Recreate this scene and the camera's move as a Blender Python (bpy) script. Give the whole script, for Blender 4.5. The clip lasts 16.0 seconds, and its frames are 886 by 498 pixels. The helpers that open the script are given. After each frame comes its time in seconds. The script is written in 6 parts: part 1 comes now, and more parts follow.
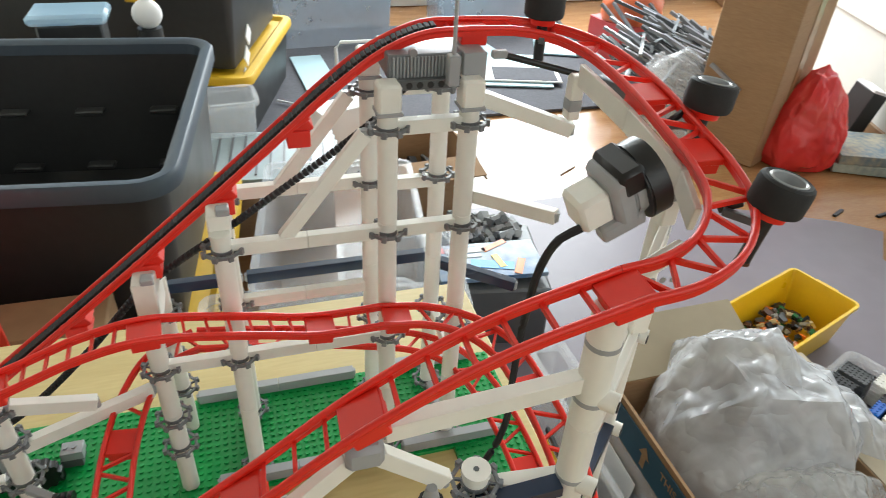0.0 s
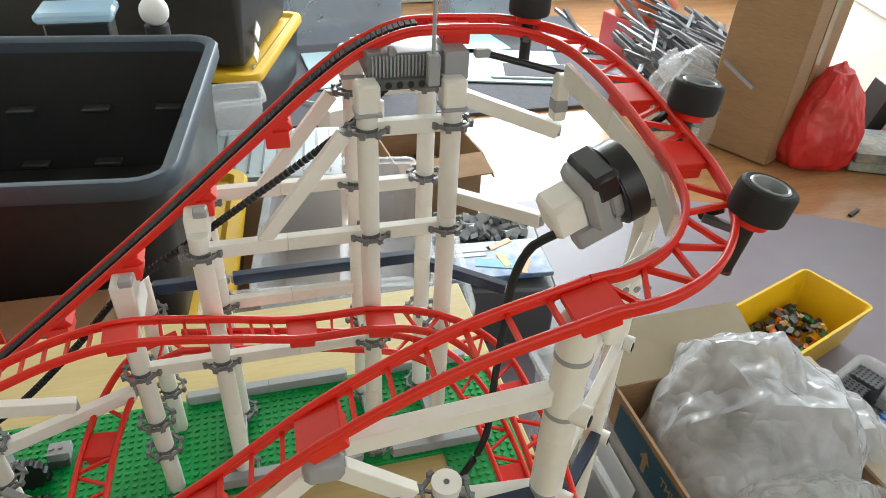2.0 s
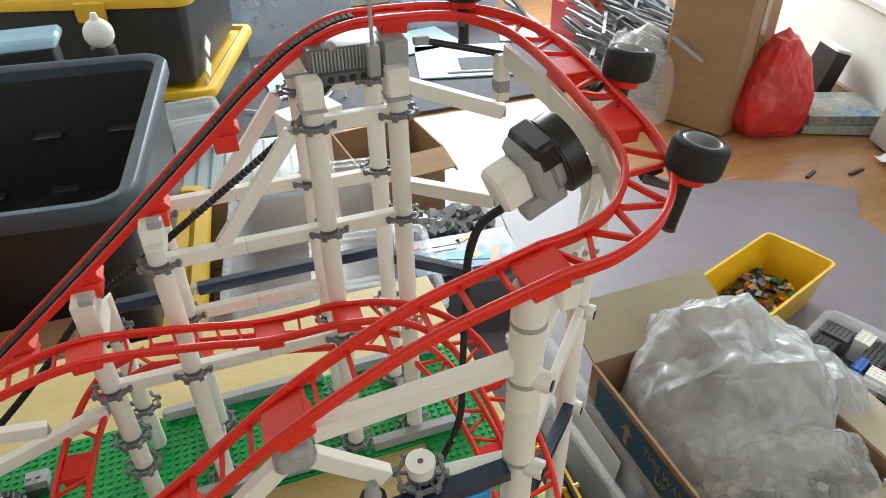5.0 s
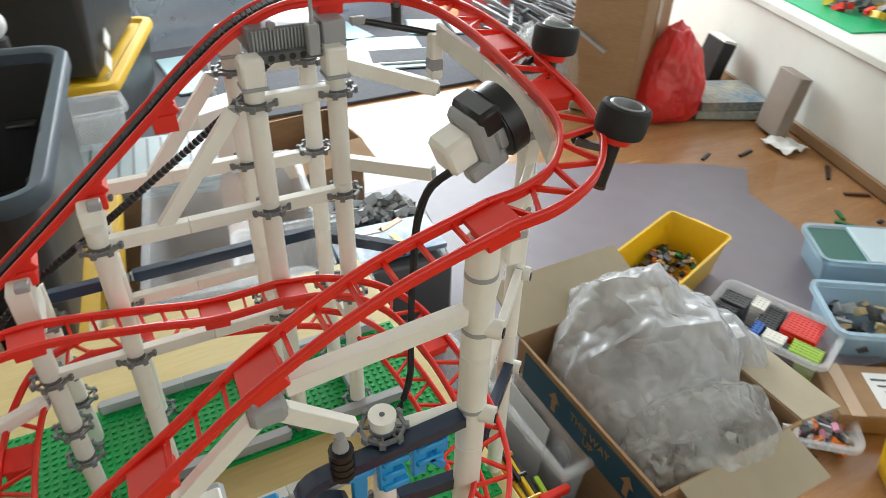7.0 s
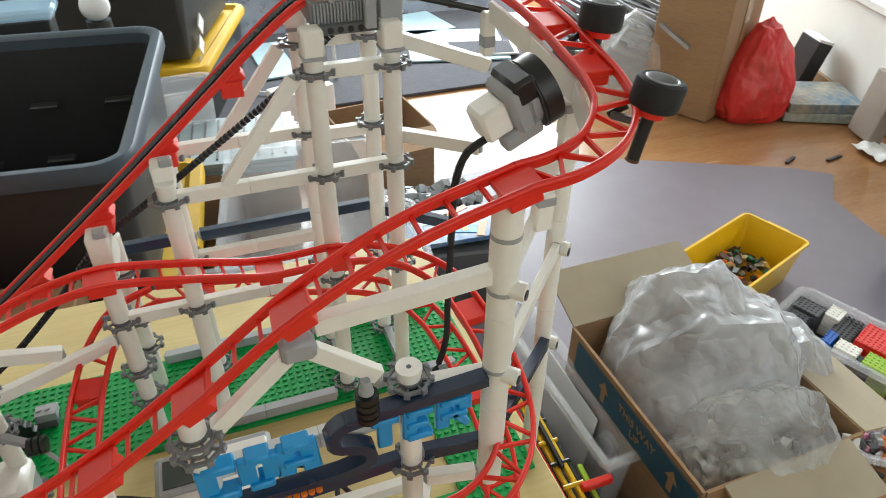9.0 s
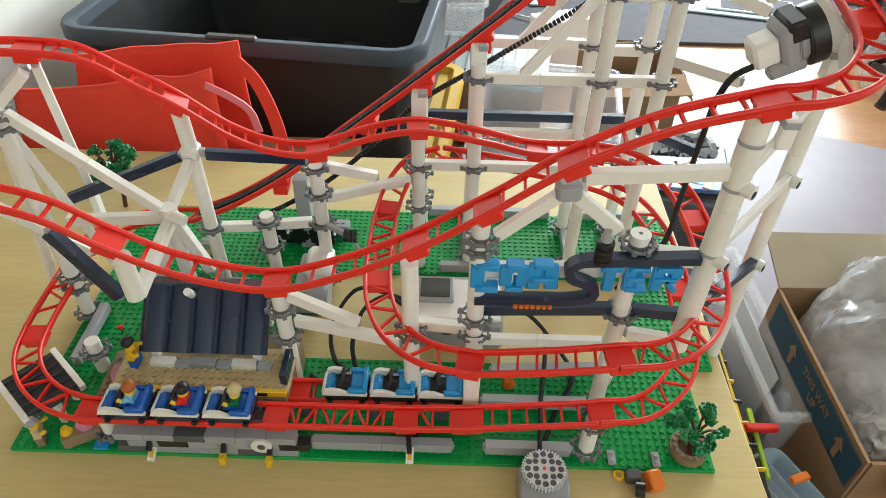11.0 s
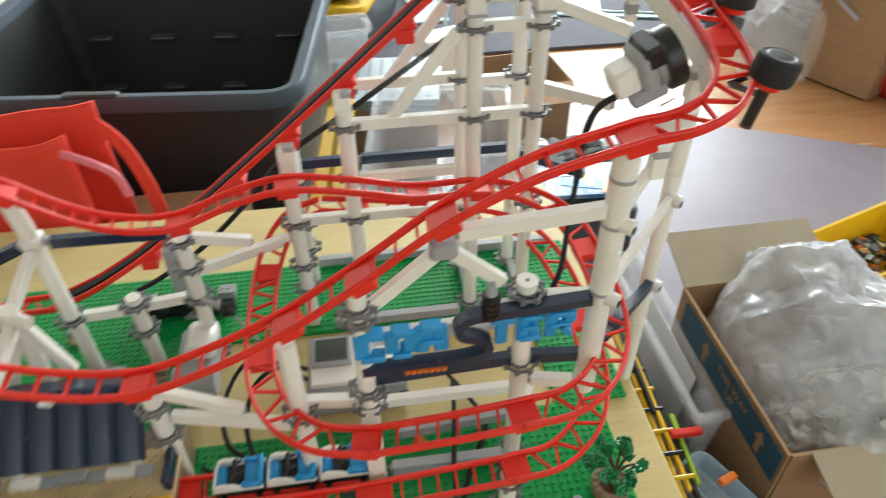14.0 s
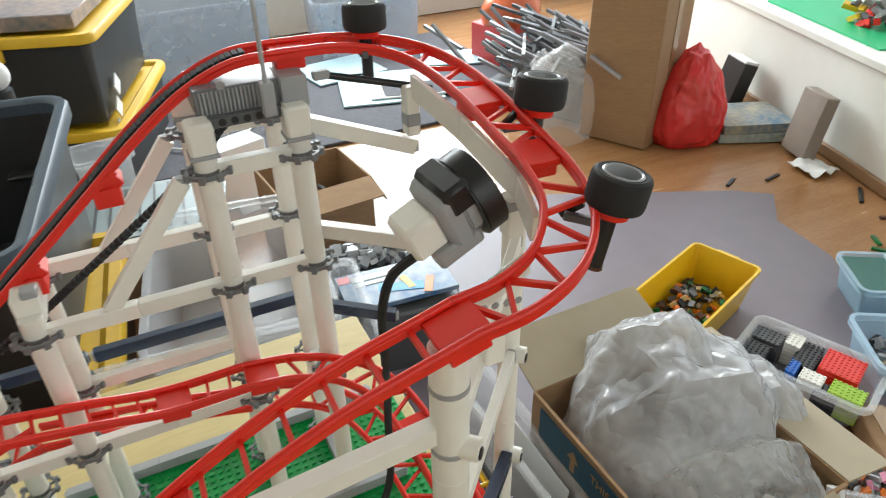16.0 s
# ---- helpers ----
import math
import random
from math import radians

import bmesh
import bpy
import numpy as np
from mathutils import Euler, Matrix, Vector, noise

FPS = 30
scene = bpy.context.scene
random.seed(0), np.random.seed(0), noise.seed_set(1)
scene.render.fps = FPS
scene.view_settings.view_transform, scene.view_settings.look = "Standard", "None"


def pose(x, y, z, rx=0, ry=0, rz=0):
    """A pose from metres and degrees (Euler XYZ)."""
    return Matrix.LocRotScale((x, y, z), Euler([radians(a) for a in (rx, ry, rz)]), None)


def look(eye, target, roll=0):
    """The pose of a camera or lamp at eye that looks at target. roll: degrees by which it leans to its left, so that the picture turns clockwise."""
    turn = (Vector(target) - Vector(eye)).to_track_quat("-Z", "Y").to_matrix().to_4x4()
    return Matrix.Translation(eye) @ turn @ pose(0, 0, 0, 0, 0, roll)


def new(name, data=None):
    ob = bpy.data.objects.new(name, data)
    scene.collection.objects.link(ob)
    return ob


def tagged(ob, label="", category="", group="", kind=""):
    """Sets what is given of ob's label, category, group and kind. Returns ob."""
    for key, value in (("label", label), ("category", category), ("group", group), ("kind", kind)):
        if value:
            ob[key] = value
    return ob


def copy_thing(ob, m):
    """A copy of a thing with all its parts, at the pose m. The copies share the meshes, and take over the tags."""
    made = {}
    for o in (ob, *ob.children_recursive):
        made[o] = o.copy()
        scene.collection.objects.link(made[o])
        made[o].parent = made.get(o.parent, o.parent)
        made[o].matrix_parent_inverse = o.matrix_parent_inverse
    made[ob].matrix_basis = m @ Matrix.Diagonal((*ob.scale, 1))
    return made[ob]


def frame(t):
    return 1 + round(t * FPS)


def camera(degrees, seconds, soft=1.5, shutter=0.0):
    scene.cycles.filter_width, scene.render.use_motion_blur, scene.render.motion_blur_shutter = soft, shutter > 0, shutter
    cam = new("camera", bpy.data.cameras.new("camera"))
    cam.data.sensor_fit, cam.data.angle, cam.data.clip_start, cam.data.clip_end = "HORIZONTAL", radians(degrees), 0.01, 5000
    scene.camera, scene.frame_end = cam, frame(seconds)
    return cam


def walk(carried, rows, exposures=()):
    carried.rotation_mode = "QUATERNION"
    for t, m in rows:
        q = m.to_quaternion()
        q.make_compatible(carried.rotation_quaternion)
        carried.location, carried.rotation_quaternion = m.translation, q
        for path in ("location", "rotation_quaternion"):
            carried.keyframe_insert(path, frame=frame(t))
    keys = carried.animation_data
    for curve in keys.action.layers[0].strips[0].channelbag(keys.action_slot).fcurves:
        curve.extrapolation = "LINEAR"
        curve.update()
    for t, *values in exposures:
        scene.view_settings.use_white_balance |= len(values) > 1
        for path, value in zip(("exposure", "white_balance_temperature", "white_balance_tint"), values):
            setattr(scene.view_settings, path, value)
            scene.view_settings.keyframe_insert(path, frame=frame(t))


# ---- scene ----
cam = camera(66.25, 16.0, soft=0.85, shutter=0.5)
PATH = [
    (0, (0.4876, -0.1614, 0.5776), (0.7443, 0.6156, 0.0028), 3.50),
    (0.5, (0.4888, -0.1655, 0.5812), (0.7046, 0.6218, 0.0037), 3.02),
    (1, (0.4932, -0.1629, 0.5848), (0.7145, 0.6254, 0.0105), 2.93),
    (1.5, (0.5132, -0.1604, 0.5837), (0.7586, 0.6288, 0.0207), 2.80),
    (2, (0.5158, -0.1560, 0.5763), (0.7498, 0.6241, -0.0038), 2.90),
    (2.5, (0.5172, -0.1550, 0.5786), (0.7425, 0.6235, -0.0073), 2.00),
    (3, (0.5218, -0.1601, 0.5774), (0.7479, 0.6173, -0.0095), 0.61),
    (3.2, (0.5245, -0.1623, 0.5760), (0.7587, 0.6146, -0.0084), 0.34),
    (5.3, (0.5248, -0.1702, 0.5696), (0.8109, 0.5931, -0.0096), -1.68),
    (5.5, (0.5149, -0.1687, 0.5668), (0.8299, 0.5819, -0.0141), -2.75),
    (6, (0.4845, -0.1663, 0.5683), (0.8958, 0.5345, -0.0147), -1.46),
    (6.5, (0.4679, -0.1749, 0.5681), (0.9193, 0.4946, -0.0218), -0.17),
    (7, (0.4919, -0.1908, 0.5702), (0.8751, 0.5247, -0.0138), 1.78),
    (7.5, (0.5109, -0.2070, 0.5676), (0.8344, 0.5323, -0.0230), 0.31),
    (8, (0.5092, -0.2156, 0.5625), (0.8112, 0.5293, -0.0324), 0.21),
    (8.5, (0.5059, -0.2197, 0.5635), (0.7991, 0.5293, -0.0306), -0.00),
    (9, (0.5048, -0.2267, 0.5652), (0.7868, 0.5291, -0.0257), 0.53),
    (9.5, (0.4660, -0.2461, 0.5735), (0.6146, 0.4957, -0.0805), 1.86),
    (10, (0.4404, -0.3031, 0.5850), (0.4409, 0.4373, -0.0871), 1.43),
    (10.2, (0.4333, -0.3348, 0.5966), (0.4260, 0.4062, -0.0749), 1.32),
    (12.3, (0.4429, -0.3814, 0.6148), (0.4175, 0.3829, -0.0296), 0.57),
    (12.5, (0.4457, -0.3845, 0.6202), (0.4108, 0.3770, -0.0271), 0.13),
    (13, (0.4449, -0.3785, 0.6169), (0.4158, 0.3839, -0.0296), -0.24),
    (13.5, (0.4528, -0.3598, 0.6091), (0.4495, 0.4089, -0.0306), -0.54),
    (14, (0.4757, -0.3082, 0.6075), (0.5765, 0.4490, -0.0378), -0.71),
    (14.5, (0.4875, -0.2498, 0.6030), (0.7066, 0.5004, -0.0209), -0.28),
    (15, (0.5072, -0.1943, 0.5887), (0.7794, 0.5492, -0.0221), -0.56),
    (15.5, (0.5359, -0.1601, 0.5789), (0.8486, 0.5885, -0.0058), -1.34),
    (16, (0.5535, -0.1395, 0.5628), (0.9127, 0.6120, 0.0094), -1.19),
]
walk(cam, [(t, look(eye, target, roll)) for t, eye, target, roll in PATH], [(0, 0.20, 6400, 3.6), (8.5, 0.12, 6400, 3.6), (12.3, 0.42, 6400, 3.4), (13.8, 0.38, 6400, 3.4), (15.0, 0.13, 6400, 3.6), (16, 0.13, 6400, 3.6)])

# ---- world and light ----
world = bpy.data.worlds.new("sky")
scene.world = world
world.use_nodes = True
wn = world.node_tree
sky = wn.nodes.new("ShaderNodeTexSky")
sky.sky_type, sky.sun_disc = "NISHITA", False
sky.sun_elevation, sky.sun_rotation = radians(38), radians(70)
wn.links.new(sky.outputs[0], wn.nodes["Background"].inputs[0])
wn.nodes["Background"].inputs[1].default_value = 0.12


def lamp(name, kind, m, energy, size=(1, 1), colour=(1, 1, 1)):
    data = bpy.data.lights.new(name, kind)
    data.energy, data.color = energy, colour
    if kind == "AREA":
        data.shape, data.size, data.size_y = "RECTANGLE", size[0], size[1]
    ob = new(name, data)
    ob.matrix_world = m
    return ob


# daylight through the window above the sill and through the glazed wall beyond the room
lamp("window_light", "AREA", look((3.33, 0.745, 0.72), (0.9, 0.2, 0.0)), 14, (3.4, 1.0), (0.93, 0.96, 1.0))
lamp("far_window_light", "AREA", look((2.0, 4.15, 1.05), (0.9, 0.9, -0.3)), 190, (2.4, 1.5), (0.93, 0.96, 1.0))
# added fill lamp hanging behind the camera; no opening belongs to it
lamp("near_window_light", "AREA", look((1.1, -1.9, 1.5), (0.6, 0.4, 0.0)), 15, (2.6, 1.4), (0.97, 0.98, 1.0))


# ---- materials ----
def material(name, colour, rough=0.5, metal=0.0, grain=0.0, scale=60.0, bump=0.0, second=None, stretch=(1, 1, 1), alpha=1.0, trans=0.0, vary=0.0, coat=0.0, ior=1.5):
    """A surface with a coarse and a fine variation of its colour, and fine relief."""
    m = bpy.data.materials.new(name)
    m.use_nodes = True
    n, l = m.node_tree.nodes, m.node_tree.links
    p = n["Principled BSDF"]
    p.inputs["Roughness"].default_value, p.inputs["Metallic"].default_value = rough, metal
    p.inputs["Base Color"].default_value = (*colour, 1)
    p.inputs["Alpha"].default_value, p.inputs["Transmission Weight"].default_value = alpha, trans
    p.inputs["Coat Weight"].default_value, p.inputs["IOR"].default_value = coat, ior
    if grain or bump or vary:
        tc, mp = n.new("ShaderNodeTexCoord"), n.new("ShaderNodeMapping")
        mp.inputs["Scale"].default_value = stretch
        l.new(tc.outputs["Object"], mp.inputs[0])
        fine, coarse = n.new("ShaderNodeTexNoise"), n.new("ShaderNodeTexNoise")
        fine.inputs["Scale"].default_value, coarse.inputs["Scale"].default_value = scale, scale / 9
        fine.inputs["Detail"].default_value = 6
        add = n.new("ShaderNodeMath")
        add.operation = "ADD"
        for t in (fine, coarse):
            l.new(mp.outputs[0], t.inputs["Vector"])
        l.new(fine.outputs[0], add.inputs[0])
        l.new(coarse.outputs[0], add.inputs[1])
        ramp = n.new("ShaderNodeMapRange")
        ramp.inputs["From Min"].default_value, ramp.inputs["From Max"].default_value = 0.7, 1.3
        l.new(add.outputs[0], ramp.inputs["Value"])
        mix = n.new("ShaderNodeMix")
        mix.data_type = "RGBA"
        dark = second or tuple(c * (1 - grain) for c in colour)
        mix.inputs[6].default_value, mix.inputs[7].default_value = (*dark, 1), (*colour, 1)
        l.new(ramp.outputs[0], mix.inputs[0])
        out = mix.outputs[2]
        if vary:
            info, hsv, mr = n.new("ShaderNodeObjectInfo"), n.new("ShaderNodeHueSaturation"), n.new("ShaderNodeMapRange")
            mr.inputs["To Min"].default_value, mr.inputs["To Max"].default_value = 1 - vary, 1 + vary
            l.new(info.outputs["Random"], mr.inputs["Value"])
            l.new(mr.outputs[0], hsv.inputs["Value"])
            l.new(out, hsv.inputs["Color"])
            out = hsv.outputs[0]
        l.new(out, p.inputs["Base Color"])
        rr = n.new("ShaderNodeMapRange")
        rr.inputs["To Min"].default_value, rr.inputs["To Max"].default_value = max(rough - 0.08, 0.03), min(rough + 0.1, 1)
        l.new(coarse.outputs[0], rr.inputs["Value"])
        l.new(rr.outputs[0], p.inputs["Roughness"])
        if bump:
            b = n.new("ShaderNodeBump")
            b.inputs["Strength"].default_value, b.inputs["Distance"].default_value = bump, 0.002
            l.new(add.outputs[0], b.inputs["Height"])
            l.new(b.outputs[0], p.inputs["Normal"])
    return m


def plastic(name, c, rough=0.28, grain=0.06):
    return material(name, c, rough, grain=grain, scale=90, vary=0.04)


RED = plastic("red_plastic", (0.80, 0.026, 0.014), 0.33)
WHITE = plastic("white_plastic", (0.86, 0.84, 0.77), 0.32)
NAVY = plastic("dark_blue_plastic", (0.015, 0.029, 0.062), 0.25)
BLACK = plastic("black_plastic", (0.012, 0.012, 0.013), 0.35)
GREY = plastic("light_grey_plastic", (0.36, 0.37, 0.38), 0.35)
LGREY = plastic("pale_grey_plastic", (0.66, 0.67, 0.66), 0.35)
DGREY = plastic("dark_grey_plastic", (0.10, 0.105, 0.11), 0.38)
GREEN = plastic("green_plastic", (0.008, 0.335, 0.07), 0.33)
LEAF = plastic("leaf_green_plastic", (0.006, 0.19, 0.05), 0.35)
BLUE = plastic("blue_plastic", (0.012, 0.12, 0.50), 0.28)
AZURE = plastic("azure_plastic", (0.02, 0.30, 0.66), 0.28)
TAN = plastic("tan_plastic", (0.60, 0.47, 0.25), 0.4)
BROWN = plastic("brown_plastic", (0.10, 0.04, 0.018), 0.4)
DTAN = plastic("dark_tan_plastic", (0.27, 0.19, 0.11), 0.4)
YELLOW = plastic("yellow_plastic", (0.78, 0.48, 0.012), 0.3)
LID_YELLOW = material("yellow_tote_plastic", (0.66, 0.40, 0.012), 0.5, grain=0.12, scale=50, bump=0.06)
ORANGE = plastic("orange_plastic", (0.80, 0.20, 0.02), 0.3)
LIME = plastic("lime_plastic", (0.35, 0.55, 0.03), 0.3)
PINK = plastic("pink_plastic", (0.72, 0.28, 0.42), 0.3)
SKIN = plastic("yellow_toy_skin", (0.85, 0.55, 0.04), 0.3)
METALGREY = material("metallic_grey", (0.35, 0.35, 0.36), 0.35, 0.6, 0.1, 120)
RUBBER = material("black_rubber", (0.018, 0.018, 0.019), 0.75, grain=0.3, scale=200, bump=0.2)
TABLEWOOD = material("pale_birch", (0.66, 0.53, 0.235), 0.42, grain=0.2, scale=26, bump=0.04, second=(0.57, 0.44, 0.185), stretch=(1, 9, 9))
FLOORWOOD = material("orange_parquet", (0.38, 0.20, 0.088), 0.22, grain=0.3, scale=20, bump=0.05, second=(0.29, 0.14, 0.056), stretch=(2, 12, 2), vary=0.12)
MAT = material("lilac_foam", (0.205, 0.178, 0.205), 0.45, grain=0.12, scale=14, bump=0.15, second=(0.185, 0.158, 0.185))
CARTON = material("corrugated_card", (0.36, 0.22, 0.115), 0.8, grain=0.16, scale=30, bump=0.1, second=(0.29, 0.17, 0.085), stretch=(1, 1, 6))
CARD_PALE = material("pale_card", (0.44, 0.37, 0.26), 0.75, grain=0.08, scale=30, bump=0.05)
WALLPAINT = material("white_wall_paint", (0.70, 0.69, 0.64), 0.7, grain=0.05, scale=18, bump=0.1)
SHEET = material("off_white_sheet", (0.62, 0.59, 0.56), 0.6, grain=0.06, scale=12, bump=0.05)
PAPER = material("white_paper", (0.80, 0.80, 0.79), 0.7, grain=0.04, scale=20)
BIN_BLACK = material("black_tote_plastic", (0.032, 0.033, 0.033), 0.42, grain=0.2, scale=60, bump=0.08)
BIN_RIM = material("blue_grey_rim_plastic", (0.045, 0.066, 0.090), 0.48, grain=0.15, scale=60)
FABRIC_RED = material("red_fabric", (0.90, 0.065, 0.035), 0.8, grain=0.12, scale=160, bump=0.2)
CLEAR = material("frosted_clear_plastic", (0.86, 0.88, 0.90), 0.2, alpha=0.28, grain=0.05, scale=30)
CLEAR_BLUE = material("bluish_clear_plastic", (0.50, 0.72, 0.88), 0.2, alpha=0.45, grain=0.05, scale=30)


def film(name, colour, alpha, size, rough=0.16, depth=0.012):
    """Thin plastic film: crinkles at two sizes, clearer and milkier patches."""
    m = bpy.data.materials.new(name)
    m.use_nodes = True
    n, l = m.node_tree.nodes, m.node_tree.links
    p = n["Principled BSDF"]
    p.inputs["Roughness"].default_value = rough
    tc, warp, mixv = n.new("ShaderNodeTexCoord"), n.new("ShaderNodeTexNoise"), n.new("ShaderNodeVectorMath")
    warp.inputs["Scale"].default_value = size * 0.45
    mixv.operation = "MULTIPLY_ADD"
    mixv.inputs[1].default_value = (0.9 / size,) * 3
    l.new(tc.outputs["Object"], warp.inputs["Vector"])
    l.new(warp.outputs["Color"], mixv.inputs[0])
    l.new(tc.outputs["Object"], mixv.inputs[2])
    heights = []
    for k, (f, twist) in enumerate(((0.55, 0.6), (1.5, 1.2))):
        t, sub, ab, mul = n.new("ShaderNodeTexNoise"), n.new("ShaderNodeMath"), n.new("ShaderNodeMath"), n.new("ShaderNodeMath")
        t.inputs["Scale"].default_value, t.inputs["Detail"].default_value, t.inputs["Distortion"].default_value = size * f, 1.5, twist * 0.2
        sub.operation, ab.operation, mul.operation = "SUBTRACT", "ABSOLUTE", "MULTIPLY"
        sub.inputs[1].default_value, mul.inputs[1].default_value = 0.5, (3.2, 1.3)[k]
        l.new(mixv.outputs[0], t.inputs["Vector"])
        l.new(t.outputs[0], sub.inputs[0])
        l.new(sub.outputs[0], ab.inputs[0])
        l.new(ab.outputs[0], mul.inputs[0])
        heights.append(mul)
    add = n.new("ShaderNodeMath")
    l.new(heights[0].outputs[0], add.inputs[0])
    l.new(heights[1].outputs[0], add.inputs[1])
    bump = n.new("ShaderNodeBump")
    bump.inputs["Strength"].default_value, bump.inputs["Distance"].default_value = 0.9, depth
    l.new(add.outputs[0], bump.inputs["Height"])
    l.new(bump.outputs[0], p.inputs["Normal"])
    patch, mr, mix = n.new("ShaderNodeTexNoise"), n.new("ShaderNodeMapRange"), n.new("ShaderNodeMix")
    patch.inputs["Scale"].default_value, patch.inputs["Detail"].default_value = size * 0.6, 5
    mr.inputs["From Min"].default_value, mr.inputs["From Max"].default_value = 0.35, 0.65
    mr.inputs["To Min"].default_value, mr.inputs["To Max"].default_value = alpha - 0.14, min(1, alpha + 0.14)
    mix.data_type = "RGBA"
    mix.inputs[6].default_value, mix.inputs[7].default_value = (*(c * 0.82 for c in colour), 1), (*colour, 1)
    l.new(mixv.outputs[0], patch.inputs["Vector"])
    l.new(patch.outputs[0], mr.inputs["Value"])
    l.new(mr.outputs[0], p.inputs["Alpha"])
    l.new(patch.outputs[0], mix.inputs[0])
    l.new(mix.outputs[2], p.inputs["Base Color"])
    return m


BAG_GREY = film("grey_plastic_film", (0.70, 0.71, 0.74), 0.68, 15, 0.10, 0.014)
BAG_RED = film("red_film", (0.75, 0.03, 0.03), 0.95, 9, 0.22, 0.014)
BAG_CLEAR = film("clear_plastic_film", (0.82, 0.82, 0.80), 0.36, 30, 0.06, 0.010)
DARK_CLEAR = material("smoky_clear_plastic", (0.46, 0.52, 0.60), 0.14, alpha=0.42, grain=0.1, scale=20)
CARPET = material("grey_carpet", (0.10, 0.10, 0.115), 0.9, grain=0.3, scale=80, bump=0.3)
PALEBLUE = material("pale_blue_board", (0.42, 0.60, 0.66), 0.4, grain=0.08, scale=10)


# ---- mesh helpers ----
def part(name, bm, mat, parent=None, label="", smooth=False, angle=40):
    me = bpy.data.meshes.new(name)
    bm.normal_update()
    bm.to_mesh(me)
    bm.free()
    me.materials.append(mat)
    me.shade_smooth()
    if not smooth:
        me.set_sharp_from_angle(angle=radians(angle))
    ob = new(name, me)
    ob.parent = parent
    if label:
        tagged(ob, label)
    return ob


def shared(name, me, parent, m=None):
    ob = new(name, me)
    ob.parent = parent
    if m is not None:
        ob.matrix_basis = m
    return ob


def thing(name, label, category, group="", at=(0, 0, 0), kind=""):
    ob = new(name)
    ob.empty_display_size = 0.01
    ob.location = at
    return tagged(ob, label, category, group, kind)


def box(bm, c, s, m=None, bevel=0.0):
    """A box of centre c and size s, bevelled."""
    t = Matrix.Translation(c) @ Matrix.Diagonal((*s, 1))
    r = bmesh.ops.create_cube(bm, size=1, matrix=(m @ t) if m is not None else t)
    if bevel:
        es = list({e for v in r["verts"] for e in v.link_edges})
        bmesh.ops.bevel(bm, geom=es, offset=bevel, segments=1, affect="EDGES")
    return bm


def cyl(bm, a, b, r, r2=None, seg=16):
    """A round bar from a to b."""
    a, b = Vector(a), Vector(b)
    d = b - a
    m = Matrix.Translation((a + b) / 2) @ d.to_track_quat("Z", "Y").to_matrix().to_4x4()
    bmesh.ops.create_cone(bm, cap_ends=True, segments=seg, radius1=r, radius2=r if r2 is None else r2, depth=d.length, matrix=m)
    return bm


def bar(bm, a, b, w, h, bevel=0.0006):
    """A square bar from a to b, w wide and h high."""
    a, b = Vector(a), Vector(b)
    d = b - a
    x = d.normalized()
    up = Vector((0, 0, 1)) if abs(x.z) < 0.98 else Vector((0, 1, 0))
    y = up.cross(x).normalized()
    z = x.cross(y)
    m = Matrix((x, y, z)).transposed().to_4x4()
    m.translation = (a + b) / 2
    return box(bm, (0, 0, 0), (d.length, w, h), m, bevel)


def tube(bm, pts, r, seg=8, closed=False):
    """A round tube along points."""
    pts = [Vector(p) for p in pts]
    rings = []
    for i, p in enumerate(pts):
        d = (pts[min(i + 1, len(pts) - 1)] - pts[max(i - 1, 0)]).normalized()
        u = d.cross(Vector((0, 0, 1)) if abs(d.z) < 0.95 else Vector((1, 0, 0))).normalized()
        v = d.cross(u)
        rings.append([bm.verts.new(p + r * (math.cos(k * math.tau / seg) * u + math.sin(k * math.tau / seg) * v)) for k in range(seg)])
    for a, b in zip(rings, rings[1:]):
        for k in range(seg):
            bm.faces.new((a[k], a[(k + 1) % seg], b[(k + 1) % seg], b[k]))
    bm.faces.new(rings[0][::-1])
    bm.faces.new(rings[-1])
    return bm


def spline(ctrl, step=0.004):
    """Points along a smooth curve through the control points, at about even steps."""
    c = [Vector(p) for p in ctrl]
    c = [2 * c[0] - c[1]] + c + [2 * c[-1] - c[-2]]
    out = []
    for i in range(1, len(c) - 2):
        p0, p1, p2, p3 = c[i - 1 : i + 3]
        n = max(2, int((p2 - p1).length / step))
        t0, t1, t2, t3 = 0, 0, 0, 0
        t1 = t0 + (p1 - p0).length ** 0.5
        t2 = t1 + (p2 - p1).length ** 0.5
        t3 = t2 + (p3 - p2).length ** 0.5
        for k in range(n):
            t = t1 + (t2 - t1) * k / n
            a1 = (t1 - t) / (t1 - t0) * p0 + (t - t0) / (t1 - t0) * p1
            a2 = (t2 - t) / (t2 - t1) * p1 + (t - t1) / (t2 - t1) * p2
            a3 = (t3 - t) / (t3 - t2) * p2 + (t - t2) / (t3 - t2) * p3
            b1 = (t2 - t) / (t2 - t0) * a1 + (t - t0) / (t2 - t0) * a2
            b2 = (t3 - t) / (t3 - t1) * a2 + (t - t1) / (t3 - t1) * a3
            out.append((t2 - t) / (t2 - t1) * b1 + (t - t1) / (t2 - t1) * b2)
    out.append(c[-2])
    return out


def B():
    return bmesh.new()


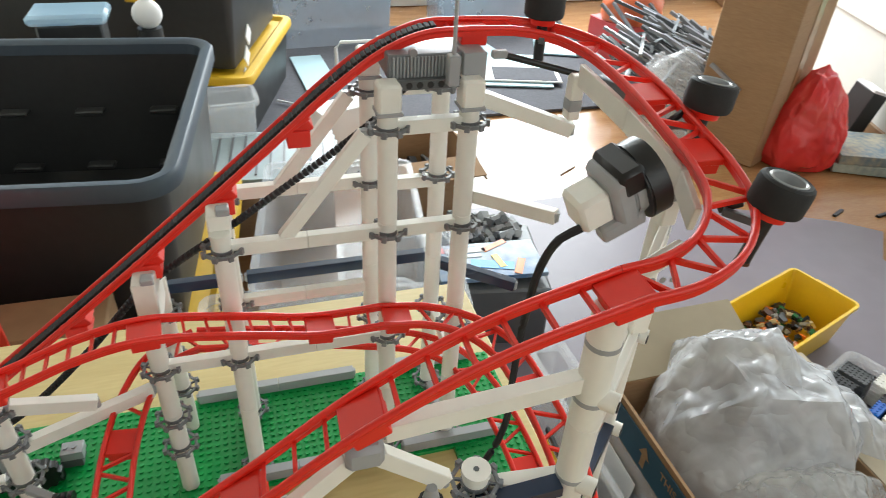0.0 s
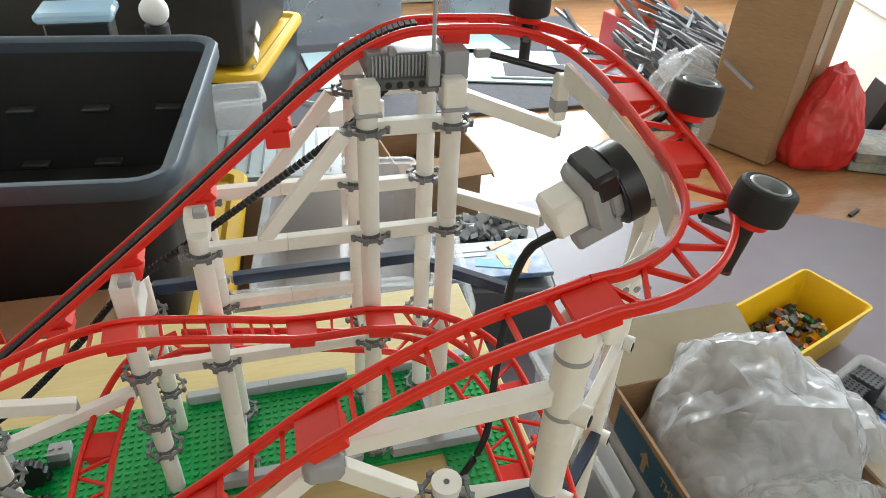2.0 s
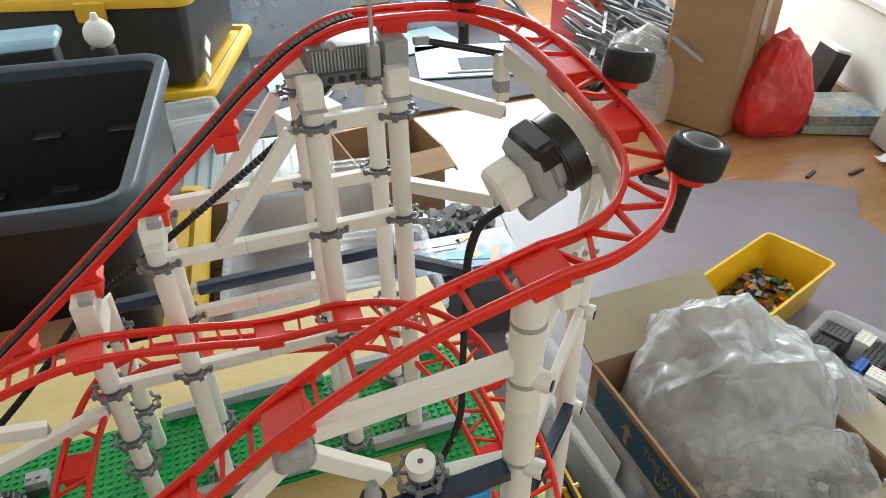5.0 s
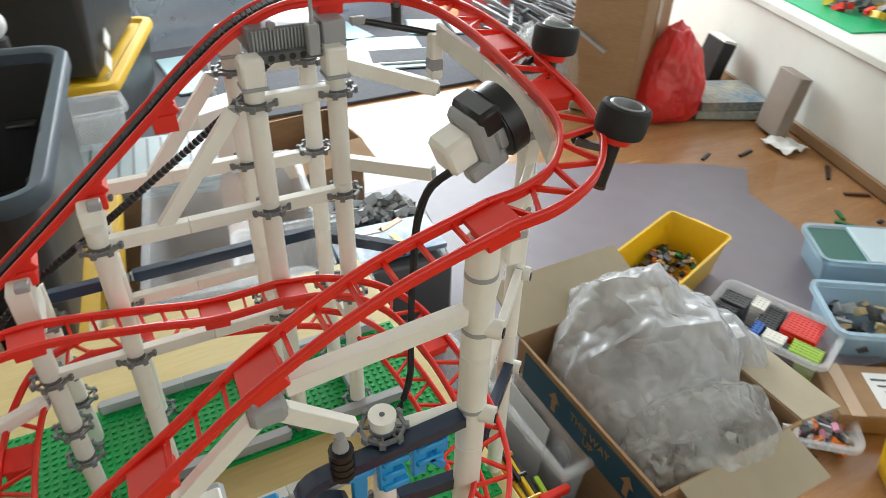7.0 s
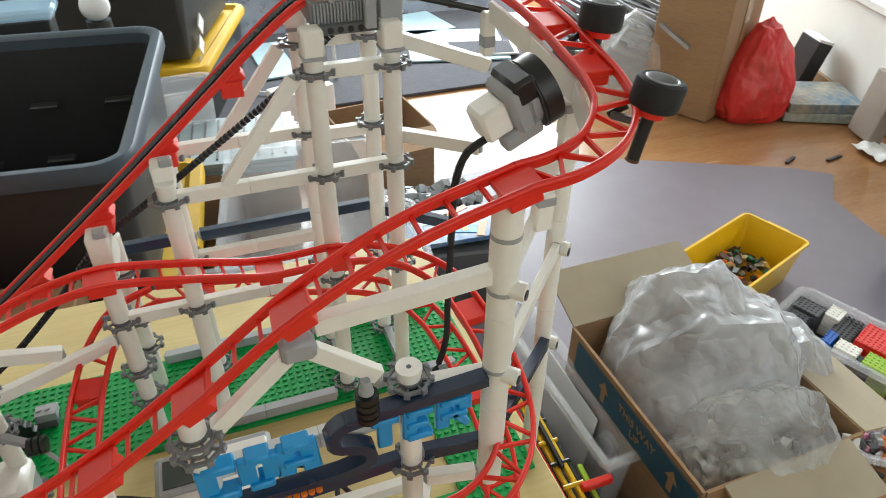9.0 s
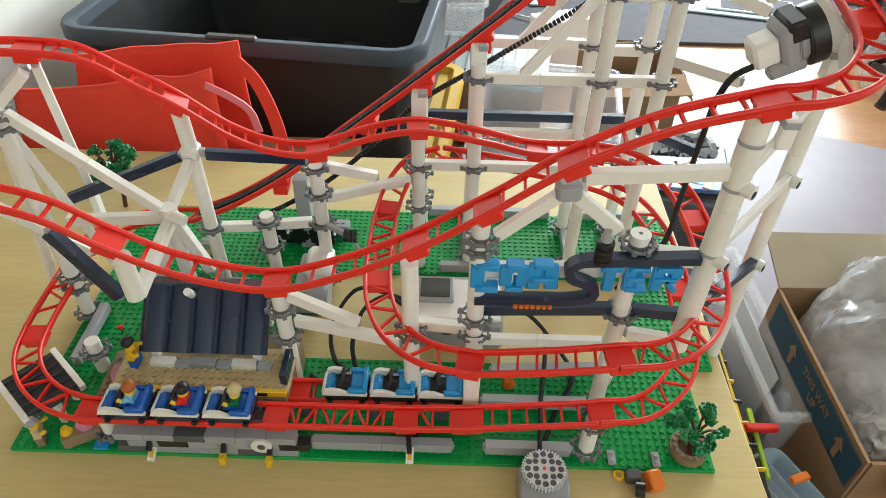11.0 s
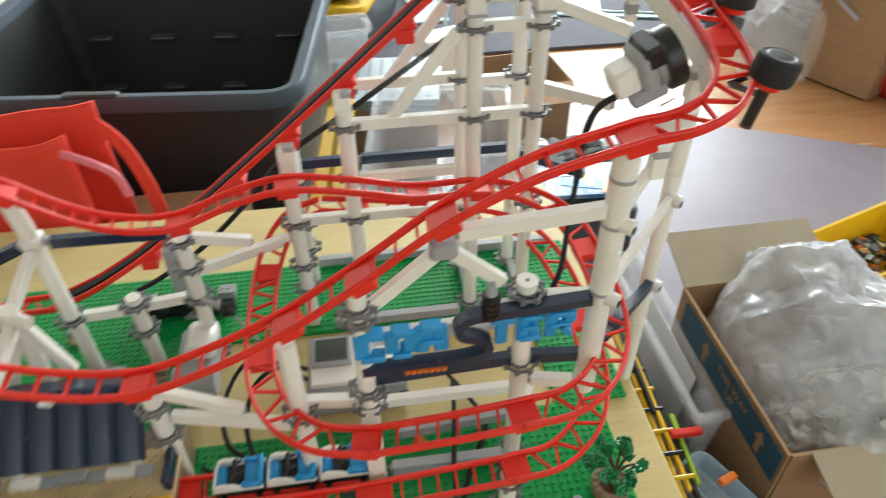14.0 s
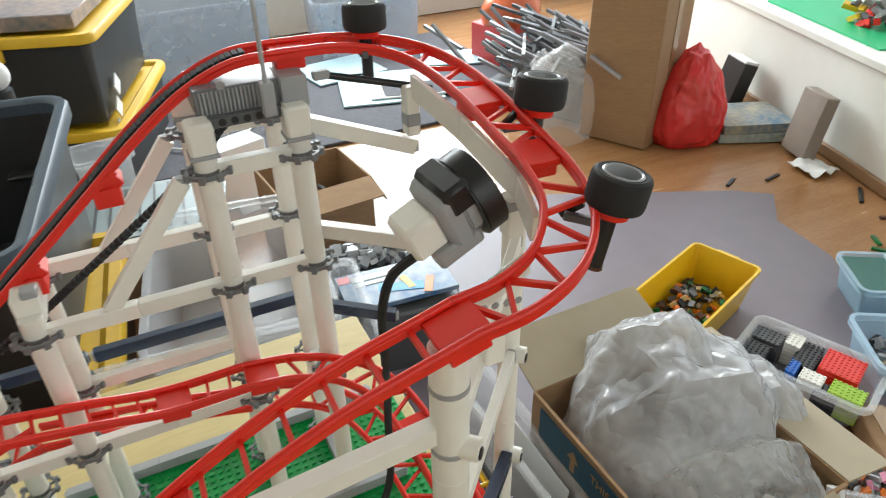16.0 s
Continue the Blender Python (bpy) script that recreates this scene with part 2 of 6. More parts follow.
def strip(bm, pts, w, h):
    """One bent band along points that lie about in an upright plane: w thick across that plane, h wide within it."""
    prev = None
    for i, p in enumerate(pts):
        d = (pts[min(i + 1, len(pts) - 1)] - pts[max(i - 1, 0)]).normalized()
        y = Vector((0, 1, 0))
        z = d.cross(y).normalized()
        ring = [bm.verts.new(p + y * a * w / 2 + z * b * h / 2) for a, b in ((-1, -1), (1, -1), (1, 1), (-1, 1))]
        if prev:
            for k in range(4):
                bm.faces.new((prev[k], prev[(k + 1) % 4], ring[(k + 1) % 4], ring[k]))
        else:
            bm.faces.new(ring[::-1])
        prev = ring
    bm.faces.new(prev)
    bmesh.ops.recalc_face_normals(bm, faces=bm.faces)
    return bm


# ---- the room ----
FLOOR = -0.53
TABLE = -0.0045
floor = tagged(part("floor", box(B(), (0.9, 1.2, FLOOR - 0.03), (7.0, 7.4, 0.05)), FLOORWOOD), "worn orange-brown parquet floor", "floor", kind="structure")

WALLTURN = Matrix.Translation((2.66, 0.95, 0)) @ pose(0, 0, 0, 0, 0, -17.0)
SILL = -0.165
bm = box(B(), (0.1, -0.2, (FLOOR + SILL) / 2 - 0.01), (0.2, 6.4, SILL - FLOOR - 0.02), WALLTURN)
wall_east = tagged(part("wall_east", bm, WALLPAINT), "white painted wall below the window sill", "wall", kind="structure")
bm = box(B(), (0.32, -0.2, SILL), (0.68, 6.4, 0.03), WALLTURN, 0.004)
tagged(part("window_sill", bm, WALLPAINT), "deep white painted window sill", "sill", kind="structure")
bm = box(B(), (-0.008, -0.2, FLOOR + 0.02), (0.016, 6.4, 0.04), WALLTURN, 0.002)
tagged(part("baseboard", bm, material("wood_skirting", (0.30, 0.17, 0.08), 0.5, grain=0.2, scale=20)), "narrow brown wooden skirting board", "skirting", kind="structure")
tagged(part("wall_west", box(B(), (-0.52, 2.25, 0.685), (0.1, 3.0, 2.43)), WALLPAINT), "plain white painted wall", "wall", kind="structure")
# next two walls are unseen, added to keep sky light out of the room
tagged(part("wall_corner", box(B(), (-1.12, 0.745, 0.685), (1.10, 0.09, 2.43)), WALLPAINT), "plain white painted wall", "wall", kind="structure")
tagged(part("wall_far_west", box(B(), (-1.72, -0.93, 0.685), (0.1, 3.26, 2.43)), WALLPAINT), "plain white painted wall", "wall", kind="structure")
tagged(part("wall_north", box(B(), (1.2, 3.75, -0.23), (6.6, 0.1, 0.6)), WALLPAINT), "plain white painted wall", "wall", kind="structure")
tagged(part("wall_back", box(B(), (0.6, -2.6, 0.685), (7.0, 0.1, 2.43)), WALLPAINT), "plain white painted wall", "wall", kind="structure")
tagged(part("ceiling", box(B(), (0.9, 0.6, 1.95), (7.4, 7.4, 0.1)), WALLPAINT), "plain white ceiling", "ceiling", kind="structure")

table = thing("table", "pale birch table carrying the coaster model", "table")
bm = box(B(), (-0.33, -0.08, TABLE - 0.011), (2.16, 1.25, 0.022), bevel=0.002)
part("tabletop", bm, TABLEWOOD, table)
for x, y in ((-1.3, 0.45), (0.66, 0.45), (-1.3, -0.6), (0.66, -0.6)):
    part("leg", box(B(), (x, y, (FLOOR + TABLE - 0.027) / 2), (0.05, 0.05, TABLE - 0.027 - FLOOR + 0.01)), TABLEWOOD, table)

# lilac mat on the floor
bm = B()
out = [(0.80, 0.46), (1.35, 0.40), (1.52, 0.38), (1.75, 0.36), (2.02, 0.30), (2.16, 0.50), (2.10, 0.62), (2.20, 0.80), (2.22, 1.00), (2.34, 1.12), (2.24, 1.20), (1.72, 1.45), (1.54, 1.52), (0.95, 1.50)]
vs = [bm.verts.new((x, y, FLOOR + 0.004)) for x, y in out]
face = bm.faces.new(vs)
r = bmesh.ops.extrude_face_region(bm, geom=[face])
bmesh.ops.translate(bm, vec=(0, 0, 0.008), verts=[v for v in r["geom"] if isinstance(v, bmesh.types.BMVert)])
bmesh.ops.recalc_face_normals(bm, faces=bm.faces)
tagged(part("floor_mat", bm, MAT), "lilac-grey foam mat with an uneven edge on the floor", "mat")


# ---- coaster model ----
U = 0.008

def stud_mesh():
    bm = B()
    bmesh.ops.create_cone(bm, cap_ends=True, segments=10, radius1=0.0024, radius2=0.0024, depth=0.0018)
    return bm

BASE = [  # x0, y0, x1, y1 in units of one stud
    (0, 0, 48, 16), (48, 0, 88, 16), (82, 16, 92, 34), (0, 16, 32, 34), (0, 34, 48, 50), (48, 34, 92, 50)]
base = thing("baseplate", "bright green studded toy baseplate frame on the table", "baseplate")
for x0, y0, x1, y1 in BASE:
    bm = box(B(), ((x0 + x1) / 2 * U, (y0 + y1) / 2 * U, TABLE / 2), ((x1 - x0) * U - 0.0002, (y1 - y0) * U - 0.0002, -TABLE), bevel=0.0003)
    p = part("plate", bm, GREEN, base)
    sb = stud_mesh()
    src = [v.co.copy() for v in sb.verts]
    fcs = [[v.index for v in f.verts] for f in sb.faces]
    sb.free()
    vs, fs = [], []
    for i in range(x0, x1):
        for j in range(y0, y1):
            o = Vector(((i + 0.5) * U, (j + 0.5) * U, 0.0009))
            k = len(vs)
            vs += [v + o for v in src]
            fs += [[k + q for q in f] for f in fcs]
    me = bpy.data.meshes.new("studs")
    me.from_pydata(vs, [], fs)
    me.materials.append(GREEN)
    s = new("studs", me)
    s.parent = p
    tagged(s, kind="stuff")

# track centre lines
def arc(cx, cy, rx, ry, a0, a1, z0, z1, n=8):
    return [(cx + rx * math.cos(radians(a0 + (a1 - a0) * k / n)), cy + ry * math.sin(radians(a0 + (a1 - a0) * k / n)), z0 + (z1 - z0) * k / n) for k in range(n + 1)]

LIFT = [(0.10, 0.325, 0.045), (0.154, 0.325, 0.070), (0.221, 0.325, 0.112), (0.285, 0.325, 0.162), (0.40, 0.325, 0.255), (0.46, 0.325, 0.305), (0.515, 0.325, 0.352), (0.55, 0.325, 0.382), (0.585, 0.325, 0.407), (0.62, 0.323, 0.422), (0.655, 0.322, 0.424)]
TOP = [(0.655, 0.322, 0.424), (0.695, 0.319, 0.423), (0.724, 0.305, 0.420), (0.741, 0.280, 0.417), (0.747, 0.245, 0.414), (0.7475, 0.211, 0.411), (0.745, 0.160, 0.405), (0.742, 0.125, 0.401), (0.7335, 0.094, 0.396), (0.711, 0.067, 0.390), (0.683, 0.056, 0.385), (0.656, 0.056, 0.381)]
DROP = [(0.656, 0.056, 0.381), (0.588, 0.056, 0.361), (0.526, 0.057, 0.328), (0.465, 0.060, 0.280), (0.40, 0.060, 0.236), (0.342, 0.060, 0.207), (0.277, 0.060, 0.188), (0.20, 0.060, 0.204), (0.148, 0.060, 0.231), (0.10, 0.060, 0.262), (0.052, 0.06, 0.276), (-0.01, 0.06, 0.282)]
LEFT = arc(-0.01, 0.1225, 0.11, 0.0625, 270, 90, 0.282, 0.340, 8)
HILL = [(-0.01, 0.185, 0.340), (0.053, 0.195, 0.337), (0.0945, 0.20, 0.330), (0.127, 0.21, 0.304), (0.165, 0.217, 0.276), (0.209, 0.228, 0.234), (0.245, 0.237, 0.213), (0.285, 0.247, 0.204), (0.352, 0.252, 0.2245), (0.3975, 0.253, 0.2325), (0.4685, 0.2625, 0.2150), (0.523, 0.269, 0.1985), (0.579, 0.2655, 0.2010)]
HELIX = [(0.579, 0.2655, 0.2010), (0.619, 0.2620, 0.1965), (0.654, 0.251, 0.1865), (0.676, 0.224, 0.1795), (0.683, 0.182, 0.176), (0.685, 0.138, 0.172), (0.682, 0.095, 0.167), (0.671, 0.060, 0.164), (0.650, 0.030, 0.165), (0.620, 0.010, 0.166), (0.576, 0.004, 0.165), (0.52, 0.008, 0.152), (0.459, 0.014, 0.139)]
TURN = [(0.459, 0.014, 0.139), (0.416, 0.023, 0.140), (0.385, 0.050, 0.139), (0.368, 0.090, 0.137), (0.362, 0.140, 0.134), (0.361, 0.195, 0.132), (0.363, 0.243, 0.131), (0.372, 0.288, 0.135), (0.391, 0.318, 0.144), (0.422, 0.330, 0.149)]
LOW = [(0.422, 0.330, 0.149), (0.50, 0.330, 0.136), (0.575, 0.330, 0.119), (0.622, 0.322, 0.111), (0.655, 0.302, 0.105), (0.675, 0.262, 0.099), (0.684, 0.205, 0.092), (0.684, 0.140, 0.086), (0.675, 0.085, 0.080), (0.655, 0.046, 0.077), (0.620, 0.020, 0.074), (0.577, 0.0145, 0.072)]
STATION = [(0.577, 0.0145, 0.071), (0.52, 0.0145, 0.064), (0.455, 0.0145, 0.056), (0.40, 0.0145, 0.053), (0.30, 0.0145, 0.052), (0.10, 0.0145, 0.052)]
BACKTURN = [(0.10, 0.0145, 0.052)] + arc(0.10, 0.11, 0.105, 0.096, 262, 180, 0.052, 0.055, 4) + [(-0.004, 0.19, 0.06)] + arc(0.10, 0.235, 0.105, 0.09, 175, 95, 0.06, 0.045, 4) + [(0.10, 0.325, 0.045)]
G = 0.0122  # half the gauge


def track(label, ctrl, pads=(), cross=0, tie=0.0132, wedge=False):
    """A track: two rails with flat outer flanges, ties and joint pads. cross: 1 for zigzag ties, 2 for zigzag and straight ones; wedge: level blocks under the pads."""
    th = thing("coaster_track", label, "toy track", "coaster tracks", at=ctrl[0])
    o = Vector(ctrl[0])
    pts = spline(ctrl)
    side = []
    for i, p in enumerate(pts):
        d = pts[min(i + 1, len(pts) - 1)] - pts[max(i - 1, 0)]
        side.append(Vector((-d.y, d.x, 0)).normalized())
    for s in (-1, 1):
        bm = B()
        tube(bm, [p + s * G * n + Vector((0, 0, 0.0008)) - o for p, n in zip(pts, side)], 0.0021, 10)
        # lower web of the rail
        prev = None
        for p, n in zip(pts, side):
            c = p + s * G * n - o
            ring = [bm.verts.new(c + n * a + Vector((0, 0, b))) for a, b in ((-0.0011, 0.0), (0.0011, 0.0), (0.0011, -0.0045), (-0.0011, -0.0045))]
            if prev:
                for k in range(4):
                    bm.faces.new((prev[k], prev[(k + 1) % 4], ring[(k + 1) % 4], ring[k]))
            prev = ring
        part("rail", bm, RED, th, smooth=False)
    # ties
    dist, last, flip = 0.0, 0.0, 1
    for i in range(1, len(pts)):
        dist += (pts[i] - pts[i - 1]).length
        if dist - last >= tie:
            last = dist
            if any((pts[i] - Vector(f)).length < 0.0145 for f in pads):
                continue
            j = min(len(pts) - 1, i + max(2, round(tie / 0.004))) if cross else i
            dz = Vector((0, 0, -0.0028)) - o
            a, b = pts[i] + flip * G * side[i] + dz, pts[j] - flip * G * side[j] + dz
            part("tie", bar(B(), a, b, 0.0022, 0.003, 0.0), RED, th)
            if cross == 2:
                part("tie", bar(B(), pts[i] + G * side[i] + dz, pts[i] - G * side[i] + dz, 0.0022, 0.003, 0.0), RED, th)
            flip = -flip if cross else 1
    for f in pads:
        i = max(1, min(range(len(pts)), key=lambda k: (pts[k] - Vector(f)).length))
        p, n = pts[i] - o, side[i]
        t = Vector((n.y, -n.x, (pts[i] - pts[i - 1]).normalized().z)).normalized()
        bm = B()
        m = Matrix((t, n, t.cross(n))).transposed().to_4x4()
        m.translation = p
        box(bm, (0, 0, -0.0028), (0.024, 0.0215, 0.0042), m, 0.0005)
        box(bm, (0, 0, -0.0085), (0.020, 0.0205, 0.0085), m, 0.0008)
        if wedge:
            box(bm, p + Vector((0.003, 0, -0.0125)), (0.0175, 0.0262, 0.0135), bevel=0.0008)
        part("joint_pad", bm, RED, th)
    return th


track("straight red lift hill track with a black chain", LIFT, ((0.217, 0.325, 0.109), (0.333, 0.325, 0.201), (0.397, 0.325, 0.253), (0.459, 0.325, 0.304), (0.521, 0.325, 0.357)), wedge=True)
track("red top curve track round the tower", TOP, ((0.66, 0.322, 0.424), (0.7475, 0.213, 0.411), (0.744, 0.142, 0.403)), cross=1)
track("red first drop track dipping in front of the tower", DROP, ((0.656, 0.056, 0.381), (0.524, 0.058, 0.3265), (0.460, 0.060, 0.277), (0.4025, 0.060, 0.237), (0.280, 0.060, 0.188), (0.148, 0.060, 0.231)), tie=0.0195)
track("red turning track at the far end of the model", LEFT, ((-0.12, 0.1225, 0.311),), cross=1)
track("red hill track running behind the station", HILL, ((0.055, 0.195, 0.337), (0.163, 0.217, 0.277), (0.288, 0.248, 0.204), (0.3975, 0.253, 0.2325), (0.525, 0.269, 0.1985)), tie=0.0145)
track("red descending curve track of the helix", HELIX[:-2], ((0.590, 0.265, 0.200), (0.683, 0.182, 0.176), (0.580, 0.004, 0.165)), cross=1)
track("gently falling red track before the helix", HELIX[-3:], tie=0.0145)
track("red inner turn track of the helix", TURN, ((0.457, 0.014, 0.139), (0.363, 0.122, 0.135), (0.363, 0.243, 0.131)), cross=1)
track("red lower curve track of the helix", LOW, ((0.465, 0.330, 0.143), (0.684, 0.17, 0.089), (0.580, 0.0145, 0.072)), cross=1)
track("red track falling into the station", STATION[:3], ((0.458, 0.0145, 0.0563),), tie=0.0145)
track("straight red station track with zigzag ties", STATION[2:], ((0.450, 0.0145, 0.0558), (0.395, 0.0145, 0.053), (0.271, 0.0145, 0.052)), cross=2, tie=0.0135)
track("red curve track behind the station", BACKTURN, ((0.09, 0.0145, 0.052), (-0.005, 0.107, 0.055)), cross=1)


# supports
COLLAR_GREY = plastic("mid_grey_plastic", (0.18, 0.185, 0.195), 0.3)


def collar_mesh():
    """An octagonal clip ring with bars."""
    bm = B()
    R = 0.0142
    ps = [(R * math.cos(radians(22.5 + 45 * k)), R * math.sin(radians(22.5 + 45 * k)), 0) for k in range(9)]
    for a, b in zip(ps, ps[1:]):
        bar(bm, a, b, 0.0022, 0.0026, 0)
    for k in range(8):
        x, y, _ = ps[k]
        box(bm, (R * 1.06, 0, 0), (0.0032, 0.0042, 0.0052), pose(0, 0, 0, 0, 0, 22.5 + 45 * k), 0.0004)
        bar(bm, (x * 0.55, y * 0.55, -0.0008), (x * 0.95, y * 0.95, -0.0008), 0.0016, 0.0018, 0)
    bmesh.ops.create_cone(bm, cap_ends=True, segments=16, radius1=0.0086, radius2=0.0086, depth=0.0034)
    me = bpy.data.meshes.new("collar")
    bm.to_mesh(me)
    bm.free()
    me.materials.append(COLLAR_GREY)
    return me


COLLAR = collar_mesh()


def column(x, y, z0, z1, collars=(), r=0.0078, label="white round support column with grey clip collars", cap=False, rings=()):
    th = thing("support_column", label, "toy column", "coaster columns", at=(x, y, z0))
    h = z1 - z0
    n = max(1, round(h / 0.096))
    cuts = [h * k / n for k in range(n + 1)]
    for a, b in zip(cuts, cuts[1:]):
        bm = B()
        bmesh.ops.create_cone(bm, cap_ends=True, segments=24, radius1=r, radius2=r, depth=b - a - 0.0002, matrix=Matrix.Translation((0, 0, (a + b) / 2)))
        es = [e for e in bm.edges if abs(e.verts[0].co.z - e.verts[1].co.z) < 1e-6]
        bmesh.ops.bevel(bm, geom=es, offset=0.0003, segments=1, affect="EDGES")
        part("shaft", bm, WHITE, th, smooth=False)
    for c in collars:
        shared("collar", COLLAR, th, Matrix.Translation((0, 0, c - z0)))
    if cap:
        part("cap", box(B(), (0, 0, h + 0.012), (0.0175, 0.0175, 0.024), bevel=0.002), WHITE, th)
        part("cap_plate", box(B(), (0, -0.0005, h + 0.002), (0.0190, 0.0190, 0.003), bevel=0.0004), GREY, th)
    for z in rings:
        part("ring", cyl(B(), (0, 0, z - z0), (0, 0, z - z0 + 0.003), r + 0.0004, seg=20), GREY, th)
    return th


def beam(a, b, mat=None, w=0.0085, h=0.0115, label="white brick-built beam between support columns"):
    th = thing("beam", label, "toy beam", "coaster beams", at=a)
    d = Vector(b) - Vector(a)
    n = d.normalized()
    k = max(1, round(d.length / 0.085))
    a0, a1 = n * 0.003, d - n * 0.003
    for q in range(k):
        part("bar", bar(B(), a0.lerp(a1, q / k) + n * 0.0001, a0.lerp(a1, (q + 1) / k) - n * 0.0001, w, h, 0.0005), mat or WHITE, th)
    bm = B()
    for q in (n * 0.004, d - n * 0.004):
        cyl(bm, q - Vector((0, 0, 0.004)), q + Vector((0, 0, 0.004)), 0.0035, seg=8)
    part("clip", bm, GREY, th)
    return th


T0, T1, TL, TB = 0.588, 0.651, 0.459, 0.29
YB = 0.364


def joined(name, pieces, parent=None, label=""):
    """One mesh of several (bmesh, material) pieces."""
    me = bpy.data.meshes.new(name)
    vs, fs, ms = [], [], []
    for k, (bm, mat) in enumerate(pieces):
        me.materials.append(mat)
        bm.verts.index_update()
        n = len(vs)
        vs += [tuple(v.co) for v in bm.verts]
        for f in bm.faces:
            fs.append([n + v.index for v in f.verts])
            ms.append(k)
        bm.free()
    me.from_pydata(vs, [], fs)
    me.polygons.foreach_set("material_index", ms)
    ob = new(name, me)
    ob.parent = parent
    if label:
        tagged(ob, label)
    return ob


# tower and lift supports
for x in (T0, T1):
    for y in (TB, YB):
        column(x, y, 0, 0.372, (0.011, 0.158, 0.27, 0.361) if y == TB else (0.011, 0.12, 0.276, 0.361), cap=True)
for y in (TB, YB):
    column(TL, y, 0, 0.285, (0.011, 0.158, 0.27))
    column(0.395, y, 0, 0.205 if y == TB else 0.20, (0.06, 0.098, 0.158))
for x, z0, z1 in ((TL, 0.276, 0.298), (0.396, 0.20, 0.243)):
    post = thing("lift_post", "white brick-built post under the lift hill", "toy post", "lift posts", at=(x, 0.315, z0))
    part("block", box(B(), (0, 0, (z1 - z0) / 2), (0.017, 0.044, z1 - z0), bevel=0.0012), WHITE, post)
    part("cap", box(B(), (0.004, -0.018, z1 - z0 + 0.002), (0.010, 0.010, 0.006), bevel=0.001), GREY, post)
for z in (0.27, 0.361):
    for y in (TB, YB):
        beam((T0, y, z), (T1, y, z))
for y, zs in ((TB, (0.27, 0.158)), (YB, (0.276, 0.158))):
    for z in zs:
        beam((TL, y, z), (T0, y, z))
beam((0.395, TB, 0.158), (TL, TB, 0.158))
for x in (T0, T1, TL):
    beam((x, TB, 0.12), (x, YB, 0.12))
    beam((x, TB + 0.01, 0.012), (x, YB - 0.01, 0.012), GREY, label="grey floor beam between column feet")
NB = "dark blue beam between support columns"
for a, b in (((0.396, 0.386, 0.169), (0.468, 0.386, 0.169)), ((0.468, 0.386, 0.169), (0.588, 0.386, 0.169)), ((0.588, 0.386, 0.169), (0.651, 0.386, 0.169)), ((0.651, 0.372, 0.172), (0.728, 0.322, 0.163))):
    beam(a, b, NAVY, label=NB)
for y in (TB, YB):
    beam((0.573, y, 0.360), (0.504, y, 0.272), w=0.007, h=0.011, label="white diagonal brace of the lift tower")

# grey winch housing on the tower
box_ = thing("winch_housing", "ribbed dark grey winch housing on top of the tower", "toy motor", at=(0.62, 0.30, 0.392))
part("body", box(B(), (0, 0.022, 0.0105), (0.060, 0.046, 0.018), bevel=0.001), COLLAR_GREY, box_)
for k in range(18):
    part("rib", box(B(), (-0.026 + k * 0.0026, -0.0015, 0.0105), (0.0012, 0.003, 0.015)), GREY, box_)
part("block", box(B(), (0.034, 0.008, 0.010), (0.018, 0.03, 0.021), bevel=0.0008), GREY, box_)
bm = B()
bar(bm, (-0.026, -0.006, -0.0005), (0.026, -0.006, -0.0005), 0.006, 0.0075, 0.0008)
part("liftarm", bm, DGREY, box_)
bm = B()
for k in range(7):
    cyl(bm, (-0.024 + k * 0.008, -0.0093, -0.0005), (-0.024 + k * 0.008, -0.0088, -0.0005), 0.0026, seg=10)
part("pin_holes", bm, BLACK, box_)
part("bushing", cyl(B(), (-0.012, 0.0, 0.0215), (-0.012, -0.004, 0.0215), 0.003, seg=10), METALGREY, box_)
ant = thing("antenna", "thin grey flag pole rising from the tower", "toy pole", at=(0.6335, 0.282, 0.395))
part("foot", box(B(), (0, 0, 0.010), (0.0085, 0.0085, 0.022), bevel=0.0008), GREY, ant)
part("pole", cyl(B(), (0, 0, 0.02), (0.001, 0.002, 0.135), 0.0015, seg=8), GREY, ant)

# lift chain and the ribbed return hose
lift = spline(LIFT, 0.004)
chain = thing("lift_chain", "black toy chain lying in the lift hill track", "chain")
bm = box(B(), (0, 0, 0.0008), (0.0039, 0.0110, 0.0034), bevel=0.0005)
link = bpy.data.meshes.new("link")
bm.to_mesh(link)
bm.free()
link.materials.append(RUBBER)
for p, q in zip(lift[2:-6], lift[3:-5]):
    m = (q - p).to_track_quat("X", "Z").to_matrix().to_4x4()
    m.translation = p
    shared("link", link, chain, m)
hose = spline([(0.648, 0.325, 0.387), (0.612, 0.325, 0.378), (0.586, 0.325, 0.352), (0.4707, 0.325, 0.271), (0.3914, 0.325, 0.217), (0.34, 0.325, 0.162), (0.278, 0.325, 0.104), (0.221, 0.325, 0.065), (0.19, 0.325, 0.048)], 0.0042)
ho = thing("return_chain", "black ribbed chain returning under the lift hill", "chain")
hlink = bpy.data.meshes.new("link")
bm = cyl(B(), (0, 0, 0), (0.0035, 0, 0), 0.0034, 0.0028, seg=8)
bm.to_mesh(hlink)
bm.free()
hlink.materials.append(RUBBER)
for p, q in zip(hose, hose[1:]):
    m = (q - p).to_track_quat("X", "Z").to_matrix().to_4x4()
    m.translation = p
    shared("link", hlink, ho, m)

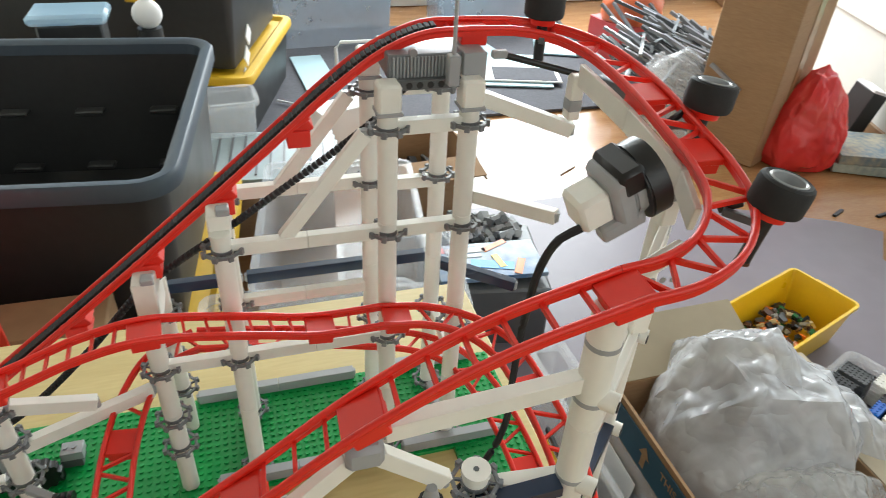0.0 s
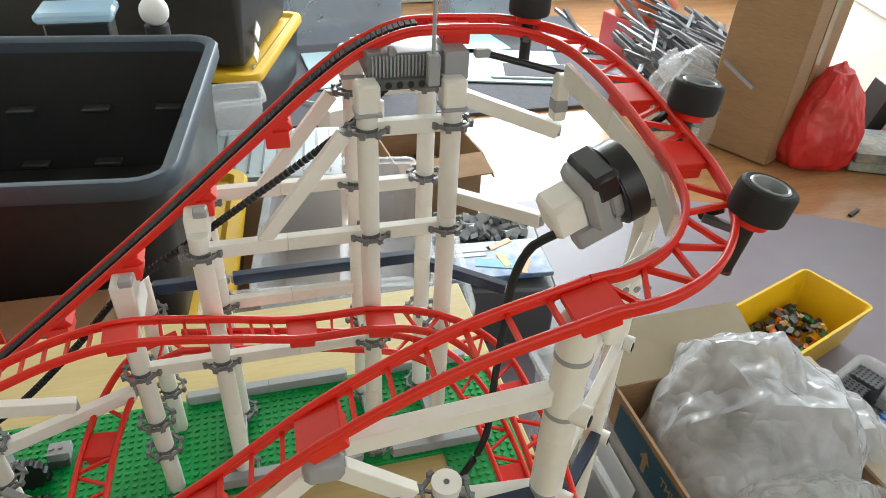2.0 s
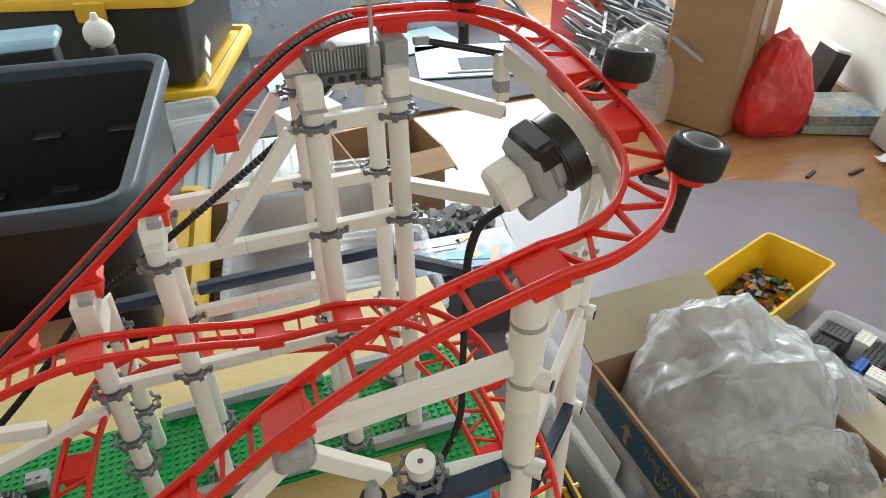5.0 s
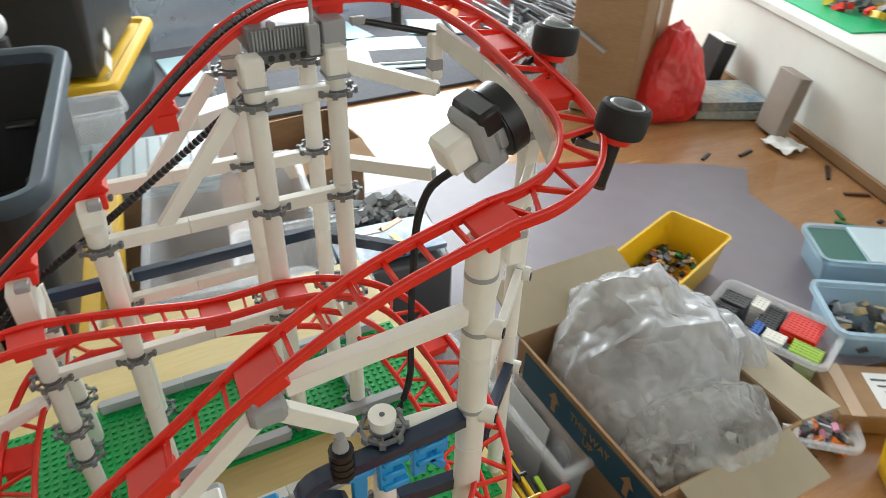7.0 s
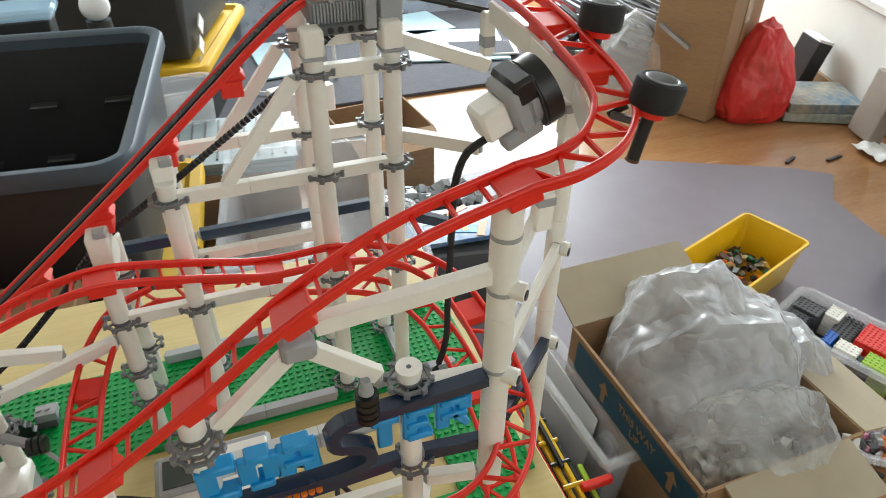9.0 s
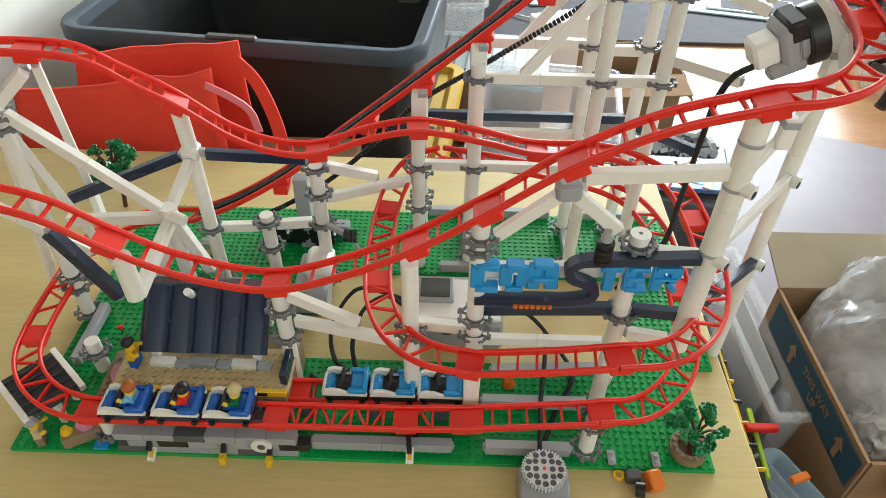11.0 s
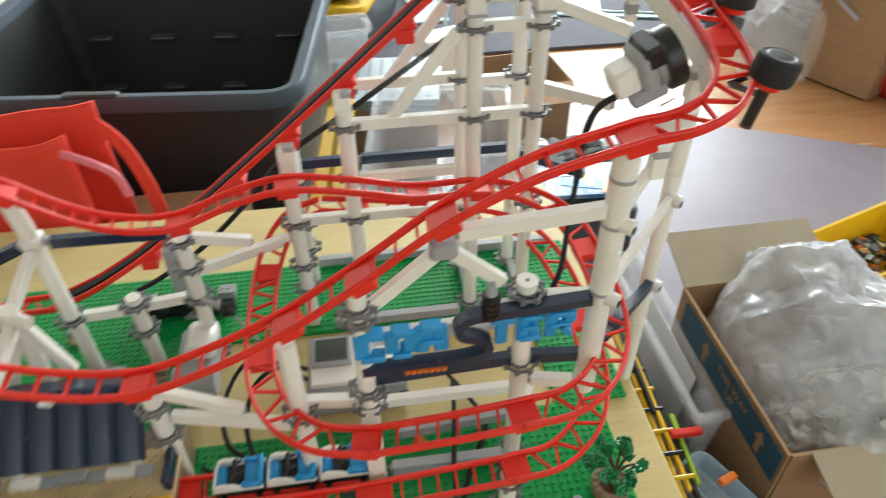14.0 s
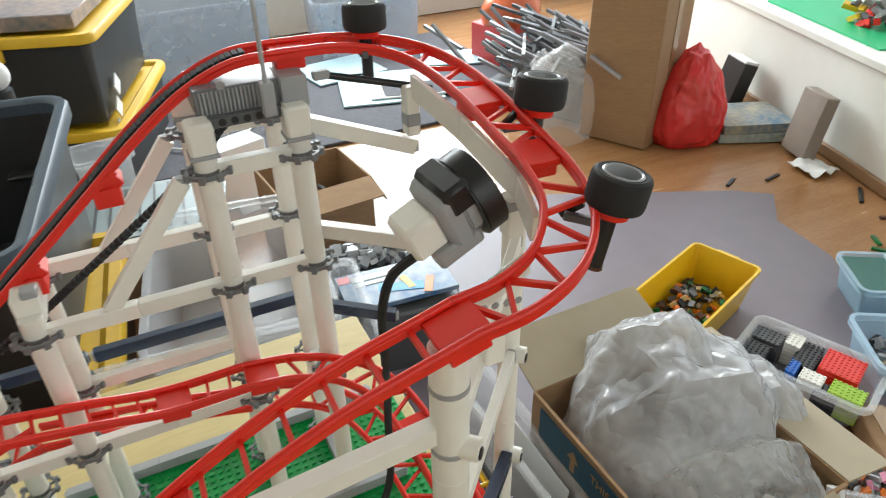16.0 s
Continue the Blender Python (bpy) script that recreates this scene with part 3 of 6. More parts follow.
# first-drop legs
column(0.650, 0.059, 0.118, 0.366, (), r=0.0094, label="thick white support column under the first drop", rings=(0.342, 0.302, 0.236))
beam((0.600, 0.068, 0.126), (0.642, 0.060, 0.126))
column(0.744, 0.158, TABLE, 0.365, (), r=0.0074)
cl = thing("clip_joint", "white hinge clip with a black pin on the thick column", "toy joint", "clip joints", at=(0.657, 0.050, 0.306))
part("socket", cyl(B(), (-0.004, 0.004, 0), (0.003, -0.003, 0), 0.0060, seg=14), WHITE, cl)
part("pin", cyl(B(), (0.003, -0.003, -0.002), (0.0036, -0.0036, -0.002), 0.0034, seg=10), BLACK, cl)
copy_thing(cl, Matrix.Translation((0.657, 0.049, 0.234)))
copy_thing(cl, Matrix.Translation((0.748, 0.150, 0.246)))
beam((0.532, 0.058, 0.309), (0.648, 0.06, 0.316), w=0.009, h=0.0115, label="long white beam below the first drop")
copy_thing(cl, Matrix.Translation((0.751, 0.152, 0.140)))
beam((0.742, 0.150, 0.344), (0.656, 0.060, 0.316), w=0.006, h=0.010, label="white flat brace between two support columns")
beam((0.742, 0.150, 0.250), (0.656, 0.062, 0.238), w=0.006, h=0.011, label="white diagonal brace beside the thick column")
beam((0.744, 0.152, 0.144), (0.656, 0.066, 0.160), NAVY, label="dark blue diagonal brace beside the thick column")
# arms from the tower
beam((0.652, 0.30, 0.380), (0.735, 0.276, 0.352), label="white arm from the tower to the top curve")
beam((0.655, 0.300, 0.292), (0.712, 0.235, 0.300), label="white arm from the tower to the top curve")
pole = thing("brace_pole", "black brace rod with grey end clips", "toy rod", at=(0.672, 0.298, 0.409))
part("rod", cyl(B(), (0.006, 0, -0.001), (0.075, -0.02, -0.016), 0.0026, seg=10), BLACK, pole)
part("clip", box(B(), (0.002, 0, 0), (0.012, 0.006, 0.006), bevel=0.001), GREY, pole)

# white curved carrier under the top curve
car_ = thing("curve_carrier", "white plate carrier following the inside of the top curve", "toy frame")
for a, b in (((0.7315, 0.276, 0.3985), (0.7330, 0.205, 0.3935)), ((0.7330, 0.205, 0.3935), (0.7310, 0.135, 0.3865)), ((0.7310, 0.135, 0.3865), (0.7215, 0.103, 0.380))):
    part("plate", bar(B(), a, b, 0.0042, 0.0170, 0.0006), WHITE, car_)
part("liftarm", bar(B(), (0.716, 0.100, 0.364), (0.660, 0.080, 0.358), 0.0072, 0.0130, 0.0025), WHITE, car_)
part("hanger", box(B(), (0.7305, 0.279, 0.380), (0.010, 0.011, 0.036), bevel=0.001), WHITE, car_)
part("hanger_clip", box(B(), (0.7305, 0.2788, 0.374), (0.0108, 0.0118, 0.010), bevel=0.001), GREY, car_)
for x, y, z in ((0.7310, 0.140, 0.385), (0.685, 0.082, 0.356)):
    part("connector", box(B(), (x, y, z - 0.018), (0.011, 0.011, 0.026), bevel=0.001), WHITE, car_)
    part("plate", box(B(), (x, y, z - 0.010), (0.0125, 0.0125, 0.006), bevel=0.0008), GREY, car_)
bm = B()
for k in range(5):
    cyl(bm, (0.672 + 0.006 * k, 0.079 - 0.0006 * k, 0.3625), (0.672 + 0.006 * k, 0.0785 - 0.0006 * k, 0.3625), 0.002, seg=8)
part("pin_holes", bm, GREY, car_)
part("pin", cyl(B(), (0.668, 0.084, 0.3606), (0.668, 0.080, 0.3606), 0.0027, seg=10), BLACK, car_)
part("pin", cyl(B(), (0.663, 0.086, 0.3625), (0.663, 0.082, 0.3625), 0.0022, seg=10), RED, car_)

# drive motor of the curve
mo = thing("drive_motor", "large toy motor in white, grey and black with a cable", "toy motor", at=(0.690, 0.128, 0.392))
mo.scale = (0.92, 0.92, 0.92)
ax = Vector((0.90, 0.06, 0.40)).normalized()
my = (Vector((0, 0, 1)) - ax * ax.z).normalized()
rot = Matrix((my.cross(ax), my, ax)).transposed().to_4x4()


def drum(z0, z1, r, seg=28, squash=1.0, bevel=0.0012):
    """A round casing along the motor's own axis, flattened on its sides."""
    bm = B()
    bmesh.ops.create_cone(bm, cap_ends=True, segments=seg, radius1=r, radius2=r, depth=z1 - z0, matrix=Matrix.Translation((0, 0, (z0 + z1) / 2)))
    for v in bm.verts:
        v.co.x = max(-r * squash, min(r * squash, v.co.x))
    bmesh.ops.remove_doubles(bm, verts=bm.verts[:], dist=0.0001)
    es = [e for e in bm.edges if abs(e.verts[0].co.z - e.verts[1].co.z) < 1e-6 and len(e.link_faces) == 2]
    bmesh.ops.bevel(bm, geom=es, offset=bevel, segments=2, affect="EDGES")
    bm.transform(rot)
    return bm


part("white_end", box(B(), (0, 0.001, -0.027), (0.025, 0.024, 0.022), rot, 0.003), WHITE, mo)
part("grey_body", box(B(), (0, 0.002, -0.0095), (0.036, 0.036, 0.016), rot, 0.004), GREY, mo)
part("grey_collar", drum(-0.004, 0.004, 0.0195, 10), GREY, mo)
part("grey_side", box(B(), (-0.010, -0.0155, -0.014), (0.013, 0.012, 0.030), rot, 0.002), GREY, mo)
part("black_cover", drum(0.003, 0.0170, 0.0250), BLACK, mo)
part("black_cover", box(B(), (-0.001, 0.0145, -0.003), (0.036, 0.019, 0.017), rot, 0.003), BLACK, mo)
part("rotor", drum(0.0165, 0.0181, 0.0180, bevel=0.0003), material("dark_red_plastic", (0.16, 0.018, 0.02), 0.25), mo)
part("rotor_hub", drum(0.0175, 0.0197, 0.0065, 16, bevel=0.0003), DGREY, mo)
bm = B()
tube(bm, spline([(0.662, 0.120, 0.372), (0.652, 0.125, 0.362), (0.648, 0.135, 0.335), (0.652, 0.150, 0.29), (0.655, 0.160, 0.257), (0.652, 0.156, 0.215), (0.6475, 0.149, 0.175), (0.632, 0.150, 0.13), (0.612, 0.152, 0.10)], 0.006), 0.0027, 8)
cb = thing("motor_cable", "flat black cable hanging from the motor", "cable")
part("cord", bm, RUBBER, cb)


# tyres that guide the train
def tyre(x, y, z, tilt):
    th = thing("guide_wheel", "black rubber tyre on a grey rim with a red hub", "toy wheel", "guide wheels", at=(x, y, z))
    prof = [(0.0098, 0.0086), (0.0128, 0.0092), (0.0146, 0.0082), (0.0151, 0.006), (0.0151, -0.006), (0.0146, -0.0082), (0.0128, -0.0092), (0.0098, -0.0086)]
    bm = B()
    n = 28
    rings = [[bm.verts.new(((r + (0.0004 if k % 2 and abs(h) < 0.008 else 0)) * math.cos(k * math.tau / n), (r + (0.0004 if k % 2 and abs(h) < 0.008 else 0)) * math.sin(k * math.tau / n), h)) for k in range(n)] for r, h in prof]
    for a, b in zip(rings, rings[1:] + rings[:1]):
        for k in range(n):
            bm.faces.new((a[k], b[k], b[(k + 1) % n], a[(k + 1) % n]))
    bmesh.ops.recalc_face_normals(bm, faces=bm.faces)
    t = part("tyre", bm, RUBBER, th)
    bm = B()
    pr = [(0.0106, 0.0090), (0.0096, 0.0097), (0.0088, 0.0090), (0.0080, 0.0015), (0.0046, 0.0005), (0.0036, 0.005), (0.0012, 0.005)]
    rings = [[bm.verts.new((r * math.cos(k * math.tau / 20), r * math.sin(k * math.tau / 20), h)) for k in range(20)] for r, h in pr]
    for a, b in zip(rings, rings[1:]):
        for k in range(20):
            bm.faces.new((a[k], a[(k + 1) % 20], b[(k + 1) % 20], b[k]))
    part("rim", bm, GREY, th)
    part("hub", cyl(B(), (0, 0, -0.014), (0, 0, -0.0085), 0.009, 0.010, seg=16), RED, th)
    part("stem", cyl(B(), (0, 0, -0.044), (0, 0, -0.012), 0.0042, seg=12), BLACK, th)
    part("tip", cyl(B(), (0, 0, -0.0455), (0, 0, -0.0435), 0.0046, seg=12), BROWN, th)
    inward = Vector((0.66 - x, 0.19 - y, 0)).normalized()
    part("arm", bar(B(), (0, 0, -0.020), inward * 0.022 + Vector((0, 0, -0.022)), 0.0045, 0.0045), DGREY, th)
    part("axle", bar(B(), inward * 0.010 + Vector((0, 0.006, -0.014)), inward * 0.020 + Vector((0, 0.006, -0.024)), 0.004, 0.004), BLACK, th)
    th.rotation_euler = tilt


tyre(0.7560, 0.085, 0.4030, (radians(2), radians(10), 0))
tyre(0.7705, 0.178, 0.4195, (radians(-4), radians(8), 0))
tyre(0.7160, 0.320, 0.437, (radians(-4), radians(2), 0))

# front columns below the first drop
column(TL, 0.060, 0.0, 0.262, (0.011, 0.128, 0.150, 0.234, 0.246))
column(0.592, 0.068, 0.0, 0.243, (0.011, 0.152, 0.236))
column(0.400, 0.060, 0.0, 0.214, (0.128,))
st2 = thing("track_post", "white square brick post under the helix track", "toy post", at=(0.459, 0.044, 0))
part("block", box(B(), (0, 0, 0.080), (0.0155, 0.0155, 0.100), bevel=0.0008), WHITE, st2)
part("foot", box(B(), (0, 0, 0.016), (0.0155, 0.012, 0.031), bevel=0.0008), BLACK, st2)
part("arm", box(B(), (0, -0.016, 0.122), (0.0155, 0.024, 0.0095), bevel=0.0008), WHITE, st2)
column(0.576, 0.0155, 0.0, 0.060, (0.011, 0.056))
kn = thing("knob_cap", "white round cap brick with a pin hole", "toy brick", "caps", at=(0.592, 0.068, 0.243))
part("cap", cyl(B(), (0, 0, 0), (0, 0, 0.004), 0.0088, seg=20), WHITE, kn)
part("pin_hole", cyl(B(), (0, 0, 0.004), (0, 0, 0.0042), 0.0018, seg=10), DGREY, kn)
gb = thing("joint_block", "grey wedge block at the top of the A-frame", "toy brick", at=(0.5245, 0.060, 0.296))
part("wedge", box(B(), (0, 0, 0), (0.020, 0.018, 0.016), bevel=0.003), GREY, gb)
beam((0.520, 0.059, 0.292), (0.470, 0.059, 0.246), w=0.0075, h=0.0105, label="white diagonal brace of the front A-frame")
beam((0.530, 0.059, 0.292), (0.572, 0.058, 0.256), w=0.0075, h=0.0105, label="white diagonal brace of the front A-frame")
bl = thing("loudspeaker_stack", "black ribbed toy loudspeaker stack", "toy part", at=(0.560, 0.052, 0.228))
for k in range(4):
    part("rib", cyl(B(), (0, 0, k * 0.006), (0, 0, k * 0.006 + 0.0045), 0.0075, seg=10), BLACK, bl)
part("cone", cyl(B(), (0, 0, 0.024), (0, 0, 0.034), 0.005, 0.003, seg=12), GREY, bl)
beam((TL, 0.066, 0.203), (0.60, 0.068, 0.207), w=0.008, h=0.014, label="white beam carrying the sign")
beam((0.597, 0.068, 0.225), (0.650, 0.064, 0.224), w=0.010, h=0.016)
beam((TL, 0.062, 0.158), (0.586, 0.068, 0.157), NAVY, label=NB)
beam((0.598, 0.068, 0.157), (0.648, 0.064, 0.156), NAVY, label=NB)
beam((0.400, 0.070, 0.128), (TL, 0.064, 0.128))
beam((TL, 0.112, 0.060), (0.60, 0.112, 0.060))
beam((0.600, 0.075, 0.04), (0.625, 0.13, 0.04), WHITE)

# the sign, letters built of blocks
sign = thing("coaster_sign", "bright blue block letters reading COASTER with a dark blue S", "toy sign", at=(0.455, 0.055, 0.0))
def letter(name, strokes, x0, z0, w, h, mat, th=0.0062, depth=0.010):
    bm = B()
    for (ax_, az, bx, bz) in strokes:
        a = Vector((x0 + ax_ * w, 0, z0 + az * h))
        b = Vector((x0 + bx * w, 0, z0 + bz * h))
        n = (b - a).normalized() * th * 0.5
        bar(bm, a - n, b + n, depth, th, 0.0012)
    return part(name, bm, mat, sign)

C_ = [(0, 0.1, 0, 0.9), (0.1, 1, 1, 1), (0.1, 0, 1, 0)]
O_ = [(0, 0.15, 0, 0.85), (1, 0.15, 1, 0.85), (0.15, 1, 0.85, 1), (0.15, 0, 0.85, 0)]
A_ = [(0, 0, 0.1, 0.9), (1, 0, 0.9, 0.9), (0.15, 1, 0.85, 1), (0.1, 0.4, 0.9, 0.4)]
T_ = [(0, 1, 1, 1), (0.5, 0, 0.5, 1)]
E_ = [(0, 0, 0, 1), (0, 1, 1, 1), (0, 0.5, 0.8, 0.5), (0, 0, 1, 0)]
R_ = [(0, 0, 0, 1), (0, 1, 0.9, 1), (1, 0.9, 1, 0.6), (0, 0.45, 0.9, 0.45), (0.5, 0.45, 1, 0)]
letter("letter_c", C_, 0.0035, 0.1935, 0.0150, 0.025, AZURE, 0.0066, 0.012)
letter("letter_o", O_, 0.0280, 0.1945, 0.0140, 0.025, AZURE, 0.0056, 0.012)
letter("letter_a", A_, 0.0505, 0.1960, 0.0165, 0.025, AZURE, 0.0056, 0.012)
letter("letter_t", T_, 0.1085, 0.1960, 0.0135, 0.024, AZURE, 0.0054)
letter("letter_e", E_, 0.1325, 0.1970, 0.0125, 0.023, AZURE, 0.0054)
letter("letter_r", R_, 0.1555, 0.1980, 0.0155, 0.023, AZURE, 0.0054)
bm = B()
path = spline([(0.002, 0, 0.1785), (0.05, 0, 0.1795), (0.090, 0, 0.1815), (0.104, 0, 0.187), (0.104, 0, 0.197), (0.094, 0, 0.203), (0.083, 0, 0.208), (0.080, 0, 0.217), (0.087, 0, 0.225), (0.10, 0, 0.2275), (0.14, 0, 0.230), (0.186, 0, 0.233)], 0.004)
strip(bm, path, 0.011, 0.0078)
part("letter_s", bm, NAVY, sign)
bm = B()
for k in range(7):
    cyl(bm, (0.038 + k * 0.005, -0.006, 0.1745), (0.038 + k * 0.005, -0.006, 0.1775), 0.0022, seg=8)
part("studs", bm, ORANGE, sign)
part("letter_fill", box(B(), (0.035, 0.003, 0.207), (0.012, 0.004, 0.020), bevel=0.0005), AZURE, sign)
part("inlay", box(B(), (0.0325, -0.0012, 0.206), (0.0025, 0.003, 0.012), bevel=0.0005), WHITE, sign)
part("inlay", box(B(), (0.0365, -0.0012, 0.211), (0.0055, 0.003, 0.0025), bevel=0.0005), WHITE, sign)

# programmable brick and motor in the middle
ev = thing("control_brick", "grey and white toy control brick with a dark screen", "toy computer", at=(0.445, 0.190, TABLE))
part("body", box(B(), (0.0, 0.0, 0.022), (0.105, 0.080, 0.044), bevel=0.004), GREY, ev)
part("top", box(B(), (0.0, -0.004, 0.046), (0.098, 0.066, 0.006), bevel=0.002), WHITE, ev)
part("screen_frame", box(B(), (-0.026, 0.008, 0.050), (0.044, 0.042, 0.006), bevel=0.002), GREY, ev)
part("screen", box(B(), (-0.026, 0.008, 0.0535), (0.034, 0.030, 0.001)), material("screen_glass", (0.06, 0.075, 0.065), 0.12), ev)
bm = B()
for k in range(4):
    box(bm, (-0.012 + k * 0.020, -0.0405, 0.028), (0.010, 0.001, 0.004))
part("port", bm, DGREY, ev)
bm = B()
tube(bm, spline([(0.497, 0.19, 0.03), (0.53, 0.185, 0.02), (0.56, 0.15, 0.006), (0.575, 0.11, 0.004), (0.555, 0.07, 0.004), (0.535, 0.02, 0.006), (0.531, -0.01, 0.01)], 0.006), 0.0026, 6)
part("cord", bm, RUBBER, thing("sensor_cable", "black cable running across the base", "cable", "cables"))
bm = B()
tube(bm, spline([(0.392, 0.19, 0.03), (0.36, 0.20, 0.035), (0.325, 0.21, 0.03), (0.30, 0.17, 0.012), (0.31, 0.12, 0.006), (0.335, 0.10, 0.004)], 0.006), 0.0026, 6)
part("cord", bm, RUBBER, thing("sensor_cable", "black cable looping beside the control brick", "cable", "cables"))
bm = B()
tube(bm, spline([(0.392, 0.175, 0.03), (0.365, 0.18, 0.05), (0.34, 0.165, 0.045), (0.328, 0.135, 0.02), (0.335, 0.09, 0.006), (0.31, 0.085, 0.004), (0.285, 0.10, 0.004)], 0.006), 0.0026, 6)
part("cord", bm, RUBBER, thing("sensor_cable", "black cable looping beside the control brick", "cable", "cables"))
lm = thing("lift_motor", "white and grey toy motor driving the lift", "toy motor", at=(0.272, 0.222, 0.0))
part("body", box(B(), (0, 0, 0.030), (0.040, 0.075, 0.030), bevel=0.004), GREY, lm)
part("cover", box(B(), (0.006, 0.012, 0.048), (0.032, 0.050, 0.022), bevel=0.006), WHITE, lm)
part("hub", cyl(B(), (-0.022, -0.028, 0.028), (0.022, -0.028, 0.028), 0.017, seg=20), GREY, lm)
part("rotor", cyl(B(), (-0.024, -0.028, 0.028), (-0.021, -0.028, 0.028), 0.009, seg=16), RED, lm)
part("foot", box(B(), (0, 0, 0.0075), (0.030, 0.060, 0.015), bevel=0.001), DGREY, lm)

# left-hand supports
column(0.284, 0.25, 0.0, 0.180, (0.011, 0.100, 0.143, 0.178))
column(0.222, 0.24, 0.0, 0.117, (0.070, 0.108))
column(0.156, 0.238, 0.0, 0.202, (0.011, 0.098))
up = thing("lean_post", "white leaning post under the hill track", "toy post", at=(0.156, 0.238, 0.202))
part("joint", box(B(), (0, 0, 0), (0.019, 0.019, 0.016), bevel=0.003), WHITE, up)
part("shaft", cyl(B(), (0, 0, 0.004), (0.006, -0.017, 0.060), 0.0082, seg=24), WHITE, up)
part("clip", box(B(), (0.012, 0.0, -0.001), (0.006, 0.007, 0.009), bevel=0.001), GREY, up)
column(0.1515, 0.060, 0.162, 0.212, (), r=0.0085)
beam((0.1515, 0.062, 0.160), (0.150, 0.160, 0.168), w=0.010, h=0.012, label="white arm from the end frame to the drop track")
column(0.2715, 0.090, 0.0, 0.150, (0.082, 0.122))
column(0.008, 0.180, 0.0, 0.272, (0.011, 0.052, 0.070, 0.262))
column(0.053, 0.105, 0.0, 0.045, (0.03,))
column(0.098, 0.02, 0.0, 0.042, (0.010,))
column(0.150, 0.165, 0.0, 0.172, (), r=0.0075)
hub = thing("hub_joint", "white hub joint on the A-frame", "toy joint", at=(0.150, 0.165, 0.176))
part("drum", cyl(B(), (0, 0, -0.006), (0, 0, 0.008), 0.0090, seg=18), WHITE, hub)
part("socket", cyl(B(), (0.004, -0.004, 0), (0.018, -0.010, -0.002), 0.006, seg=12), WHITE, hub)
beam((0.145, 0.165, 0.178), (0.016, 0.178, 0.279), label="white diagonal beam of the end frame")
beam((0.146, 0.165, 0.170), (0.040, 0.165, 0.162), label="white beam of the end frame")
beam((0.150, 0.165, 0.165), (0.118, 0.158, 0.085), w=0.009, h=0.011)
beam((0.156, 0.230, 0.196), (0.150, 0.172, 0.178))
beam((0.154, 0.165, 0.165), (0.178, 0.165, 0.095), w=0.009, h=0.011)
beam((0.166, 0.238, 0.098), (0.216, 0.240, 0.100))
beam((0.228, 0.243, 0.100), (0.275, 0.250, 0.100))
beam((0.168, 0.238, 0.199), (0.277, 0.25, 0.188), NAVY, label=NB)
beam((0.146, 0.237, 0.198), (0.016, 0.215, 0.150), NAVY, label=NB)
beam((0.066, 0.10, 0.205), (0.112, 0.098, 0.120), NAVY, w=0.011, label="dark blue sloping beam beside the end frame")
beam((0.290, 0.250, 0.135), (0.388, 0.288, 0.138))
beam((0.292, 0.250, 0.180), (0.352, 0.262, 0.158))
beam((0.278, 0.088, 0.143), (0.350, 0.082, 0.110), label="white diagonal beam beside the station")
beam((0.280, 0.092, 0.102), (0.392, 0.066, 0.104))
frame_hub = thing("hub_joint", "white hub with a grey clip ring on the end frame", "toy joint", at=(0.008, 0.18, 0.279))
part("drum", cyl(B(), (0, 0, -0.006), (0, 0, 0.007), 0.0085, seg=18), WHITE, frame_hub)
shared("collar", COLLAR, frame_hub, Matrix.Translation((0, 0, -0.005)))
part("rod", cyl(B(), (0, 0, 0.007), (-0.012, 0.0, 0.045), 0.0016, seg=8), DGREY, frame_hub)
for tx, ty in ((0.045, 0.225), (-0.05, 0.22)):
    beam((0.008, 0.18, 0.272), (tx, ty, 0.006), w=0.009, h=0.009, label="white leg of the end frame")
beam((0.014, 0.182, 0.287), (0.047, 0.194, 0.318), w=0.024, h=0.010, label="broad white brace of the end frame")
beam((0.053, 0.197, 0.320), (0.033, 0.235, 0.15), w=0.008, h=0.01, label="white leg under the hill track")
beam((0.033, 0.235, 0.15), (0.030, 0.240, 0.006), w=0.008, h=0.01, label="white leg under the hill track")
beam((-0.06, 0.15, 0.222), (0.058, 0.165, 0.118), w=0.009, h=0.010, label="long white sloping beam of the end frame")

# grey floor beams along the base
GB = "long light grey beam along the base edge"
for a, b in (((0.30, 0.012, 0.012), (0.445, 0.012, 0.012)), ((0.472, 0.012, 0.012), (0.562, 0.012, 0.012)), ((0.42, 0.279, 0.008), (0.575, 0.279, 0.008)), ((0.60, 0.279, 0.008), (0.71, 0.279, 0.008)), ((0.40, 0.395, 0.008), (0.575, 0.395, 0.008)), ((0.60, 0.395, 0.008), (0.715, 0.395, 0.008)), ((0.47, 0.066, 0.014), (0.585, 0.066, 0.014)), ((0.48, 0.105, 0.016), (0.60, 0.112, 0.016)), ((0.026, 0.10, 0.012), (0.026, 0.19, 0.012))):
    beam(a, b, GREY, w=0.010, h=0.012, label=GB)
for x, y in ((0.6016, 0.010), (0.6456, 0.009)):
    tl = thing("grey_tile", "light grey two-stud plate on the green base", "toy plate", "grey plates", at=(x, y, 0.0018))
    part("plate", box(B(), (0, 0, 0.0016), (0.0078, 0.0158, 0.0032), bevel=0.0004), GREY, tl)
    for q in (-0.004, 0.004):
        part("stud", cyl(B(), (0, q, 0.0032), (0, q, 0.005), 0.0024, seg=10), GREY, tl)
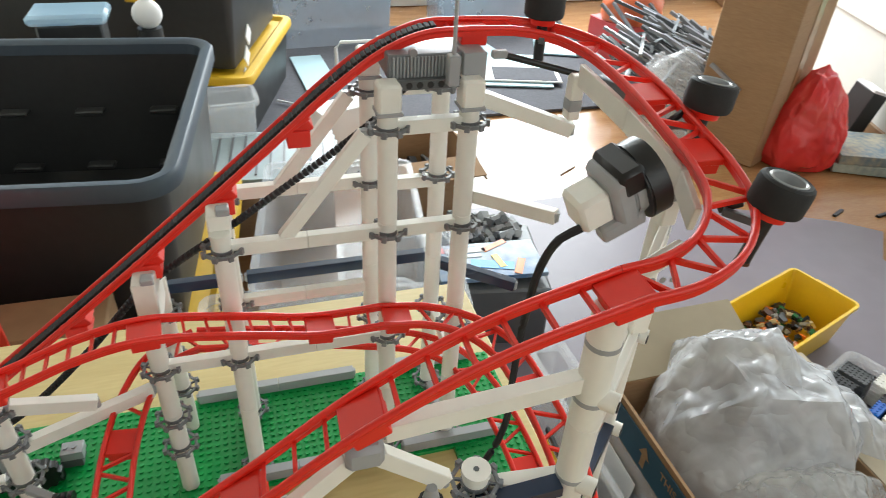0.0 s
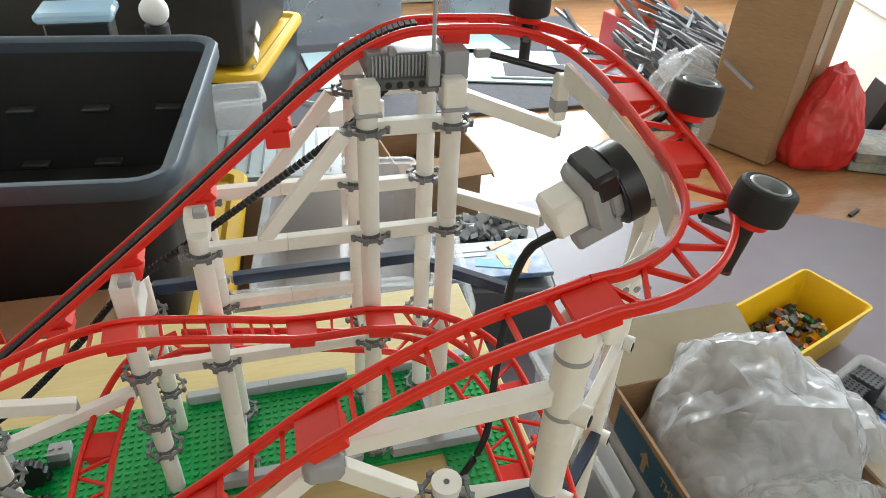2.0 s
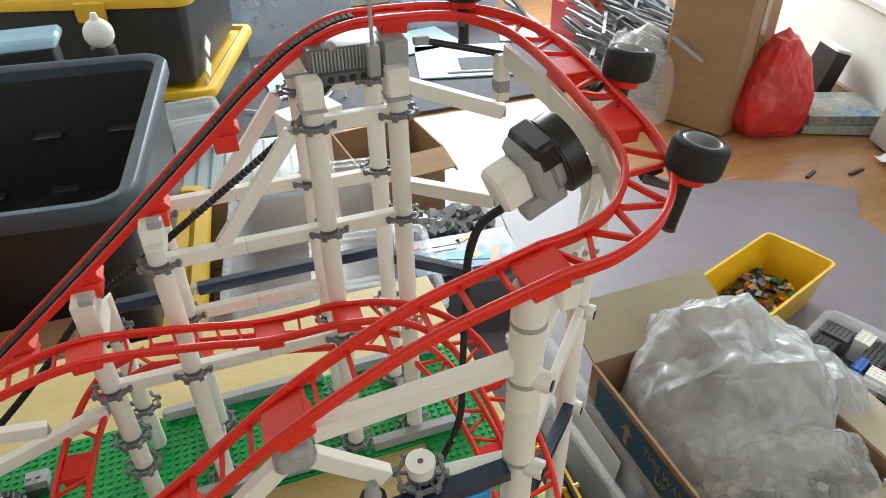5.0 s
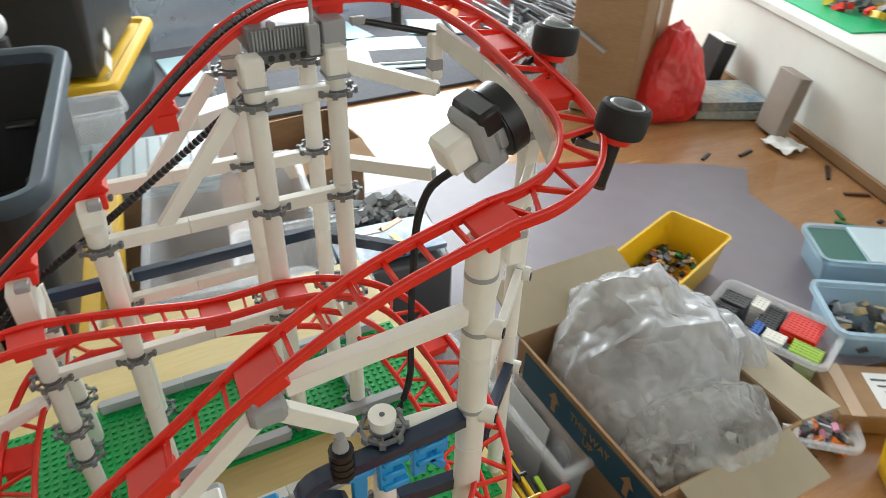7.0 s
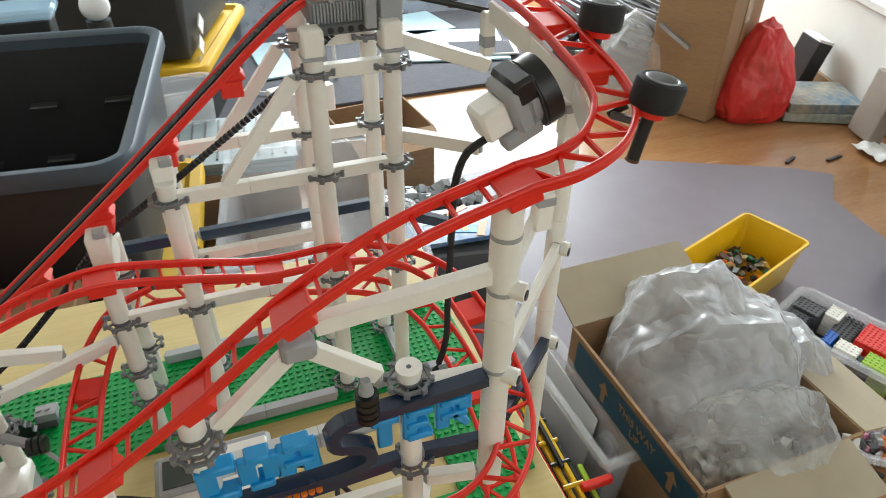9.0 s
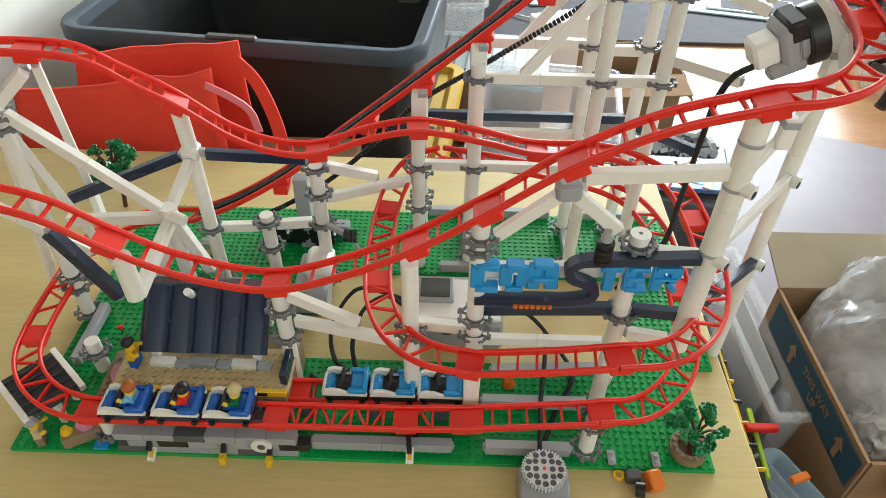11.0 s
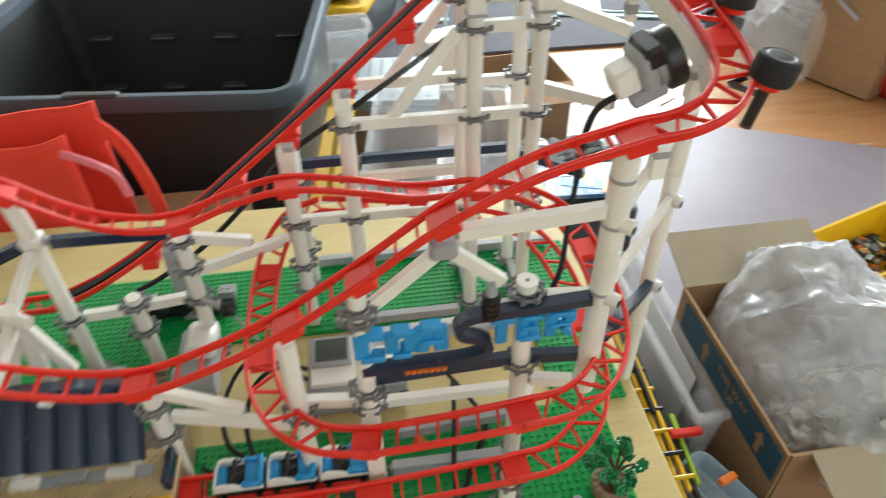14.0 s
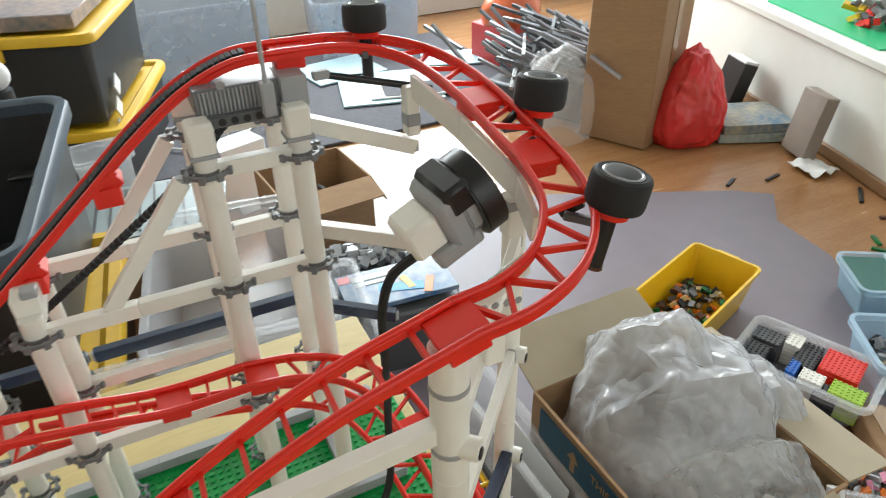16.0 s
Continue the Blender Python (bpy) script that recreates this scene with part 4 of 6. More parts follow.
# ---- station ----
st = thing("station_platform", "tan studded station platform with a yellow edge", "toy platform", at=(0.19, 0.066, 0))
part("base", box(B(), (0, 0.012, 0.024), (0.172, 0.085, 0.047), bevel=0.001), DTAN, st)
part("deck", box(B(), (0, 0, 0.0505), (0.176, 0.058, 0.006), bevel=0.0008), TAN, st)
part("edge", box(B(), (0, -0.027, 0.053), (0.176, 0.005, 0.0075), bevel=0.0006), YELLOW, st)
bm = B()
for k in range(5):
    box(bm, (-0.065 + k * 0.032, -0.0297, 0.0535), (0.012, 0.0012, 0.004))
part("black_inlay", bm, BLACK, st)
bm = B()
for i in range(21):
    for j in range(6):
        cyl(bm, (-0.081 + i * 0.0081, -0.019 + j * 0.0081, 0.0535), (-0.081 + i * 0.0081, -0.019 + j * 0.0081, 0.0553), 0.0024, seg=8)
tagged(part("studs", bm, TAN, st), kind="stuff")
part("end_rail", box(B(), (0.083, 0.0, 0.060), (0.007, 0.036, 0.018), bevel=0.001), NAVY, st)
bm = B()
for i in range(7):
    for j in range(9):
        cyl(bm, (-0.118 + i * 0.0081, -0.022 + j * 0.0081, 0.012), (-0.118 + i * 0.0081, -0.022 + j * 0.0081, 0.0138), 0.0024, seg=8)
bl2 = thing("path_plate", "brown studded path plate beside the station", "toy plate", at=(0.19, 0.066, 0))
part("plate", box(B(), (-0.094, 0.012, 0.006), (0.060, 0.085, 0.012), bevel=0.0006), DTAN, bl2)
tagged(part("studs", bm, DTAN, bl2), kind="stuff")
for gx, gy, nx, ny in ((0.118, 0.150, 8, 9), (0.190, 0.185, 5, 6)):
    gpl = thing("path_plate", "brown studded path plate on the green base", "toy plate", "path plates", at=(gx, gy, 0.0018))
    part("plate", box(B(), (nx * 0.004, ny * 0.004, 0.0016), (nx * 0.008, ny * 0.008, 0.0032), bevel=0.0004), DTAN, gpl)
    bm = B()
    for i in range(nx):
        for j in range(ny):
            cyl(bm, ((i + 0.5) * 0.008, (j + 0.5) * 0.008, 0.0030), ((i + 0.5) * 0.008, (j + 0.5) * 0.008, 0.0050), 0.0024, seg=8)
    tagged(part("studs", bm, DTAN, gpl), kind="stuff")
roof = thing("station_roof", "dark blue corrugated station roof on white posts", "toy roof", at=(0.188, 0.090, -0.004))
roof.scale.x = 0.94
bm = B()
m = Matrix.Translation((0, 0.0087, 0.0948)) @ pose(0, 0, 0, 40, 0, 0)
box(bm, (0, 0, 0), (0.138, 0.068, 0.004), m, 0.0006)
for k in range(5):
    x0 = -0.0665 + k * 0.0270
    vs = [bm.verts.new(m @ Vector((x, y, z))) for y in (-0.034, 0.034) for x, z in ((x0, 0.0018), (x0 + 0.005, 0.0062), (x0 + 0.019, 0.0062), (x0 + 0.0245, 0.0018))]
    for f in ((0, 1, 5, 4), (1, 2, 6, 5), (2, 3, 7, 6), (3, 2, 1, 0), (4, 5, 6, 7)):
        bm.faces.new([vs[q] for q in f])
bmesh.ops.recalc_face_normals(bm, faces=bm.faces)
part("panel", bm, NAVY, roof)
m2 = Matrix.Translation((0, 0.047, 0.108)) @ pose(0, 0, 0, -28, 0, 0)
part("back_panel", box(B(), (0, 0, 0), (0.142, 0.034, 0.004), m2, 0.0006), NAVY, roof)
part("ridge", box(B(), (0, 0.034, 0.1155), (0.144, 0.006, 0.006), bevel=0.001), NAVY, roof)
part("vent", cyl(B(), (-0.016, 0.026, 0.113), (-0.016, 0.018, 0.125), 0.0042, seg=12), WHITE, roof)
for x in (-0.055, 0.055):
    for y in (-0.010, 0.045):
        part("post", box(B(), (x, y, 0.0645 if y < 0 else 0.076), (0.007, 0.007, 0.022 if y < 0 else 0.05)), WHITE, roof)
for k in range(3):
    part("counter", box(B(), (-0.045 + k * 0.044, -0.020, 0.0595), (0.026, 0.010, 0.011), bevel=0.0008), WHITE if k != 1 else GREY, roof)
    part("ledge", box(B(), (-0.023 + k * 0.044, -0.020, 0.0575), (0.016, 0.012, 0.007), bevel=0.0008), GREY, roof)

# control panel along the front of the station
cp = thing("station_wall", "light grey brick wall under the station track", "toy wall", at=(0.20, 0.0075, 0))
for r_ in range(3):
    for k in range(6):
        part("brick", box(B(), (-0.075 + 0.030 * k + (0.012 if r_ % 2 else 0), 0, 0.0048 + r_ * 0.0098), (0.0296, 0.012, 0.0096), bevel=0.0004), GREY if (k * 5 + r_ * 3) % 4 else (DGREY, BLACK)[k % 2], cp)
part("dial", cyl(B(), (0.056, -0.0062, 0.020), (0.056, -0.009, 0.020), 0.010, seg=24), WHITE, cp)
part("dial_hub", cyl(B(), (0.056, -0.009, 0.020), (0.056, -0.0096, 0.020), 0.004, seg=12), DGREY, cp)
for x, mat, z in ((0.1435, BLACK, 0.02), (0.217, BLACK, 0.02), (0.262, BLACK, 0.018), (0.399, BLACK, 0.03)):
    lv = thing("lever", "black lever with a small tile reaching over the base edge", "toy lever", "levers", at=(x, 0.012, z))
    part("arm", bar(B(), (0, 0, 0), (0.002, -0.018, -0.006), 0.005, 0.006), mat, lv)
    if x in (0.1435, 0.399):
        part("tile", box(B(), (0.002, -0.020, -0.006), (0.0075, 0.016, 0.003), pose(0, 0, 0, 30, 0, 0), 0.0004), WHITE, lv)
        part("arrow", box(B(), (0.002, -0.0205, -0.0042), (0.004, 0.008, 0.0006), pose(0, 0, 0, 30, 0, 0)), YELLOW, lv)
    else:
        part("handle", box(B(), (0.002, -0.022, -0.010), (0.0065, 0.008, 0.012), bevel=0.001), YELLOW, lv)

# storage track with the empty train
track("short red storage track behind the station line", [(0.268, 0.056, 0.036), (0.36, 0.056, 0.036), (0.458, 0.056, 0.036)], ((0.283, 0.056, 0.036), (0.36, 0.056, 0.036), (0.445, 0.056, 0.036)), tie=0.012)
for x in (0.29, 0.36, 0.43):
    sp = thing("track_stand", "dark grey brick stand under the storage track", "toy stand", "track stands", at=(x, 0.056, 0))
    part("brick", box(B(), (0, 0, 0.0118), (0.015, 0.015, 0.0235), bevel=0.0005), DGREY, sp)
for x in (0.13, 0.19, 0.25, 0.401):
    sp = thing("track_stand", "dark grey brick stand under the station track", "toy stand", "track stands", at=(x, 0.024, 0))
    part("brick", box(B(), (0, 0, 0.018), (0.015, 0.012, 0.036), bevel=0.0005), BLACK if x > 0.3 else DGREY, sp)


def coaster_car(x, y, z, body, label):
    """A car: dark chassis, white side shells, coloured seat and hood, black lap bar."""
    th = thing("coaster_car", label, "toy car", "coaster cars", at=(x, y, z))
    part("chassis", box(B(), (0, 0, 0.0050), (0.0435, 0.0285, 0.0095), bevel=0.0015), NAVY if body is BLUE else BLACK, th)
    for s in (-1, 1):
        bm = B()
        vs = [(-0.0235, 0.0098), (-0.0215, 0.0150), (-0.0150, 0.0178), (-0.006, 0.0165), (0.001, 0.0128), (0.0205, 0.0124), (0.0215, 0.0098)]
        a = [bm.verts.new((px, s * 0.0115, pz)) for px, pz in vs]
        b = [bm.verts.new((px, s * 0.0155, pz)) for px, pz in vs]
        bm.faces.new(a)
        bm.faces.new(b[::-1])
        for k in range(len(a)):
            j = (k + 1) % len(a)
            bm.faces.new((a[k], a[j], b[j], b[k]))
        bmesh.ops.recalc_face_normals(bm, faces=bm.faces)
        part("side_shell", bm, WHITE, th)
    part("hood", box(B(), (-0.0150, 0, 0.0138), (0.0125, 0.0228, 0.0085), pose(-0.0, 0, 0, 0, -14, 0), 0.0028), body, th)
    part("nose", box(B(), (-0.0218, 0, 0.0105), (0.005, 0.027, 0.0075), bevel=0.0024), WHITE, th)
    for s in (-1, 1):
        part("seat_side", box(B(), (0.0115, s * 0.0125, 0.0150), (0.0185, 0.0050, 0.0062), bevel=0.0012), body, th)
    part("seat", box(B(), (0.0125, 0, 0.0125), (0.016, 0.0200, 0.0070), bevel=0.0012), body, th)
    part("backrest", box(B(), (0.0190, 0, 0.0178), (0.0050, 0.0285, 0.0085), bevel=0.0014), body, th)
    part("floor_pan", box(B(), (0, 0, 0.0095), (0.022, 0.022, 0.0012)), BLACK, th)
    bm = B()
    for s in (-1, 1):
        bar(bm, (-0.008, s * 0.008, 0.011), (-0.003, s * 0.008, 0.0235), 0.0028, 0.0028)
    bar(bm, (-0.003, -0.0085, 0.0235), (-0.003, 0.0085, 0.0235), 0.004, 0.004)
    bar(bm, (0.003, -0.006, 0.0235), (-0.003, -0.006, 0.0235), 0.003, 0.003)
    bar(bm, (0.003, 0.006, 0.0235), (-0.003, 0.006, 0.0235), 0.003, 0.003)
    part("lap_bar", bm, BLACK, th)
    for dx in (-0.016, 0.016):
        for s in (-1, 1):
            part("wheel", cyl(B(), (dx, s * 0.013, 0.001), (dx, s * 0.0165, 0.001), 0.003, seg=10), BLACK, th)
    part("coupling", bar(B(), (0.021, 0, 0.004), (0.0275, 0, 0.004), 0.006, 0.003), BLACK, th)
    return th


def doll(x, y, z, torso, hair, turn=0.0, legs=None, label="small toy figure riding in a car"):
    """A plain blocky toy figure, one mesh."""
    bt, bs, bh = B(), B(), B()
    pieces = []
    vs = [(-0.0035, -0.0078, 0), (0.0035, -0.0078, 0), (0.0035, 0.0078, 0), (-0.0035, 0.0078, 0), (-0.0035, -0.005, 0.0125), (0.0035, -0.005, 0.0125), (0.0035, 0.005, 0.0125), (-0.0035, 0.005, 0.0125)]
    v = [bt.verts.new(p) for p in vs]
    for f in ((3, 2, 1, 0), (4, 5, 6, 7), (0, 1, 5, 4), (1, 2, 6, 5), (2, 3, 7, 6), (3, 0, 4, 7)):
        bt.faces.new([v[k] for k in f])
    for s in (-1, 1):
        bar(bt, (0, s * 0.0065, 0.0105), (-0.005, s * 0.0085, 0.0075), 0.004, 0.004)
        cyl(bs, (-0.005, s * 0.0085, 0.0075), (-0.0095, s * 0.0085, 0.0105), 0.0022, seg=8)
    cyl(bs, (0, 0, 0.0125), (0, 0, 0.0218), 0.0052, seg=14)
    bmesh.ops.create_icosphere(bh, subdivisions=2, radius=0.0068, matrix=Matrix.Translation((0.0008, 0, 0.0205)) @ Matrix.Diagonal((1, 1.05, 0.85, 1)))
    for q in bh.verts:
        if q.co.x < -0.003 and q.co.z < 0.0205:
            q.co.x = -0.003
        q.co += Vector((noise.noise(q.co * 300), noise.noise(q.co * 300 + Vector((5, 0, 0))), 0)) * 0.0005
    bl_ = B()
    for s in (-1, 1):
        if legs:
            box(bl_, (0, s * 0.004, -0.006), (0.007, 0.0072, 0.012))
        else:
            box(bl_, (-0.005, s * 0.004, 0.001), (0.013, 0.0072, 0.006))
    ob = joined("toy_figure", [(bt, torso), (bs, SKIN), (bh, hair), (bl_, legs or BLUE)])
    ob.matrix_world = Matrix.Translation((x, y, z)) @ pose(0, 0, 0, 0, 0, turn)
    tagged(ob, label, "toy figure", "toy figures")
    return ob


HAIR_O = plastic("orange_brown_plastic", (0.42, 0.11, 0.02), 0.35)
HAIR_T = plastic("sand_plastic", (0.62, 0.48, 0.22), 0.4)
SKYB = plastic("light_blue_plastic", (0.25, 0.55, 0.75), 0.35)
DGREEN = plastic("dark_green_plastic", (0.01, 0.16, 0.04), 0.35)
ZC = 0.0555
for x, torso, hair in ((0.1325, SKYB, HAIR_O), (0.1825, RED, BLACK), (0.2310, DGREEN, HAIR_T)):
    coaster_car(x, 0.0145, ZC, BLUE, "blue and white coaster car with a seated toy figure")
    doll(x + 0.0065, 0.0145, ZC + 0.0135, torso, hair, label="seated toy figure in a coaster car")
for x in (0.335, 0.3825, 0.430):
    coaster_car(x, 0.056, 0.0395, AZURE, "empty light blue and white coaster car")
doll(0.118, 0.070, 0.066, YELLOW, BLACK, 180, legs=BLUE, label="standing toy figure in yellow on the platform")
doll(0.122, 0.118, 0.026, YELLOW, BROWN, 90, legs=DTAN, label="standing toy figure in yellow behind the station")
doll(0.030, 0.010, 0.014, TAN, GREY, 200, legs=DTAN, label="standing toy figure in tan on the base corner")

# snack cart at the corner
STALLGREY = plastic("charcoal_plastic", (0.040, 0.046, 0.052), 0.35)
ct = thing("snack_stall", "small stall with a dark grey sloping roof and pink sweets", "toy stall", at=(0.058, 0.032, 0.0))
m = Matrix.Translation((-0.032, 0.014, 0.043)) @ pose(0, 0, 0, 0, 14, -40)
part("roof", box(B(), (0, 0, 0), (0.056, 0.052, 0.004), m, 0.0006), STALLGREY, ct)
for k in range(5):
    part("roof_rib", box(B(), (-0.022 + 0.011 * k, 0, 0.0028), (0.003, 0.052, 0.003), m, 0.0006), STALLGREY, ct)
part("gable", box(B(), (0, -0.028, 0.001), (0.058, 0.006, 0.009), m, 0.0006), WHITE, ct)
part("gable", box(B(), (0, 0.028, 0.001), (0.058, 0.006, 0.009), m, 0.0006), WHITE, ct)
for dx, dy in ((-0.042, 0.030), (-0.012, -0.002), (-0.044, 0.004), (-0.012, 0.026)):
    part("post", box(B(), (dx - 0.004, dy + 0.004, 0.0205), (0.006, 0.006, 0.038)), WHITE, ct)
m = Matrix.Translation((0.012, -0.018, 0)) @ pose(0, 0, 0, 0, 0, 28)
part("counter", box(B(), (0, 0, 0.009), (0.036, 0.014, 0.014), m, 0.0006), DTAN, ct)
part("sweet", cyl(B(), (0.016, -0.013, 0.016), (0.016, -0.015, 0.0235), 0.007, seg=14), PINK, ct)
part("popcorn", cyl(B(), (0.0, -0.021, 0.016), (0.0, -0.021, 0.023), 0.006, 0.0035, seg=10), YELLOW, ct)
part("bun", cyl(B(), (0.030, -0.006, 0.016), (0.030, -0.006, 0.0255), 0.007, 0.0045, seg=12), TAN, ct)
part("tile", box(B(), (0.034, -0.026, 0.0035), (0.014, 0.010, 0.003)), AZURE, ct)
ub = thing("pink_canopy", "translucent pink canopy on the brown path", "toy canopy", at=(0.103, 0.075, 0.012))
bm = B()
bmesh.ops.create_cone(bm, cap_ends=False, segments=10, radius1=0.020, radius2=0.006, depth=0.014, matrix=Matrix.Translation((0, 0, 0.03)))
part("cover", bm, material("clear_pink_plastic", (0.75, 0.30, 0.50), 0.15, alpha=0.55), ub)
part("stick", cyl(B(), (0, 0, 0), (0, 0, 0.03), 0.0016, seg=8), PINK, ub)

# small blocks of clutter behind the station
for x, y, mat, s in ((0.118, 0.215, YELLOW, 0.02), (0.175, 0.225, DTAN, 0.022), (0.205, 0.20, TAN, 0.014), (0.095, 0.20, ORANGE, 0.016), (0.19, 0.34, DGREY, 0.02), (0.24, 0.33, BLACK, 0.022), (0.285, 0.345, DGREY, 0.02), (0.115, 0.30, TAN, 0.018)):
    bk = thing("brick_stack", "small stack of loose toy bricks on the base", "toy brick", "brick stacks", at=(x, y, 0.0018))
    for k in range(2):
        part("brick", box(B(), (0.002 * k, 0, 0.0048 + 0.0097 * k), (s, s * 0.8, 0.0096), bevel=0.0004), mat if k == 0 else GREY, bk)
    for q in (-0.004, 0.004):
        part("stud", cyl(B(), (q, 0, 0.0194), (q, 0, 0.0212), 0.0024, seg=8), GREY, bk)
gz = thing("drive_gears", "black gear train at the foot of the lift", "toy gears", at=(0.235, 0.318, 0.002))
for dx, r_ in ((-0.03, 0.014), (0.0, 0.011), (0.03, 0.016)):
    bm = B()
    rim_ = [(r_ + (0.0022 if k % 4 < 2 else 0.0)) for k in range(48)]
    lo_ = [[bm.verts.new((dx + rr * math.cos(k * math.tau / 48), yy, 0.02 + rr * math.sin(k * math.tau / 48))) for k, rr in enumerate(rim_)] for yy in (-0.004, 0.004)]
    bm.faces.new(lo_[0])
    bm.faces.new(lo_[1][::-1])
    for k in range(48):
        bm.faces.new((lo_[0][k], lo_[1][k], lo_[1][(k + 1) % 48], lo_[0][(k + 1) % 48]))
    part("gear", bm, BLACK, gz)
part("frame", box(B(), (0, 0.008, 0.008), (0.09, 0.008, 0.016), bevel=0.001), BLACK, gz)
lh = thing("lift_stand", "grey brick stand holding the lift track", "toy stand", at=(0.245, 0.325, 0))
part("brick", box(B(), (0, 0, 0.055), (0.018, 0.018, 0.11), bevel=0.001), GREY, lh)
tap = thing("black_sensor", "black ribbed part on a grey arm", "toy part", at=(0.325, 0.205, 0.118))
for k in range(3):
    part("rib", cyl(B(), (k * 0.005 - 0.008, 0, 0), (k * 0.005 - 0.0045, 0, 0), 0.0075, seg=10), BLACK, tap)
part("arm", cyl(B(), (0, 0, -0.004), (0.022, -0.01, -0.04), 0.0018, seg=8), GREY, tap)
part("mount", bar(B(), (-0.03, 0.02, -0.002), (-0.008, 0.004, 0), 0.006, 0.006), GREY, tap)
bl_ob = thing("orange_cone", "small orange round brick on the green base", "toy brick", at=(0.503, 0.098, 0.0018))
part("dome", cyl(B(), (0, 0, 0), (0, 0, 0.009), 0.0078, 0.005, seg=14), ORANGE, bl_ob)


# trees
def toy_tree(x, y, z, h, spread, n, label, pot=False):
    th = thing("toy_tree", label, "toy tree", "toy trees", at=(x, y, z))
    rnd = random.Random(int(x * 1e4))
    bm = B()
    tube(bm, spline([(0, 0, 0), (0.003, 0.001, h * 0.3), (0.001, 0.0, h * 0.62)], 0.004), 0.0032, 7)
    tips = []
    for k in range(n):
        a = k * math.tau / n * 1.9
        t = Vector((math.cos(a) * spread * rnd.uniform(0.45, 1), math.sin(a) * spread * rnd.uniform(0.45, 1), h * rnd.uniform(0.62, 1.0)))
        tube(bm, spline([(0.002, 0, h * 0.45), t * 0.5 + Vector((0, 0, h * 0.32)), t], 0.004), 0.0013, 5)
        tips.append(t)
    part("trunk", bm, BROWN, th)
    bm = B()
    for t in tips:
        for q in range(4):
            c = t + Vector((rnd.uniform(-1, 1), rnd.uniform(-1, 1), rnd.uniform(-0.5, 0.6))) * 0.0045
            m = Matrix.Translation(c) @ pose(0, 0, 0, rnd.uniform(-50, 50), rnd.uniform(-50, 50), rnd.uniform(0, 360))
            for k in range(5):
                a = k * math.tau / 5
                bmesh.ops.create_cone(bm, cap_ends=True, segments=6, radius1=0.0027, radius2=0.0024, depth=0.0014, matrix=m @ Matrix.Translation((0.0036 * math.cos(a), 0.0036 * math.sin(a), 0)))
            bmesh.ops.create_cone(bm, cap_ends=True, segments=7, radius1=0.0024, radius2=0.002, depth=0.003, matrix=m @ Matrix.Translation((0, 0, 0.0012)))
    part("crown", bm, LEAF, th)
    if pot:
        bm = B()
        for r0, z0, z1 in ((0.0175, 0, 0.008),):
            n2 = 18
            prof = [(0.0185, 0.0), (0.0190, 0.010), (0.0120, 0.011), (0.0115, 0.004)]
            rings = [[bm.verts.new((r * math.cos(k * math.tau / n2), r * math.sin(k * math.tau / n2), zz)) for k in range(n2)] for r, zz in prof]
            for a, b in zip(rings, rings[1:]):
                for k in range(n2):
                    bm.faces.new((a[k], a[(k + 1) % n2], b[(k + 1) % n2], b[k]))
        part("planter", bm, DTAN, th, "dark tan round planter")
        bm = B()
        for k in range(14):
            a = k * math.tau / 14
            cyl(bm, (0.0155 * math.cos(a), 0.0155 * math.sin(a), 0.0105), (0.0155 * math.cos(a), 0.0155 * math.sin(a), 0.0125), 0.0023, seg=8)
        part("planter_studs", bm, DTAN, th)
        part("soil", cyl(B(), (0, 0, 0.002), (0, 0, 0.0065), 0.0118, seg=16), BROWN, th)
    return th


toy_tree(0.6800, 0.0205, 0.002, 0.056, 0.026, 13, "toy tree with green clustered leaves in a tan planter", True)
toy_tree(-0.036, 0.400, TABLE, 0.090, 0.036, 34, "toy palm-like tree with a leaning brown trunk")
toy_tree(0.135, 0.20, 0.002, 0.045, 0.02, 9, "small bushy toy tree behind the station")
fl = thing("flower", "small red toy flower on the base", "toy flower", at=(0.055, 0.155, 0.002))
part("stem", cyl(B(), (0, 0, 0), (0, 0, 0.008), 0.001, seg=6), LEAF, fl)
part("petals", cyl(B(), (0, 0, 0.008), (0, 0, 0.0115), 0.0036, 0.0028, seg=8), RED, fl)

# gear motor in front
gm = thing("gear_motor", "grey toy gear drive standing before the base", "toy gears", at=(0.529, -0.022, TABLE))
bm = cyl(B(), (0, 0, 0.030), (0, 0, 0.036), 0.0190, seg=40)
for k in range(40):
    a = k * math.tau / 40
    box(bm, (0, 0, 0), (0.003, 0.0016, 0.0055), Matrix.Translation((0.0198 * math.cos(a), 0.0198 * math.sin(a), 0.033)) @ pose(0, 0, 0, 0, 0, math.degrees(a)))
g = part("gear", bm, LGREY, gm)
bm = B()
for i, j in ((0, 1), (0, -1), (1, 0), (-1, 0), (1, 1), (-1, -1), (1, -1), (-1, 1), (0, 2), (0, -2), (2, 0), (-2, 0), (0.9, 1.8), (1.8, 0.9), (-0.9, 1.8), (-1.8, 0.9), (0.9, -1.8), (1.8, -0.9), (-0.9, -1.8), (-1.8, -0.9)):
    cyl(bm, (i * 0.0078, j * 0.0078, 0.0358), (i * 0.0078, j * 0.0078, 0.0363), 0.0029, seg=12)
part("hole", bm, DGREY, g)
part("axle", cyl(B(), (0, 0, 0.034), (0, 0, 0.0378), 0.0014, seg=6), RED, gm)
part("block", box(B(), (0.0, -0.012, 0.0145), (0.046, 0.036, 0.029), bevel=0.0015), GREY, gm)
bm = B()
for i in range(5):
    for j in range(2):
        cyl(bm, (-0.017 + i * 0.008, -0.0302, 0.010 + j * 0.010), (-0.017 + i * 0.008, -0.0305, 0.010 + j * 0.010), 0.0026, seg=10)
